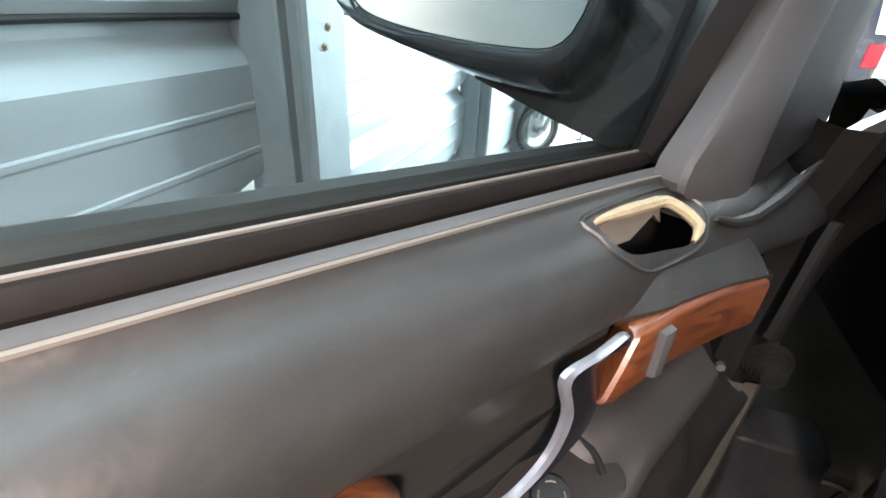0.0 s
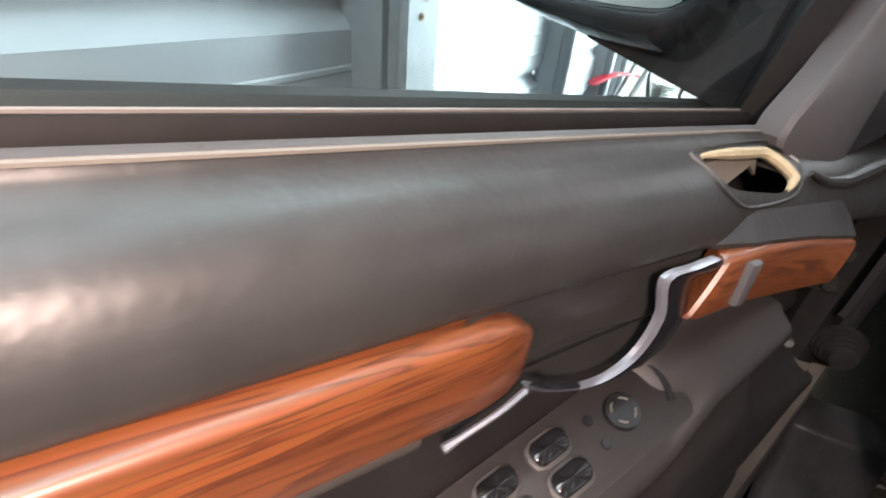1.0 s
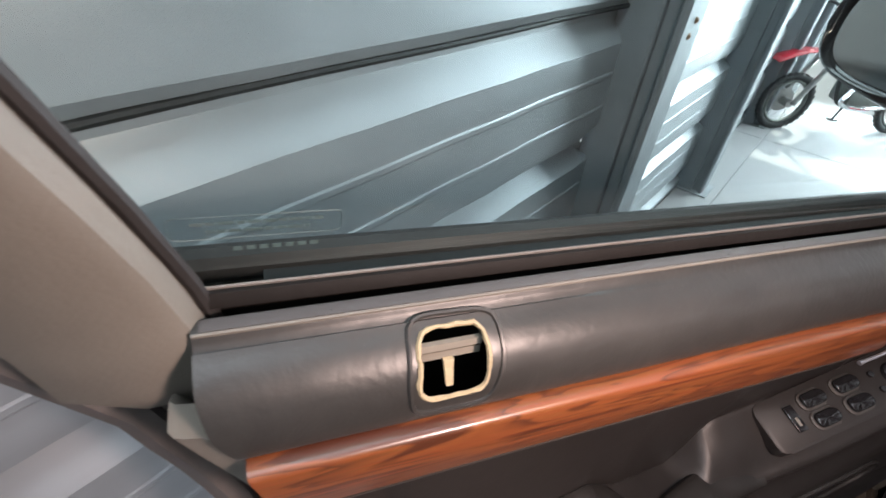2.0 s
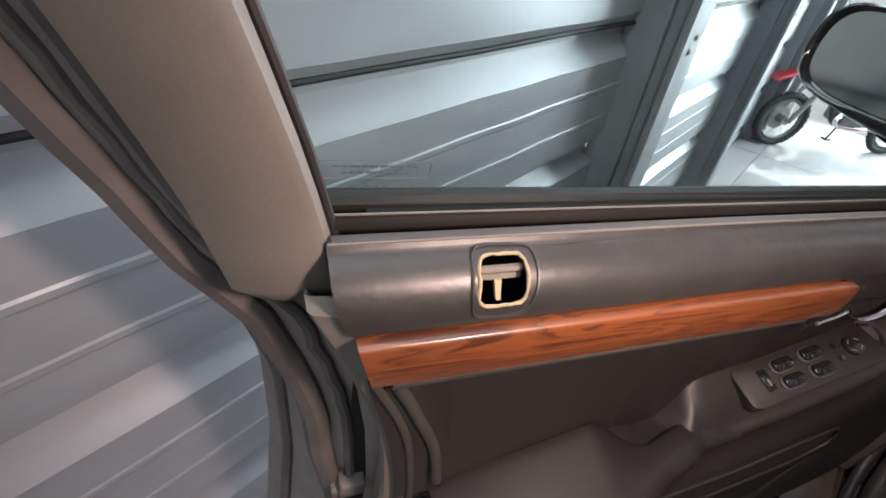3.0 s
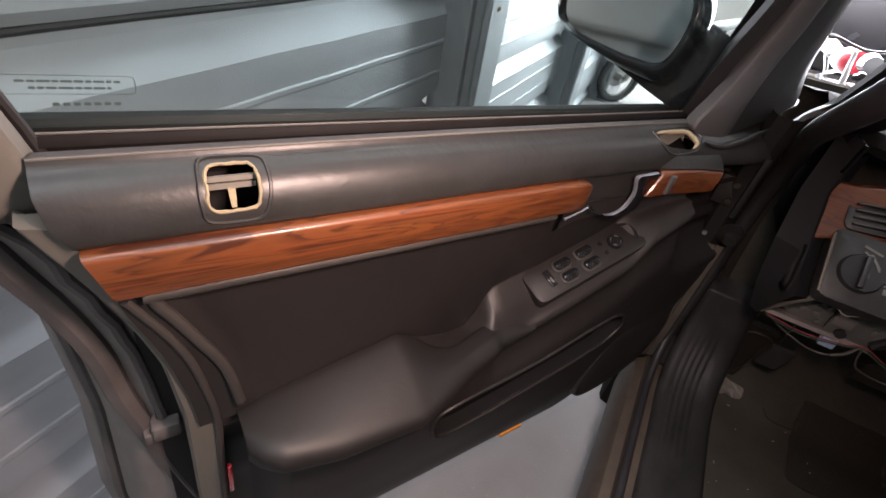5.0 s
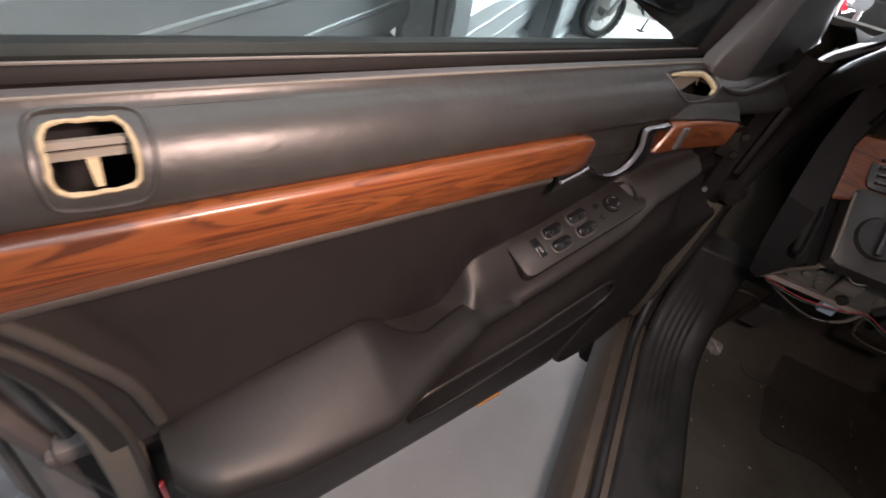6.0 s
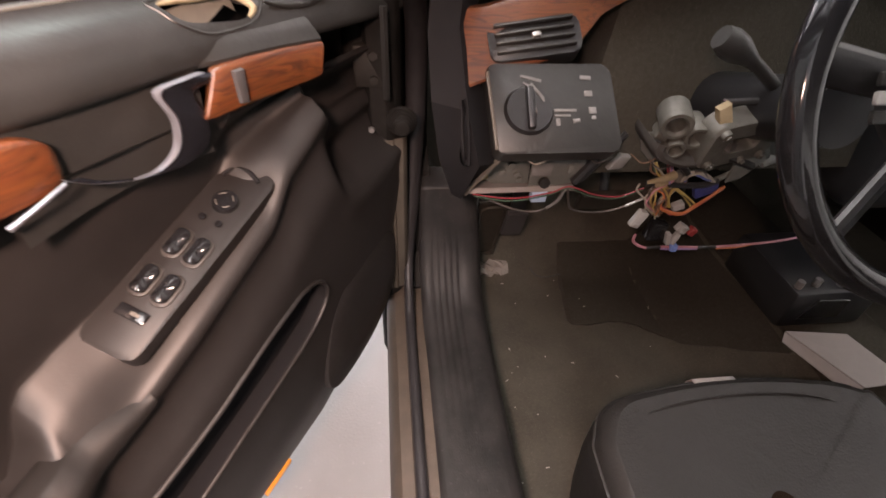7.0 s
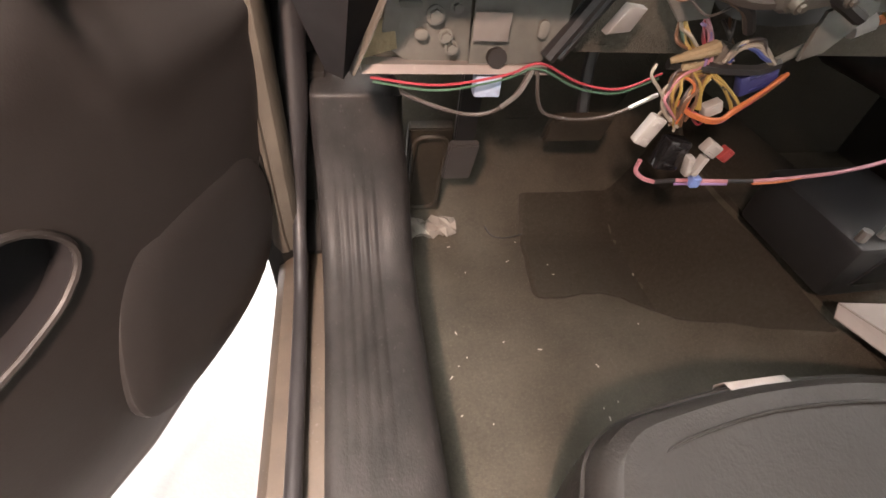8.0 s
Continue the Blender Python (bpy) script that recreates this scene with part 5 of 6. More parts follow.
loft(bm, [[(x, y, z) for x, y, z in ((0.232, 0.10, 1.03), (0.222, 0.06, 0.94), (0.226, 0.03, 0.86), (0.238, 0.02, 0.78), (0.262, 0.04, 0.705))], [(x, y, z) for x, y, z in ((0.272, 0.095, 1.00), (0.264, 0.075, 0.94), (0.270, 0.00, 0.86), (0.285, -0.035, 0.80), (0.276, 0.03, 0.702))], [(x, y, z) for x, y, z in ((0.30, 0.14, 1.0), (0.295, 0.13, 0.94), (0.30, 0.06, 0.86), (0.312, -0.01, 0.79), (0.284, 0.06, 0.700))]])
dpart("dash_side", bm, M_MATT, "black curved side of the dashboard")

bm = B()
tube(bm, spline([(0.314, -0.018, 0.800), (0.306, 0.004, 0.770), (0.296, 0.028, 0.735), (0.284, 0.045, 0.702)], 4), 0.0045, 8, flat=0.5)
dpart("worn_edge", bm, M_FRAME, "pale worn lower edge of the dashboard side")

# light switch block below the corner vent
def face_pt(x, s, out=0.0):
    """Point on the slanting face: s from 0 at the bottom to 1 under the wood."""
    y, z = -0.040 + s * 0.094, 0.818 + s * 0.082
    return Vector((x, y - 0.66 * out, z + 0.75 * out))


FN, FU, FX_ = Vector((0, -0.66, 0.75)), Vector((0, 0.75, 0.66)), Vector((1, 0, 0))
FACE_M = Matrix.Translation(face_pt(0.385, 0.5)) @ Matrix((FX_, FU, FN)).transposed().to_4x4()
bm = B()
prism(bm, [(a - 0.0 + b * 0.06 * -1, b, 0.004) for a, b in rounded(0.168, 0.122, 0.012)], (0, 0, -0.03), 0.003, m=FACE_M)
dpart("switch_block", bm, M_TRIM, "dark grey light switch block")
bm = B()
cyl(bm, FACE_M @ Vector((-0.035, -0.004, 0.004)), FACE_M @ Vector((-0.035, -0.004, 0.010)), 0.033, 0.030, 32)
dpart("switch_dial", bm, M_BLACK, "round black light dial")
bm = B()
box(bm, (-0.040, -0.032, 0.010), (-0.030, 0.024, 0.020), 0.003, m=FACE_M)
dpart("dial_grip", bm, M_BLACK)
MARKS = ((-0.031, 0.037, 0.028, 0.004, -15), (-0.036, 0.028, 0.014, 0.003, -30), (-0.024, 0.020, 0.026, 0.004, -52), (-0.018, 0.010, 0.010, 0.003, -60), (-0.029, -0.006, 0.006, 0.009, 10), (0.014, -0.004, 0.030, 0.004, 0), (0.010, -0.011, 0.022, 0.003, 0), (0.003, -0.020, 0.006, 0.010, 0), (0.028, -0.018, 0.010, 0.005, 10), (0.045, 0.041, 0.015, 0.006, -5), (0.047, 0.019, 0.011, 0.008, 0), (0.051, -0.004, 0.010, 0.009, 0), (0.052, -0.014, 0.006, 0.005, 0))
for k, (u, v, w, h, a) in enumerate(MARKS):
    bm = B()
    box(bm, (-w / 2, -h / 2, 0), (w / 2, h / 2, 0.0012), 0.0004, m=FACE_M @ Matrix.Translation((u, v, 0.0102 if u < -0.01 else 0.0042)) @ Matrix.Rotation(radians(a), 4, "Z"))
    dpart("dial_mark", bm, M_MARK, "dull white printed mark" if k == 0 else "")
bm = B()
tube(bm, [FACE_M @ Vector((-0.083 - 0.06 * v, v, 0.003)) for v in (-0.055, -0.02, 0.02, 0.050)], 0.0025, 6)
dpart("block_edge", bm, M_FRAME, "pale edge of the switch block")
# wood on the dashboard with a vent and a row of buttons
bm = B()
secs = []
for x, zt, zb in ((0.268, 0.948, 0.880), (0.274, 0.955, 0.878), (0.30, 0.958, 0.884), (0.36, 0.975, 0.898), (0.42, 0.998, 0.912), (0.46, 1.012, 0.950), (0.50, 1.024, 0.975), (0.58, 1.046, 1.010), (0.66, 1.062, 1.036)):
    def fy(z):
        return 0.100 - (0.940 - z) * 1.1 if z < 0.94 else 0.100 - (z - 0.94) * 0.1
    secs.append([(x, fy(z) + d, z) for z, d in ((zb, 0.012), (zb, 0.0), (zb + 0.004, -0.004), ((zb + zt) / 2, -0.005), (zt - 0.004, -0.004), (zt, 0.0), (zt, 0.012))])
loft(bm, secs, True, True)
dpart("dash_wood", bm, M_WOOD, "glossy wood trim on the dashboard")
VENT_M = Matrix.Translation((0.364, 0.073, 0.925)) @ Matrix.Rotation(radians(-8), 4, "Y") @ Matrix.Rotation(radians(-46), 4, "X")
bm = B()
prism(bm, [(a, 0, b) for a, b in rounded(0.122, 0.052, 0.012)], (0, 0.03, 0), 0.003, m=VENT_M @ Matrix.Translation((0, -0.006, 0)))
dpart("vent_body", bm, M_BLACK, "black side air vent")
for k in range(4):
    bm = B()
    box(bm, (-0.052, -0.014, -0.018 + 0.012 * k), (0.052, -0.006, -0.014 + 0.012 * k), 0.0015, m=VENT_M)
    dpart("vent_slat", bm, M_TRIM)
bm = B()
box(bm, (-0.006, -0.018, -0.004), (0.006, -0.012, 0.003), 0.002, m=VENT_M)
dpart("vent_knob", bm, M_STEEL)
for k in range(3):
    bm = B()
    m = Matrix.Translation((0.455 + 0.036 * k, 0.088, 0.990 + 0.014 * k)) @ Matrix.Rotation(radians(-20), 4, "Y")
    box(bm, (-0.015, -0.010, -0.012), (0.015, 0.01, 0.012), 0.004, m=m)
    dpart("dash_button", bm, M_BLACK, "dark dashboard button")
    for q in (-0.004, 0.004):
        bm = B()
        box(bm, (-0.008, -0.0112, q - 0.002), (0.006, -0.0100, q + 0.002), 0.0004, m=m)
        dpart("button_mark", bm, M_MARK)
# solid block where the instruments were; the hollow's shade is its dark colour
bm = B()
prism(bm, [(0.47, 0.10, 0.70), (1.0, 0.10, 0.70), (1.0, 0.16, 1.0), (0.62, 0.16, 1.03), (0.50, 0.13, 0.96), (0.47, 0.09, 0.83)], (0, 0.2, 0.0))
dpart("cavity", bm, M_MAT, "dark block in place of the shaded dashboard hollow")
bm = B()
box(bm, (1.0, 0.05, 0.62), (1.8, 0.30, 1.02), 0.04, seg=3)
dpart("dash_middle", bm, M_BLACK)

# bare brackets under the dashboard
under = carpart("dash_bracket", label="bare steel brackets under the dashboard")


def upart(name, bm, mat, label="", **k):
    return part(name, bm, mat, under, label, **k)


bm = B()
prism(bm, [(0.318, 0.06, 0.775), (0.385, 0.06, 0.780), (0.392, 0.07, 0.700), (0.345, 0.07, 0.694), (0.310, 0.075, 0.715)], (0, 0.004, 0.0), 0.001)
upart("plate", bm, M_GALV, "grey-green steel plate")
bm = B()
prism(bm, [(0.388, 0.052, 0.780), (0.472, 0.052, 0.780), (0.476, 0.056, 0.735), (0.460, 0.060, 0.706), (0.390, 0.062, 0.696)], (0, 0.003, 0.0), 0.001)
upart("plate", bm, M_GALV, "pale steel plate with a round hole")
# hole is not cut; a black disc takes the place of its shade
bm = B()
cyl(bm, (0.414, 0.052, 0.712), (0.414, 0.068, 0.710), 0.009, seg=18)
upart("plate_hole", bm, M_RUBBER)
bm = B()
box(bm, (0.388, 0.049, 0.728), (0.420, 0.0505, 0.752), 0.0005)
upart("paper_label", bm, M_MARK, "pale blank paper label")
bm = B()
loft(bm, [[(x, 0.050, 0.698), (x, 0.080, 0.694), (x, 0.082, 0.700), (x, 0.056, 0.704)] for x in np.linspace(0.292, 0.465, 6)], True, True)
upart("lower_rail", bm, M_EDGEPAINT, "dull lower edge of the bracket")
for x, z, r in ((0.356, 0.745, 0.0055), (0.366, 0.728, 0.0045), (0.374, 0.752, 0.004), (0.372, 0.718, 0.0045)):
    bm = B()
    cyl(bm, (x, 0.060, z), (x, 0.0585, z), r * 1.5, seg=14)
    cyl(bm, (x, 0.0585, z), (x, 0.054, z), r, seg=6)
    upart("bolt", bm, M_GALV)
# stains and pits on the plates, and a stamped rib
for x, z, w, h in ((0.335, 0.752, 0.020, 0.006), (0.345, 0.728, 0.012, 0.010), (0.440, 0.765, 0.026, 0.005), (0.452, 0.738, 0.010, 0.016)):
    bm = B()
    prism(bm, [(x + a, 0.0505 if x > 0.39 else 0.0605, z + b) for a, b in rounded(w, h, min(w, h) * 0.45, 4)], (0, 0.004, 0), 0.001)
    upart("stamped_rib", bm, M_GALV)
bm = B()
prism(bm, [(0.285, 0.07, 0.700), (0.325, 0.07, 0.712), (0.322, 0.074, 0.742), (0.302, 0.074, 0.728)], (0, 0.005, 0), 0.001)
upart("tan_bracket", bm, M_FOAM, "pale tan corner bracket")
bm = B()
tube(bm, [(0.462, 0.055, 0.712), (0.515, 0.060, 0.790)], 0.008, 8)
tube(bm, [(0.478, 0.065, 0.708), (0.535, 0.070, 0.790)], 0.005, 8)
upart("brace_rod", bm, M_BLACK, "black brace rod")
bm = B()
tube(bm, [(0.704, 0.05, 0.711), (0.775, 0.05, 0.753), (0.9, 0.05, 0.83)], 0.0045, 8)
upart("brace_rod", bm, M_GALV, "thin steel rod")
bm = B()
cyl(bm, (0.766, 0.047, 0.747), (0.782, 0.047, 0.757), 0.010, 0.012, seg=14)
upart("white_collar", bm, M_WHITE, "white plastic collar on the rod")
bm = B()
prism(bm, [(0.512, 0.05, 0.735), (0.535, 0.05, 0.738), (0.545, 0.05, 0.758), (0.528, 0.05, 0.760)], (0, 0.012, 0), 0.002)
upart("white_clip", bm, M_MARK, "white plastic clip")
bm = B()
box(bm, (0.398, 0.056, 0.672), (0.424, 0.070, 0.694), 0.002)
upart("blue_connector", bm, material("pale_blue_plastic", (0.25, 0.33, 0.45), 0.5), "pale blue connector")

# steering column, lock and stalk
column = carpart("steering_column", label="bare steering column with lock")
bm = B()
cyl(bm, (0.69, 0.16, 0.800), (0.69, -0.10, 0.900), 0.050, 0.040, 24)
part("tube", bm, M_BLACK, column)
bm = B()
loft(bm, [[(0.69 + 0.085 * math.cos(a) * g, y, z + 0.03 * math.sin(a) * g) for a in np.linspace(0, 2 * math.pi, 21)[:-1]] for g, y, z in ((0.4, 0.06, 0.765), (1.0, 0.055, 0.775), (1.0, 0.12, 0.80), (0.5, 0.14, 0.81))], True, True)
part("column_shroud", bm, M_BLACK, column)
M_LOCK = material("dull_grey_casting", (0.085, 0.084, 0.074), 0.6, metal=0.3, vary=0.35, scale=70, coarse=20, bump=0.3, bump_scale=260)


def lock_part(name, bm, mat, label="", m=None):
    if m is not None:
        bm.transform(m)
    return part(name, bm, mat, column, label)


for x, z, r, tilt in ((0.556, 0.848, 0.022, 0.3), (0.590, 0.830, 0.018, -0.2), (0.566, 0.812, 0.014, 0.1)):
    m = Matrix.Translation((x, 0.0, z)) @ Euler((0.2, tilt, -0.2)).to_matrix().to_4x4()
    bm = B()
    loft(bm, [[(g * r * math.cos(a), y, g * r * math.sin(a)) for a in np.linspace(0, 2 * math.pi, 21)[:-1]] for g, y in ((0.55, 0.012), (0.55, -0.016), (0.68, -0.020), (0.92, -0.020), (1.0, -0.016), (1.0, 0.02))], True)
    box(bm, (-r * 0.5, -0.012, -r * 1.5), (r * 0.5, 0.016, -r * 0.9), 0.003)
    lock_part("column_casting", bm, M_LOCK, "bare grey casting with a round hole", m)
# ring-shaped casting with an open middle
RING = Matrix.Translation((0.652, -0.012, 0.824)) @ Euler((0.25, -0.12, 0.15)).to_matrix().to_4x4()
outer, inner = rounded(0.116, 0.080, 0.018, 5), rounded(0.052, 0.026, 0.008, 5)
bm = B()
loft(bm, [[(a, y, c) for a, c in o] for y, o in ((0.02, inner), (-0.010, inner), (-0.013, [(a * 1.08, c * 1.12) for a, c in inner]), (-0.013, [(a * 0.95, c * 0.94) for a, c in outer]), (-0.009, outer), (0.02, outer))], True)
lock_part("lock_casting", bm, M_LOCK, "bare metal casting round the ignition lock", RING)
for x, z, r in ((-0.044, 0.028, 0.008), (0.046, 0.026, 0.009), (-0.042, -0.028, 0.007), (0.044, -0.030, 0.008), (0.012, -0.032, 0.006)):
    bm = B()
    cyl(bm, (x, -0.010, z), (x, -0.020, z), r, r * 0.85, 12)
    cyl(bm, (x, -0.020, z), (x, -0.023, z), r * 0.5, seg=6)
    lock_part("casting_boss", bm, M_LOCK, "", RING)
bm = B()
cyl(bm, (0.03, 0.0, 0.012), (0.055, -0.045, 0.020), 0.013, 0.011, 18)
lock_part("lock_barrel", bm, M_STEEL, "bare steel lock barrel", RING)
bm = B()
prism(bm, [(0.592, -0.030, 0.872), (0.604, -0.032, 0.882), (0.622, -0.034, 0.846), (0.606, -0.032, 0.840)], (0, 0.012, 0), 0.002)
lock_part("tan_clip", bm, M_FOAM, "tan plastic clip")
for p, q, r in (((0.60, 0.0, 0.80), (0.70, -0.01, 0.775), 0.006), ((0.61, -0.005, 0.872), (0.69, -0.02, 0.872), 0.005), ((0.56, 0.0, 0.79), (0.61, 0.0, 0.76), 0.005)):
    bm = B()
    tube(bm, spline([p, ((p[0] + q[0]) / 2, p[1] - 0.012, (p[2] + q[2]) / 2 + 0.006), q], 5), r, 8)
    lock_part("column_cable", bm, M_BLACK)
bm = B()
tube(bm, spline([(0.66, -0.02, 0.90), (0.615, -0.02, 0.930), (0.562, -0.015, 0.958)], 4), [0.008] * 5 + [0.012, 0.017, 0.018, 0.014], 14)
part("stalk", bm, M_TRIM, column, "dark indicator stalk")
# dark collar of the column with a wire inside, and the plates beside it
bm = B()
loft(bm, [[(0.592 + g * 0.062 * math.cos(a), y, 0.812 + g * 0.032 * math.sin(a) + dz) for a in np.linspace(math.pi * 0.92, math.pi * 2.08, 20)] for g, y, dz in ((0.62, 0.02, 0.006), (0.66, -0.012, 0.004), (0.80, -0.022, 0.0), (0.95, -0.020, 0.0), (1.0, -0.010, 0.0), (0.98, 0.05, 0.004))])
lock_part("column_collar", bm, M_COVER, "dark grey plastic collar of the column")
for pts in (((0.700, 0.02, 0.770), (0.742, 0.02, 0.790), (0.752, 0.02, 0.772), (0.722, 0.02, 0.734), (0.700, 0.02, 0.726)), ((0.735, 0.03, 0.800), (0.80, 0.03, 0.815), (0.83, 0.03, 0.795), (0.775, 0.03, 0.768), (0.745, 0.03, 0.772)), ((0.545, 0.05, 0.800), (0.60, 0.05, 0.800), (0.610, 0.05, 0.752), (0.580, 0.05, 0.748), (0.556, 0.05, 0.770))):
    bm = B()
    prism(bm, list(pts), (0, 0.004, 0), 0.001)
    lock_part("column_plate", bm, M_GALV, "grey-green column plate")
# steering wheel
WH = Matrix.Translation((0.718, -0.200, 0.965)) @ Matrix.Rotation(radians(64), 4, "X")
wheel = carpart("steering_wheel", label="glossy black steering wheel")
bm = B()
tube(bm, [WH @ Vector((0.195 * math.cos(a), 0.195 * math.sin(a), 0)) for a in np.linspace(0, 2 * math.pi, 65)[:-1]], 0.0155, 14, closed=True)
part("rim", bm, M_GLOSS, wheel)
bm = B()
loft(bm, [[WH @ Vector((0.075 * g * math.cos(a), 0.068 * g * math.sin(a), z)) for a in np.linspace(0, 2 * math.pi, 29)[:-1]] for g, z in ((0.1, 0.012), (0.7, 0.010), (0.95, 0.0), (1.0, -0.02), (0.9, -0.05))], True)
part("hub", bm, M_BLACK, wheel)
for a in (0.15, math.pi - 0.15, math.pi + 0.75, -0.75):
    d = Vector((math.cos(a), math.sin(a), 0))
    bm = B()
    tube(bm, [WH @ (d * 0.06 + Vector((0, 0, -0.02))), WH @ (d * 0.12 + Vector((0, 0, -0.012))), WH @ (d * 0.192)], 0.018, 10, flat=0.45)
    part("spoke", bm, M_BLACK, wheel)
for k in range(3):
    bm = B()
    box(bm, (-0.012, -0.006, 0), (0.012, 0.006, 0.006), 0.002, m=WH @ Matrix.Translation((-0.115, -0.018 + 0.016 * k, 0.0)))
    part("wheel_button", bm, M_WHITE if k == 1 else M_TRIM, wheel)

# console remains and the pale sheet on the tunnel
console = carpart("console", label="black broken console part on the tunnel")
bm = B()
box(bm, (0.93, -0.03, 0.40), (1.12, 0.16, 0.50), 0.012, m=Matrix())
part("tray", bm, M_BLACK, console)
bm = B()
prism(bm, [(0.96, -0.034, 0.43), (1.05, -0.034, 0.43), (1.05, -0.034, 0.48), (0.98, -0.034, 0.485)], (0, 0.02, 0), 0.004)
part("pocket", bm, M_GLOSS, console)
for x, z in ((0.94, 0.505), (0.975, 0.508), (1.03, 0.505)):
    bm = B()
    cyl(bm, (x, -0.01, z - 0.005), (x, -0.01, z + 0.012), 0.007, seg=8)
    part("screw_post", bm, M_STEEL, console)

seat = thing("driver_seat", "charcoal leather driver seat with piped edges", "car seat", CAR)
SE = [(0.452, -0.80), (0.450, -0.32), (0.462, -0.235), (0.500, -0.190), (0.58, -0.170), (0.70, -0.160), (0.84, -0.168), (0.93, -0.20), (0.965, -0.27), (0.968, -0.80)]
SP = [(p.x, p.y) for p in spline([(a, b, 0) for a, b in SE], 5)]
bm = B()
cx, cy = 0.71, -0.55
secs = []
for g, z in ((0.90, 0.20), (0.97, 0.26), (1.0, 0.36), (1.0, 0.42), (0.985, 0.442), (0.955, 0.456), (0.90, 0.463), (0.78, 0.458), (0.5, 0.440), (0.1, 0.430)):
    secs.append([(cx + (x - cx) * g, cy + (y - cy) * (0.5 + 0.5 * g), z + 0.012 * math.exp(-((abs(x - cx) * g - 0.21) / 0.05) ** 2) * (z > 0.43)) for x, y in SP])
loft(bm, secs)
part("cushion", bm, M_SEAT, seat)
for g, z, r in ((0.988, 0.443, 0.0035), (0.80, 0.462, 0.0018)):
    bm = B()
    tube(bm, [(cx + (x - cx) * g, cy + (y - cy) * (0.5 + 0.5 * g), z) for x, y in SP], r, 6)
    part("piping", bm, M_SEAT, seat)
bm = B()
box(bm, (0.46, -1.05, 0.45), (0.96, -0.86, 1.05), 0.06, seg=4)
part("backrest", bm, M_SEAT, seat)
bm = B()
box(bm, (0.48, -0.78, 0.148), (0.94, -0.30, 0.24), 0.01)
part("seat_base", bm, M_BLACK, seat)
bm = B()
loft(bm, [[(x, -0.158 - 0.004 * math.sin(9 * x), 0.412), (x, -0.150, 0.430), (x, -0.156, 0.446), (x, -0.175, 0.452)] for x in (0.664, 0.68, 0.70, 0.72, 0.742)])
tg = part("paper_tag", bm, M_PAPER, seat, "pale torn paper tag on the front edge")
sol = tg.modifiers.new("thick", "SOLIDIFY")
sol.thickness = 0.0008
sheet = thing("paper_sheet", "folded pale card lying on the tunnel", "card", CAR)
bm = B()
prism(bm, [(0.918, -0.060, 0.432), (1.02, -0.085, 0.445), (1.06, -0.19, 0.44), (0.975, -0.19, 0.434)], (0, 0, -0.002))
part("top_leaf", bm, M_PAPER, sheet, smooth=False)
bm = B()
prism(bm, [(0.918, -0.060, 0.4295), (0.975, -0.19, 0.4315), (0.963, -0.19, 0.412), (0.912, -0.072, 0.416)], (0, 0.0, -0.002))
part("folded_leaf", bm, M_PAPER, sheet, smooth=False)


# ---- what stands ahead of the car ----
M_REDP = material("red_plastic", (0.42, 0.015, 0.03), 0.35, vary=0.12, scale=20, coat=0.4)
M_TYRE = material("tyre_rubber", (0.02, 0.02, 0.021), 0.8, vary=0.25, scale=60, bump=0.3)


def ring(r, n=36, y=0.0, c=(0, 0, 0)):
    return [(c[0] + r * math.cos(a), c[1] + y, c[2] + r * math.sin(a)) for a in np.linspace(0, 2 * math.pi, n + 1)[:-1]]


bike = thing("motorcycle", "small red motorcycle with wire wheels on its stand", "motorcycle", GAR @ pose(-0.47, 3.52, 0, 0, 0, 46), "parked motorcycles")
R = 0.205
for cx in (0.0, 1.0):
    bm = B()
    tube(bm, ring(R - 0.022, c=(cx, 0, R)), 0.024, 10, closed=True)
    wh = part("wheel", bm, M_TYRE, bike, "black knobbly tyre")
    bm = B()
    for k in range(30):
        a = 2 * math.pi * k / 30
        m = Matrix.Translation((cx, 0, R)) @ Matrix.Rotation(-a, 4, "Y") @ Matrix.Translation((R - 0.001, 0, 0))
        box(bm, (-0.006, -0.018, -0.008), (0.006, 0.018, 0.008), 0.002, m=m, seg=1)
    part("tread_block", bm, M_TYRE, wh)
    bm = B()
    tube(bm, ring(R - 0.055, c=(cx, 0, R)), 0.011, 8, closed=True, flat=1.4)
    part("rim", bm, M_GALV, wh)
    bm = B()
    cyl(bm, (cx, -0.05, R), (cx, 0.05, R), 0.030, seg=18)
    cyl(bm, (cx, 0.034, R), (cx, 0.038, R), 0.085, seg=28)
    part("hub", bm, M_STEEL, wh)
    bm = B()
    for k in range(18):
        a = 2 * math.pi * k / 18
        s = 0.03 if k % 2 else -0.03
        tube(bm, [(cx + 0.028 * math.cos(a + 0.4), s, R + 0.028 * math.sin(a + 0.4)), (cx + (R - 0.06) * math.cos(a), 0, R + (R - 0.06) * math.sin(a))], 0.0016, 4)
    part("spokes", bm, M_STEEL, wh)
for y in (-0.075, 0.075):
    bm = B()
    tube(bm, [(0.0, y, R), (0.16, y, 0.56), (0.24, y, 0.76)], [0.018, 0.020, 0.016], 10)
    part("fork_leg", bm, M_STEEL, bike)
    bm = B()
    tube(bm, [(1.0, y * 0.9, R), (0.62, y * 0.8, 0.30)], 0.014, 8)
    part("swing_arm", bm, M_GALV, bike)
bm = B()
tube(bm, spline([(0.10, -0.36, 0.84), (0.22, -0.25, 0.83), (0.25, 0.0, 0.78), (0.22, 0.25, 0.83), (0.10, 0.36, 0.84)], 6), 0.011, 8)
part("handlebar", bm, M_BLACK, bike)
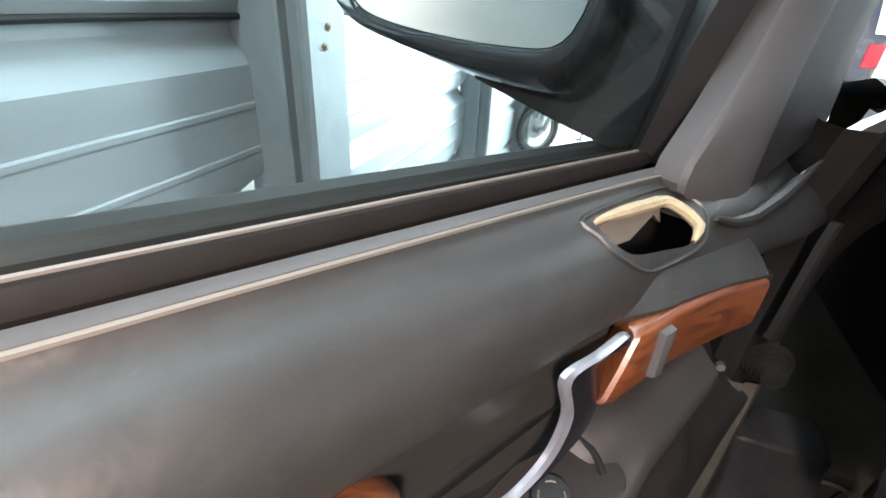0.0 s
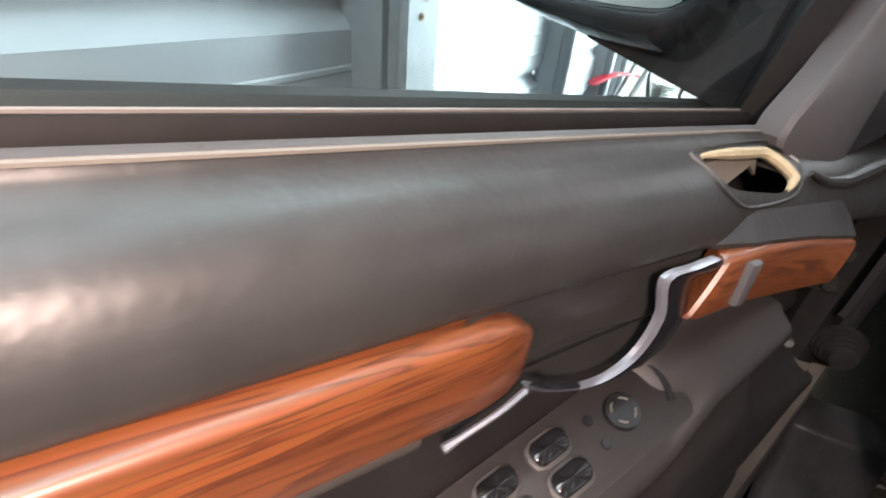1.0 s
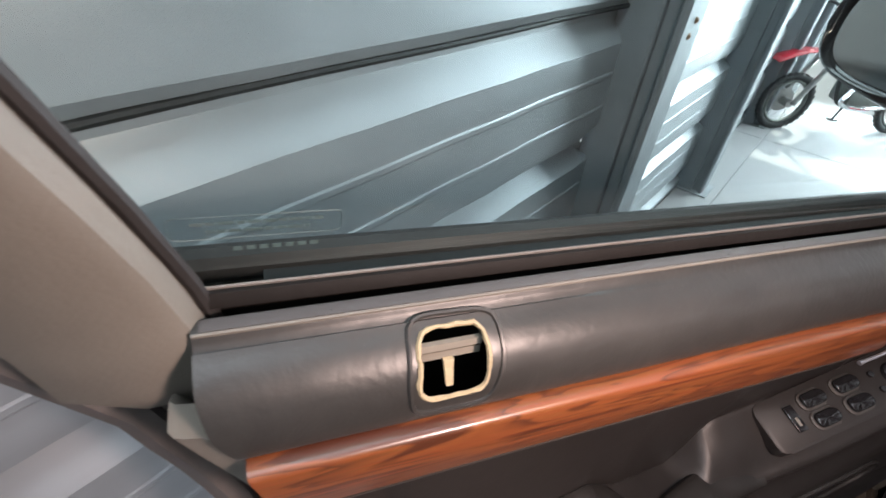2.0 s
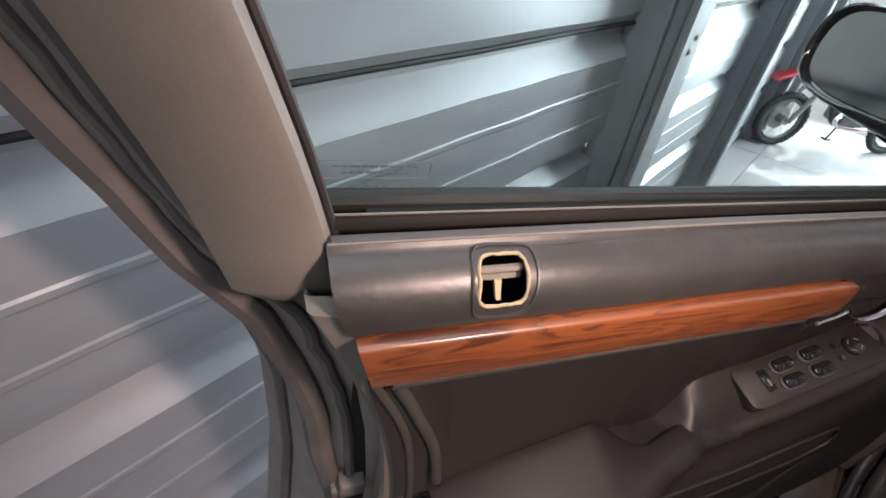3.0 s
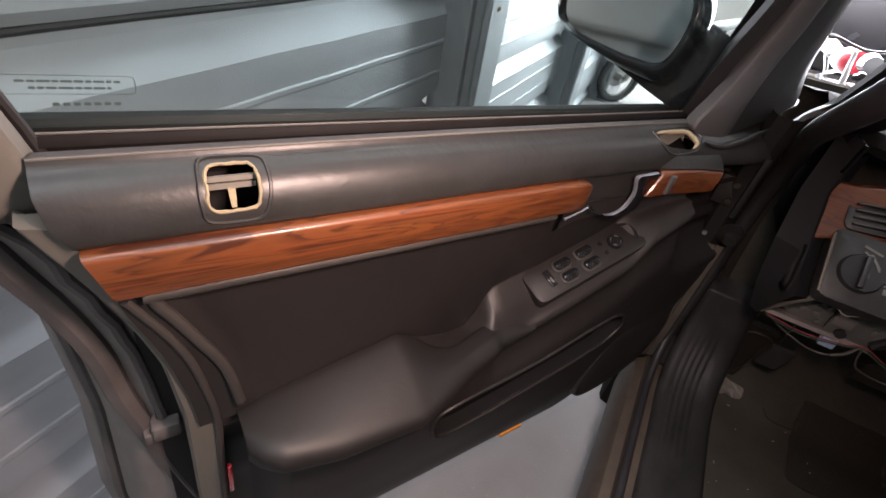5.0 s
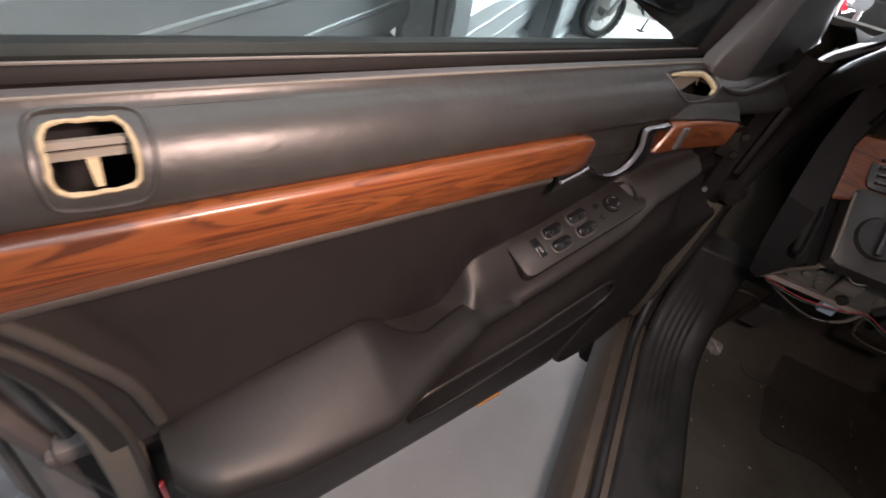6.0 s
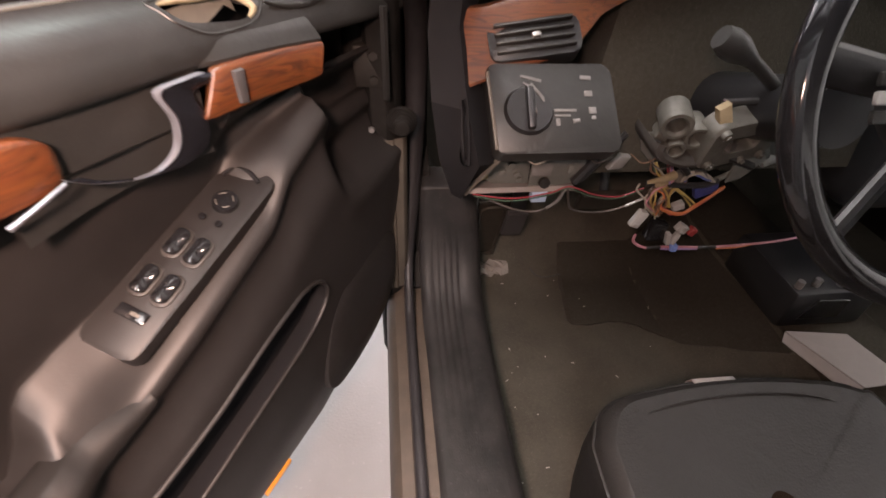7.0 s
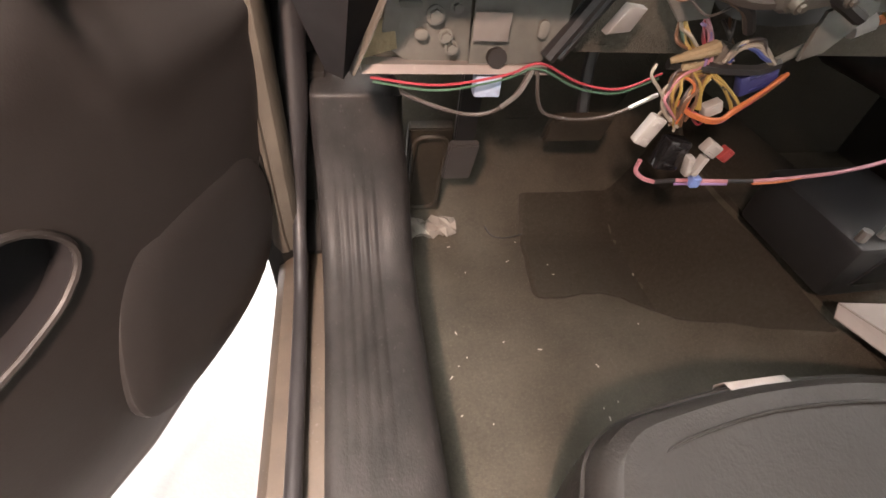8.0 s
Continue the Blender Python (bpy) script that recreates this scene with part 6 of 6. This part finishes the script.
for y in (-0.33, 0.33):
    bm = B()
    tube(bm, [(0.14, y * 0.92, 0.838), (0.10, y * 1.1, 0.84)], 0.017, 10)
    part("grip", bm, M_RUBBER, bike)
bm = B()
loft(bm, [[(x, w * math.cos(a), z + h * math.sin(a)) for a in np.linspace(0, 2 * math.pi, 15)[:-1]] for x, w, z, h in ((0.24, 0.03, 0.66, 0.04), (0.30, 0.09, 0.68, 0.09), (0.42, 0.12, 0.68, 0.10), (0.55, 0.09, 0.66, 0.07), (0.62, 0.05, 0.64, 0.03))], True, True)
part("fuel_tank", bm, M_REDP, bike, "red fuel tank")
bm = B()
loft(bm, [[(x, w * math.cos(a), z + 0.03 * math.sin(a)) for a in np.linspace(0, 2 * math.pi, 13)[:-1]] for x, w, z in ((0.56, 0.05, 0.67), (0.64, 0.09, 0.66), (0.85, 0.11, 0.68), (1.02, 0.09, 0.72), (1.08, 0.04, 0.73))], True, True)
part("saddle", bm, M_RUBBER, bike, "black saddle")
for x0, x1, z0, z1, nm in ((-0.26, 0.20, 0.50, 0.56, "front_mudguard"), (0.86, 1.26, 0.66, 0.74, "rear_mudguard")):
    bm = B()
    loft(bm, [[(x0 + (x1 - x0) * f, y, z0 + (z1 - z0) * f + 0.05 * math.sin(math.pi * f) - 2 * y * y) for y in (-0.07, -0.03, 0.03, 0.07)] for f in np.linspace(0, 1, 8)])
    g = part(nm, bm, M_REDP, bike, "red plastic mudguard")
    sol = g.modifiers.new("thick", "SOLIDIFY")
    sol.thickness = 0.004
bm = B()
box(bm, (0.40, -0.10, 0.22), (0.70, 0.10, 0.40), 0.03)
for k in range(6):
    box(bm, (0.38, -0.07, 0.41 + 0.018 * k), (0.52, 0.07, 0.418 + 0.018 * k), 0.002, seg=1)
part("engine", bm, M_GALV, bike, "grey finned engine")
bm = B()
tube(bm, spline([(0.24, 0, 0.72), (0.32, 0, 0.45), (0.42, 0, 0.22), (0.66, 0, 0.22), (0.68, 0, 0.50), (0.98, 0, 0.68)], 5), 0.016, 8)
tube(bm, [(0.24, 0, 0.70), (0.45, 0, 0.60), (0.68, 0, 0.52)], 0.016, 8)
part("frame_tube", bm, M_BLACK, bike)
bm = B()
tube(bm, spline([(0.40, -0.09, 0.36), (0.34, -0.12, 0.24), (0.60, -0.13, 0.22), (0.86, -0.13, 0.34), (1.10, -0.13, 0.42)], 5), [0.016] * 12 + [0.03] * 9, 10)
part("exhaust", bm, M_CHROME, bike, "chrome exhaust pipe")
bm = B()
tube(bm, [(0.62, 0.09, 0.24), (0.70, 0.22, 0.012)], 0.009, 8)
box(bm, (0.67, 0.19, 0.0), (0.73, 0.25, 0.012), 0.004)
part("stand", bm, M_BLACK, bike)
bm = B()
cyl(bm, (0.14, 0, 0.72), (0.07, 0, 0.72), 0.07, 0.06, 20)
part("headlamp", bm, M_CHROME, bike, "round chrome headlamp")
copy_thing(bike, GAR @ pose(1.15, 3.55, 0, 0, 0, 100))

van = thing("parked_car", "dark grey car parked ahead, seen from behind", "car", GAR @ pose(1.55, 5.5, 0))
M_VAN = material("dark_grey_van_paint", (0.07, 0.065, 0.075), 0.25, metal=0.3, vary=0.08, scale=200, coat=1.0)
bm = B()
loft(bm, [[(-w, y, 0.30), (-w, y, z0), (-w * 0.98, y, z0 + 0.02), (-w * 0.86, y + 0.0, z1 - 0.05), (-w * 0.75, y, z1), (w * 0.75, y, z1), (w * 0.86, y, z1 - 0.05), (w * 0.98, y, z0 + 0.02), (w, y, z0), (w, y, 0.30)] for y, w, z0, z1 in ((0.0, 0.84, 0.95, 1.0), (0.04, 0.88, 0.98, 1.05), (0.28, 0.89, 1.0, 1.55), (0.5, 0.89, 1.0, 1.62), (1.9, 0.89, 0.98, 1.62), (2.2, 0.88, 0.95, 1.1))], True, True)
part("body", bm, M_VAN, van)
bm = B()
prism(bm, [(-0.66, 0.10, 1.08), (0.66, 0.10, 1.08), (0.56, 0.26, 1.48), (-0.56, 0.26, 1.48)], (0, -0.006, 0.003))
part("rear_window", bm, M_GLOSS, van, "dark rear window")
bm = B()
prism(bm, [(a - 0.62, -0.006, 0.84 + b) for a, b in rounded(0.10, 0.045, 0.02)], (0, 0.02, 0), 0.004)
part("handle", bm, M_CHROME, van, "bright oval handle")
bm = B()
box(bm, (-0.86, -0.08, 0.34), (0.86, 0.05, 0.58), 0.04, seg=3)
part("bumper", bm, M_TRIM, van, "dark plastic bumper")
for s in (-1, 1):
    bm = B()
    box(bm, (s * 0.80 - 0.07, -0.02, 0.70), (s * 0.80 + 0.07, 0.05, 0.92), 0.02)
    part("tail_lamp", bm, M_REDP, van, "red tail lamp")
    for y in (0.45, 1.85):
        bm = B()
        cyl(bm, (s * 0.70, y, 0.31), (s * 0.88, y, 0.31), 0.31, seg=32)
        w_ = part("wheel", bm, M_TYRE, van)
        bm = B()
        cyl(bm, (s * 0.86, y, 0.31), (s * 0.89, y, 0.31), 0.19, seg=24)
        part("wheel_disc", bm, M_STEEL, w_)


# ---- loose wiring under the dashboard ----
WIRE = {}


def wire_mat(name, rgb):
    if name not in WIRE:
        WIRE[name] = material(name + "_wire", rgb, 0.45, vary=0.15, scale=40)
    return WIRE[name]


RED, GREEN, PINK = wire_mat("red", (0.22, 0.028, 0.04)), wire_mat("green", (0.035, 0.085, 0.055)), wire_mat("pink", (0.34, 0.15, 0.18))
ORANGE, YELLOW, WHITE_W = wire_mat("orange", (0.36, 0.11, 0.04)), wire_mat("yellow", (0.27, 0.20, 0.06)), wire_mat("white", (0.26, 0.245, 0.21))
GREY_W, BLUE, BROWN, VIOLET = wire_mat("grey", (0.05, 0.045, 0.042)), wire_mat("blue", (0.035, 0.06, 0.22)), wire_mat("brown", (0.12, 0.065, 0.04)), wire_mat("violet", (0.20, 0.13, 0.27))
TAPE = wire_mat("black_tape", (0.015, 0.015, 0.016))
harness = thing("wiring_harness", "tangle of loose coloured wires hanging under the dashboard", "wiring", CAR)


def wire(pts, r, mat, label="", name="wire", n=6):
    bm = B()
    tube(bm, spline(pts, n), r * 0.75, 6)
    return part(name, bm, mat, harness, label)


wire([(0.300, 0.060, 0.690), (0.36, 0.045, 0.690), (0.42, 0.040, 0.702), (0.452, 0.042, 0.712), (0.50, 0.05, 0.690), (0.545, 0.05, 0.684), (0.585, 0.05, 0.700)], 0.0017, RED, "red wire")
wire([(0.302, 0.060, 0.686), (0.36, 0.045, 0.685), (0.42, 0.042, 0.697), (0.452, 0.045, 0.706), (0.50, 0.052, 0.684), (0.545, 0.053, 0.678), (0.585, 0.052, 0.694)], 0.0015, GREEN, "green wire")
wire([(0.445, 0.045, 0.705), (0.436, 0.045, 0.682), (0.420, 0.050, 0.662), (0.395, 0.055, 0.655), (0.36, 0.06, 0.662), (0.33, 0.08, 0.666)], 0.0026, GREY_W, "grey wire loop")
wire([(0.447, 0.045, 0.705), (0.438, 0.043, 0.684), (0.424, 0.047, 0.667)], 0.0034, M_STEEL, "bright foil-wrapped wire")
wire([(0.452, 0.045, 0.705), (0.462, 0.05, 0.672), (0.478, 0.055, 0.654), (0.52, 0.06, 0.645), (0.555, 0.055, 0.655), (0.590, 0.05, 0.678)], 0.0024, GREY_W, "grey wire loop")
wire([(0.565, 0.052, 0.662), (0.590, 0.05, 0.678)], 0.0034, M_STEEL)
wire([(0.786, 0.042, 0.757), (0.806, 0.042, 0.766), (0.840, 0.045, 0.795)], 0.0065, ORANGE, "orange wire bundle")
wire([(0.788, 0.040, 0.764), (0.808, 0.040, 0.773), (0.842, 0.043, 0.802)], 0.0055, YELLOW, "yellow wire bundle")
# long pink wire with a splice
wire([(0.604, 0.05, 0.598), (0.606, 0.052, 0.582), (0.618, 0.05, 0.572), (0.634, 0.048, 0.567)], 0.0036, PINK, "pink wire end")
wire([(0.634, 0.048, 0.567), (0.66, 0.046, 0.570)], 0.0036, TAPE, "black tape")
wire([(0.66, 0.046, 0.570), (0.69, 0.046, 0.568), (0.735, 0.046, 0.565)], 0.0036, PINK)
wire([(0.66, 0.044, 0.566), (0.69, 0.043, 0.565), (0.735, 0.044, 0.562)], 0.0022, VIOLET, "violet wire")
wire([(0.735, 0.046, 0.565), (0.775, 0.048, 0.562)], 0.0038, TAPE, "black tape")
wire([(0.775, 0.048, 0.562), (0.84, 0.05, 0.563), (0.92, 0.05, 0.572), (1.00, 0.055, 0.592), (1.08, 0.08, 0.62)], 0.0036, PINK)
wire([(0.775, 0.045, 0.560), (0.82, 0.047, 0.560), (0.86, 0.05, 0.565)], 0.0022, ORANGE)
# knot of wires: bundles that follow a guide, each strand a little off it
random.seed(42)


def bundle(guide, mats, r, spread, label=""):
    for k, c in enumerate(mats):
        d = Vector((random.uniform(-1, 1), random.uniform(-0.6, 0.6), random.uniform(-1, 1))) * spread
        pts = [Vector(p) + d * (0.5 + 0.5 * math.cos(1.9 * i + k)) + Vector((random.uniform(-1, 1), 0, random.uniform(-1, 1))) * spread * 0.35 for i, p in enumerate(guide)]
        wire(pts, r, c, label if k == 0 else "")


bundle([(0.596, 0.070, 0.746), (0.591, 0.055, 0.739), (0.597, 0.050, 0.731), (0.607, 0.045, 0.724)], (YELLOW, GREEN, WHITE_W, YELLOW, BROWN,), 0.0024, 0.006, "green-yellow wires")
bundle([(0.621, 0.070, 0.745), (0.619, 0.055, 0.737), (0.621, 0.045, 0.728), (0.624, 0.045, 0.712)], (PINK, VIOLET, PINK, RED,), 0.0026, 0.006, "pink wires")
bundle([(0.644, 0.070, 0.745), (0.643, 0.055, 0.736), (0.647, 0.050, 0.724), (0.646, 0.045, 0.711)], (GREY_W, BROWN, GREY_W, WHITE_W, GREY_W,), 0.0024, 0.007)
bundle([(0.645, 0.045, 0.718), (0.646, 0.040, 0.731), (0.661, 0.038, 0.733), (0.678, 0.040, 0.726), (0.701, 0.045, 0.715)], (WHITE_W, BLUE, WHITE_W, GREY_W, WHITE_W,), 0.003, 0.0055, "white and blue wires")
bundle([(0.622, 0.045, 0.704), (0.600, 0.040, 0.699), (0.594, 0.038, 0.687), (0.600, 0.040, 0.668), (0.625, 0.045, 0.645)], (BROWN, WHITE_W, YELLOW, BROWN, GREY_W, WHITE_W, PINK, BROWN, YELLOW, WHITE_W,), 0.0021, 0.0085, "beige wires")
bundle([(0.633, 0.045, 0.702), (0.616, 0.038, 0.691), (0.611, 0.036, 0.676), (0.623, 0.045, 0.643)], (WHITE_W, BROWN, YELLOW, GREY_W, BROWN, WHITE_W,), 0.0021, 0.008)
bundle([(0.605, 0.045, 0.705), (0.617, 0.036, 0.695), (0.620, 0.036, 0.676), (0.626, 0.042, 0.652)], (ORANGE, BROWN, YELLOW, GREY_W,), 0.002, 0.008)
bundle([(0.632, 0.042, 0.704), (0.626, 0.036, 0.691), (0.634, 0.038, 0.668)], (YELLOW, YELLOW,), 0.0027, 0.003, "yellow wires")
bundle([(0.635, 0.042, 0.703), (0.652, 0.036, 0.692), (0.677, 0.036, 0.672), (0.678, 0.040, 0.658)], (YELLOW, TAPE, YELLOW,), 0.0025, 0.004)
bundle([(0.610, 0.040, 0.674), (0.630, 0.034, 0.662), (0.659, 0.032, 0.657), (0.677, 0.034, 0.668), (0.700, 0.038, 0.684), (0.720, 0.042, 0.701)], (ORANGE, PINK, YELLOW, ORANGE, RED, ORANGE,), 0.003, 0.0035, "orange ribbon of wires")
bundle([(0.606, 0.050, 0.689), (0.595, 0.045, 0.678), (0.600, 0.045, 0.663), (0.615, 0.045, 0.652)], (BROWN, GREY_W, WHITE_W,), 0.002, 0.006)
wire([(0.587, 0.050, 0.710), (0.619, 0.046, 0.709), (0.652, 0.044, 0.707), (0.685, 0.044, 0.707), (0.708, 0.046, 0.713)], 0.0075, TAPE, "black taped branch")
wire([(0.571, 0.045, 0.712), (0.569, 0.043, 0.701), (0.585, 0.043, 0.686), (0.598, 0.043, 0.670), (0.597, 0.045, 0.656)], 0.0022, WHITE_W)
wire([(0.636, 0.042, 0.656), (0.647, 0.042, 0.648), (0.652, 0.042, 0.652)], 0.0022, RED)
bm = B()
tube(bm, spline([(0.580, 0.040, 0.717), (0.592, 0.036, 0.723), (0.606, 0.036, 0.727), (0.623, 0.042, 0.729)], 5), [0.0030 + 0.0045 * k / 15 for k in range(16)], 10)
part("wire_sleeve", bm, M_FOAM, harness, "cream sleeve round a wire bundle")


def connector(lo, hi, mat, label, rot=(0, 0, 0)):
    c = Vector([(a + b) / 2 for a, b in zip(lo, hi)])
    s = Vector([(b - a) / 2 for a, b in zip(lo, hi)])
    bm = B()
    box(bm, -s, s, 0.002, m=Matrix.Translation(c) @ Euler([radians(a) for a in rot]).to_matrix().to_4x4())
    for f in (-0.6, 0.6):
        box(bm, (-s.x * 0.5, -s.y * 1.15, s.z * (f - 0.15)), (s.x * 0.5, -s.y * 0.9, s.z * (f + 0.15)), 0.0005, m=Matrix.Translation(c) @ Euler([radians(a) for a in rot]).to_matrix().to_4x4())
    return part("connector", bm, mat, harness, label)


connector((0.582, 0.036, 0.625), (0.600, 0.048, 0.659), M_WHITE, "white plug connector", (0, 22, 0))
connector((0.659, 0.036, 0.581), (0.667, 0.048, 0.607), M_WHITE, "white splice connector", (0, -12, 0))
connector((0.673, 0.036, 0.581), (0.681, 0.048, 0.607), M_WHITE, "white splice connector", (0, 12, 0))
connector((0.677, 0.036, 0.564), (0.689, 0.048, 0.578), wire_mat("blue_plug", (0.12, 0.2, 0.45)), "blue crimp connector", (0, 0, 0))
connector((0.670, 0.036, 0.609), (0.692, 0.048, 0.625), M_WHITE, "white plug connector", (0, 30, 0))
connector((0.696, 0.036, 0.601), (0.710, 0.048, 0.617), wire_mat("dark_red_plug", (0.22, 0.03, 0.03)), "dark red plug", (0, 30, 0))
connector((0.676, 0.044, 0.684), (0.716, 0.056, 0.706), wire_mat("blue_block", (0.022, 0.028, 0.12)), "blue connector block", (0, -24, 0))
connector((0.628, 0.046, 0.584), (0.658, 0.066, 0.622), M_GLOSS, "black plug", (0, 8, 0))
connector((0.643, 0.036, 0.660), (0.663, 0.048, 0.674), M_WHITE, "grey-white plug", (0, -25, 0))
connector((0.633, 0.044, 0.709), (0.647, 0.056, 0.731), M_FRAME, "grey plug among the wires", (0, 10, 0))
connector((0.597, 0.040, 0.708), (0.619, 0.052, 0.716), M_FOAM, "cream wire bundle", (0, -12, 0))
wire([(0.560, 0.455, 0.200), (0.567, 0.425, 0.178), (0.581, 0.388, 0.166), (0.61, 0.376, 0.165), (0.66, 0.385, 0.165), (0.725, 0.402, 0.166)], 0.0024, TAPE, "black cable loop on the carpet")
# loose ends over the edge of the bracket
for k, (x, z) in enumerate(((0.34, 0.800), (0.37, 0.792), (0.46, 0.792), (0.53, 0.790), (0.56, 0.780))):
    wire([(x - 0.02, 0.0, z + 0.004), (x, -0.006, z - 0.008), (x + 0.025, 0.0, z - 0.002)], 0.0013, (GREY_W, WHITE_W, GREY_W, BROWN, GREY_W)[k])
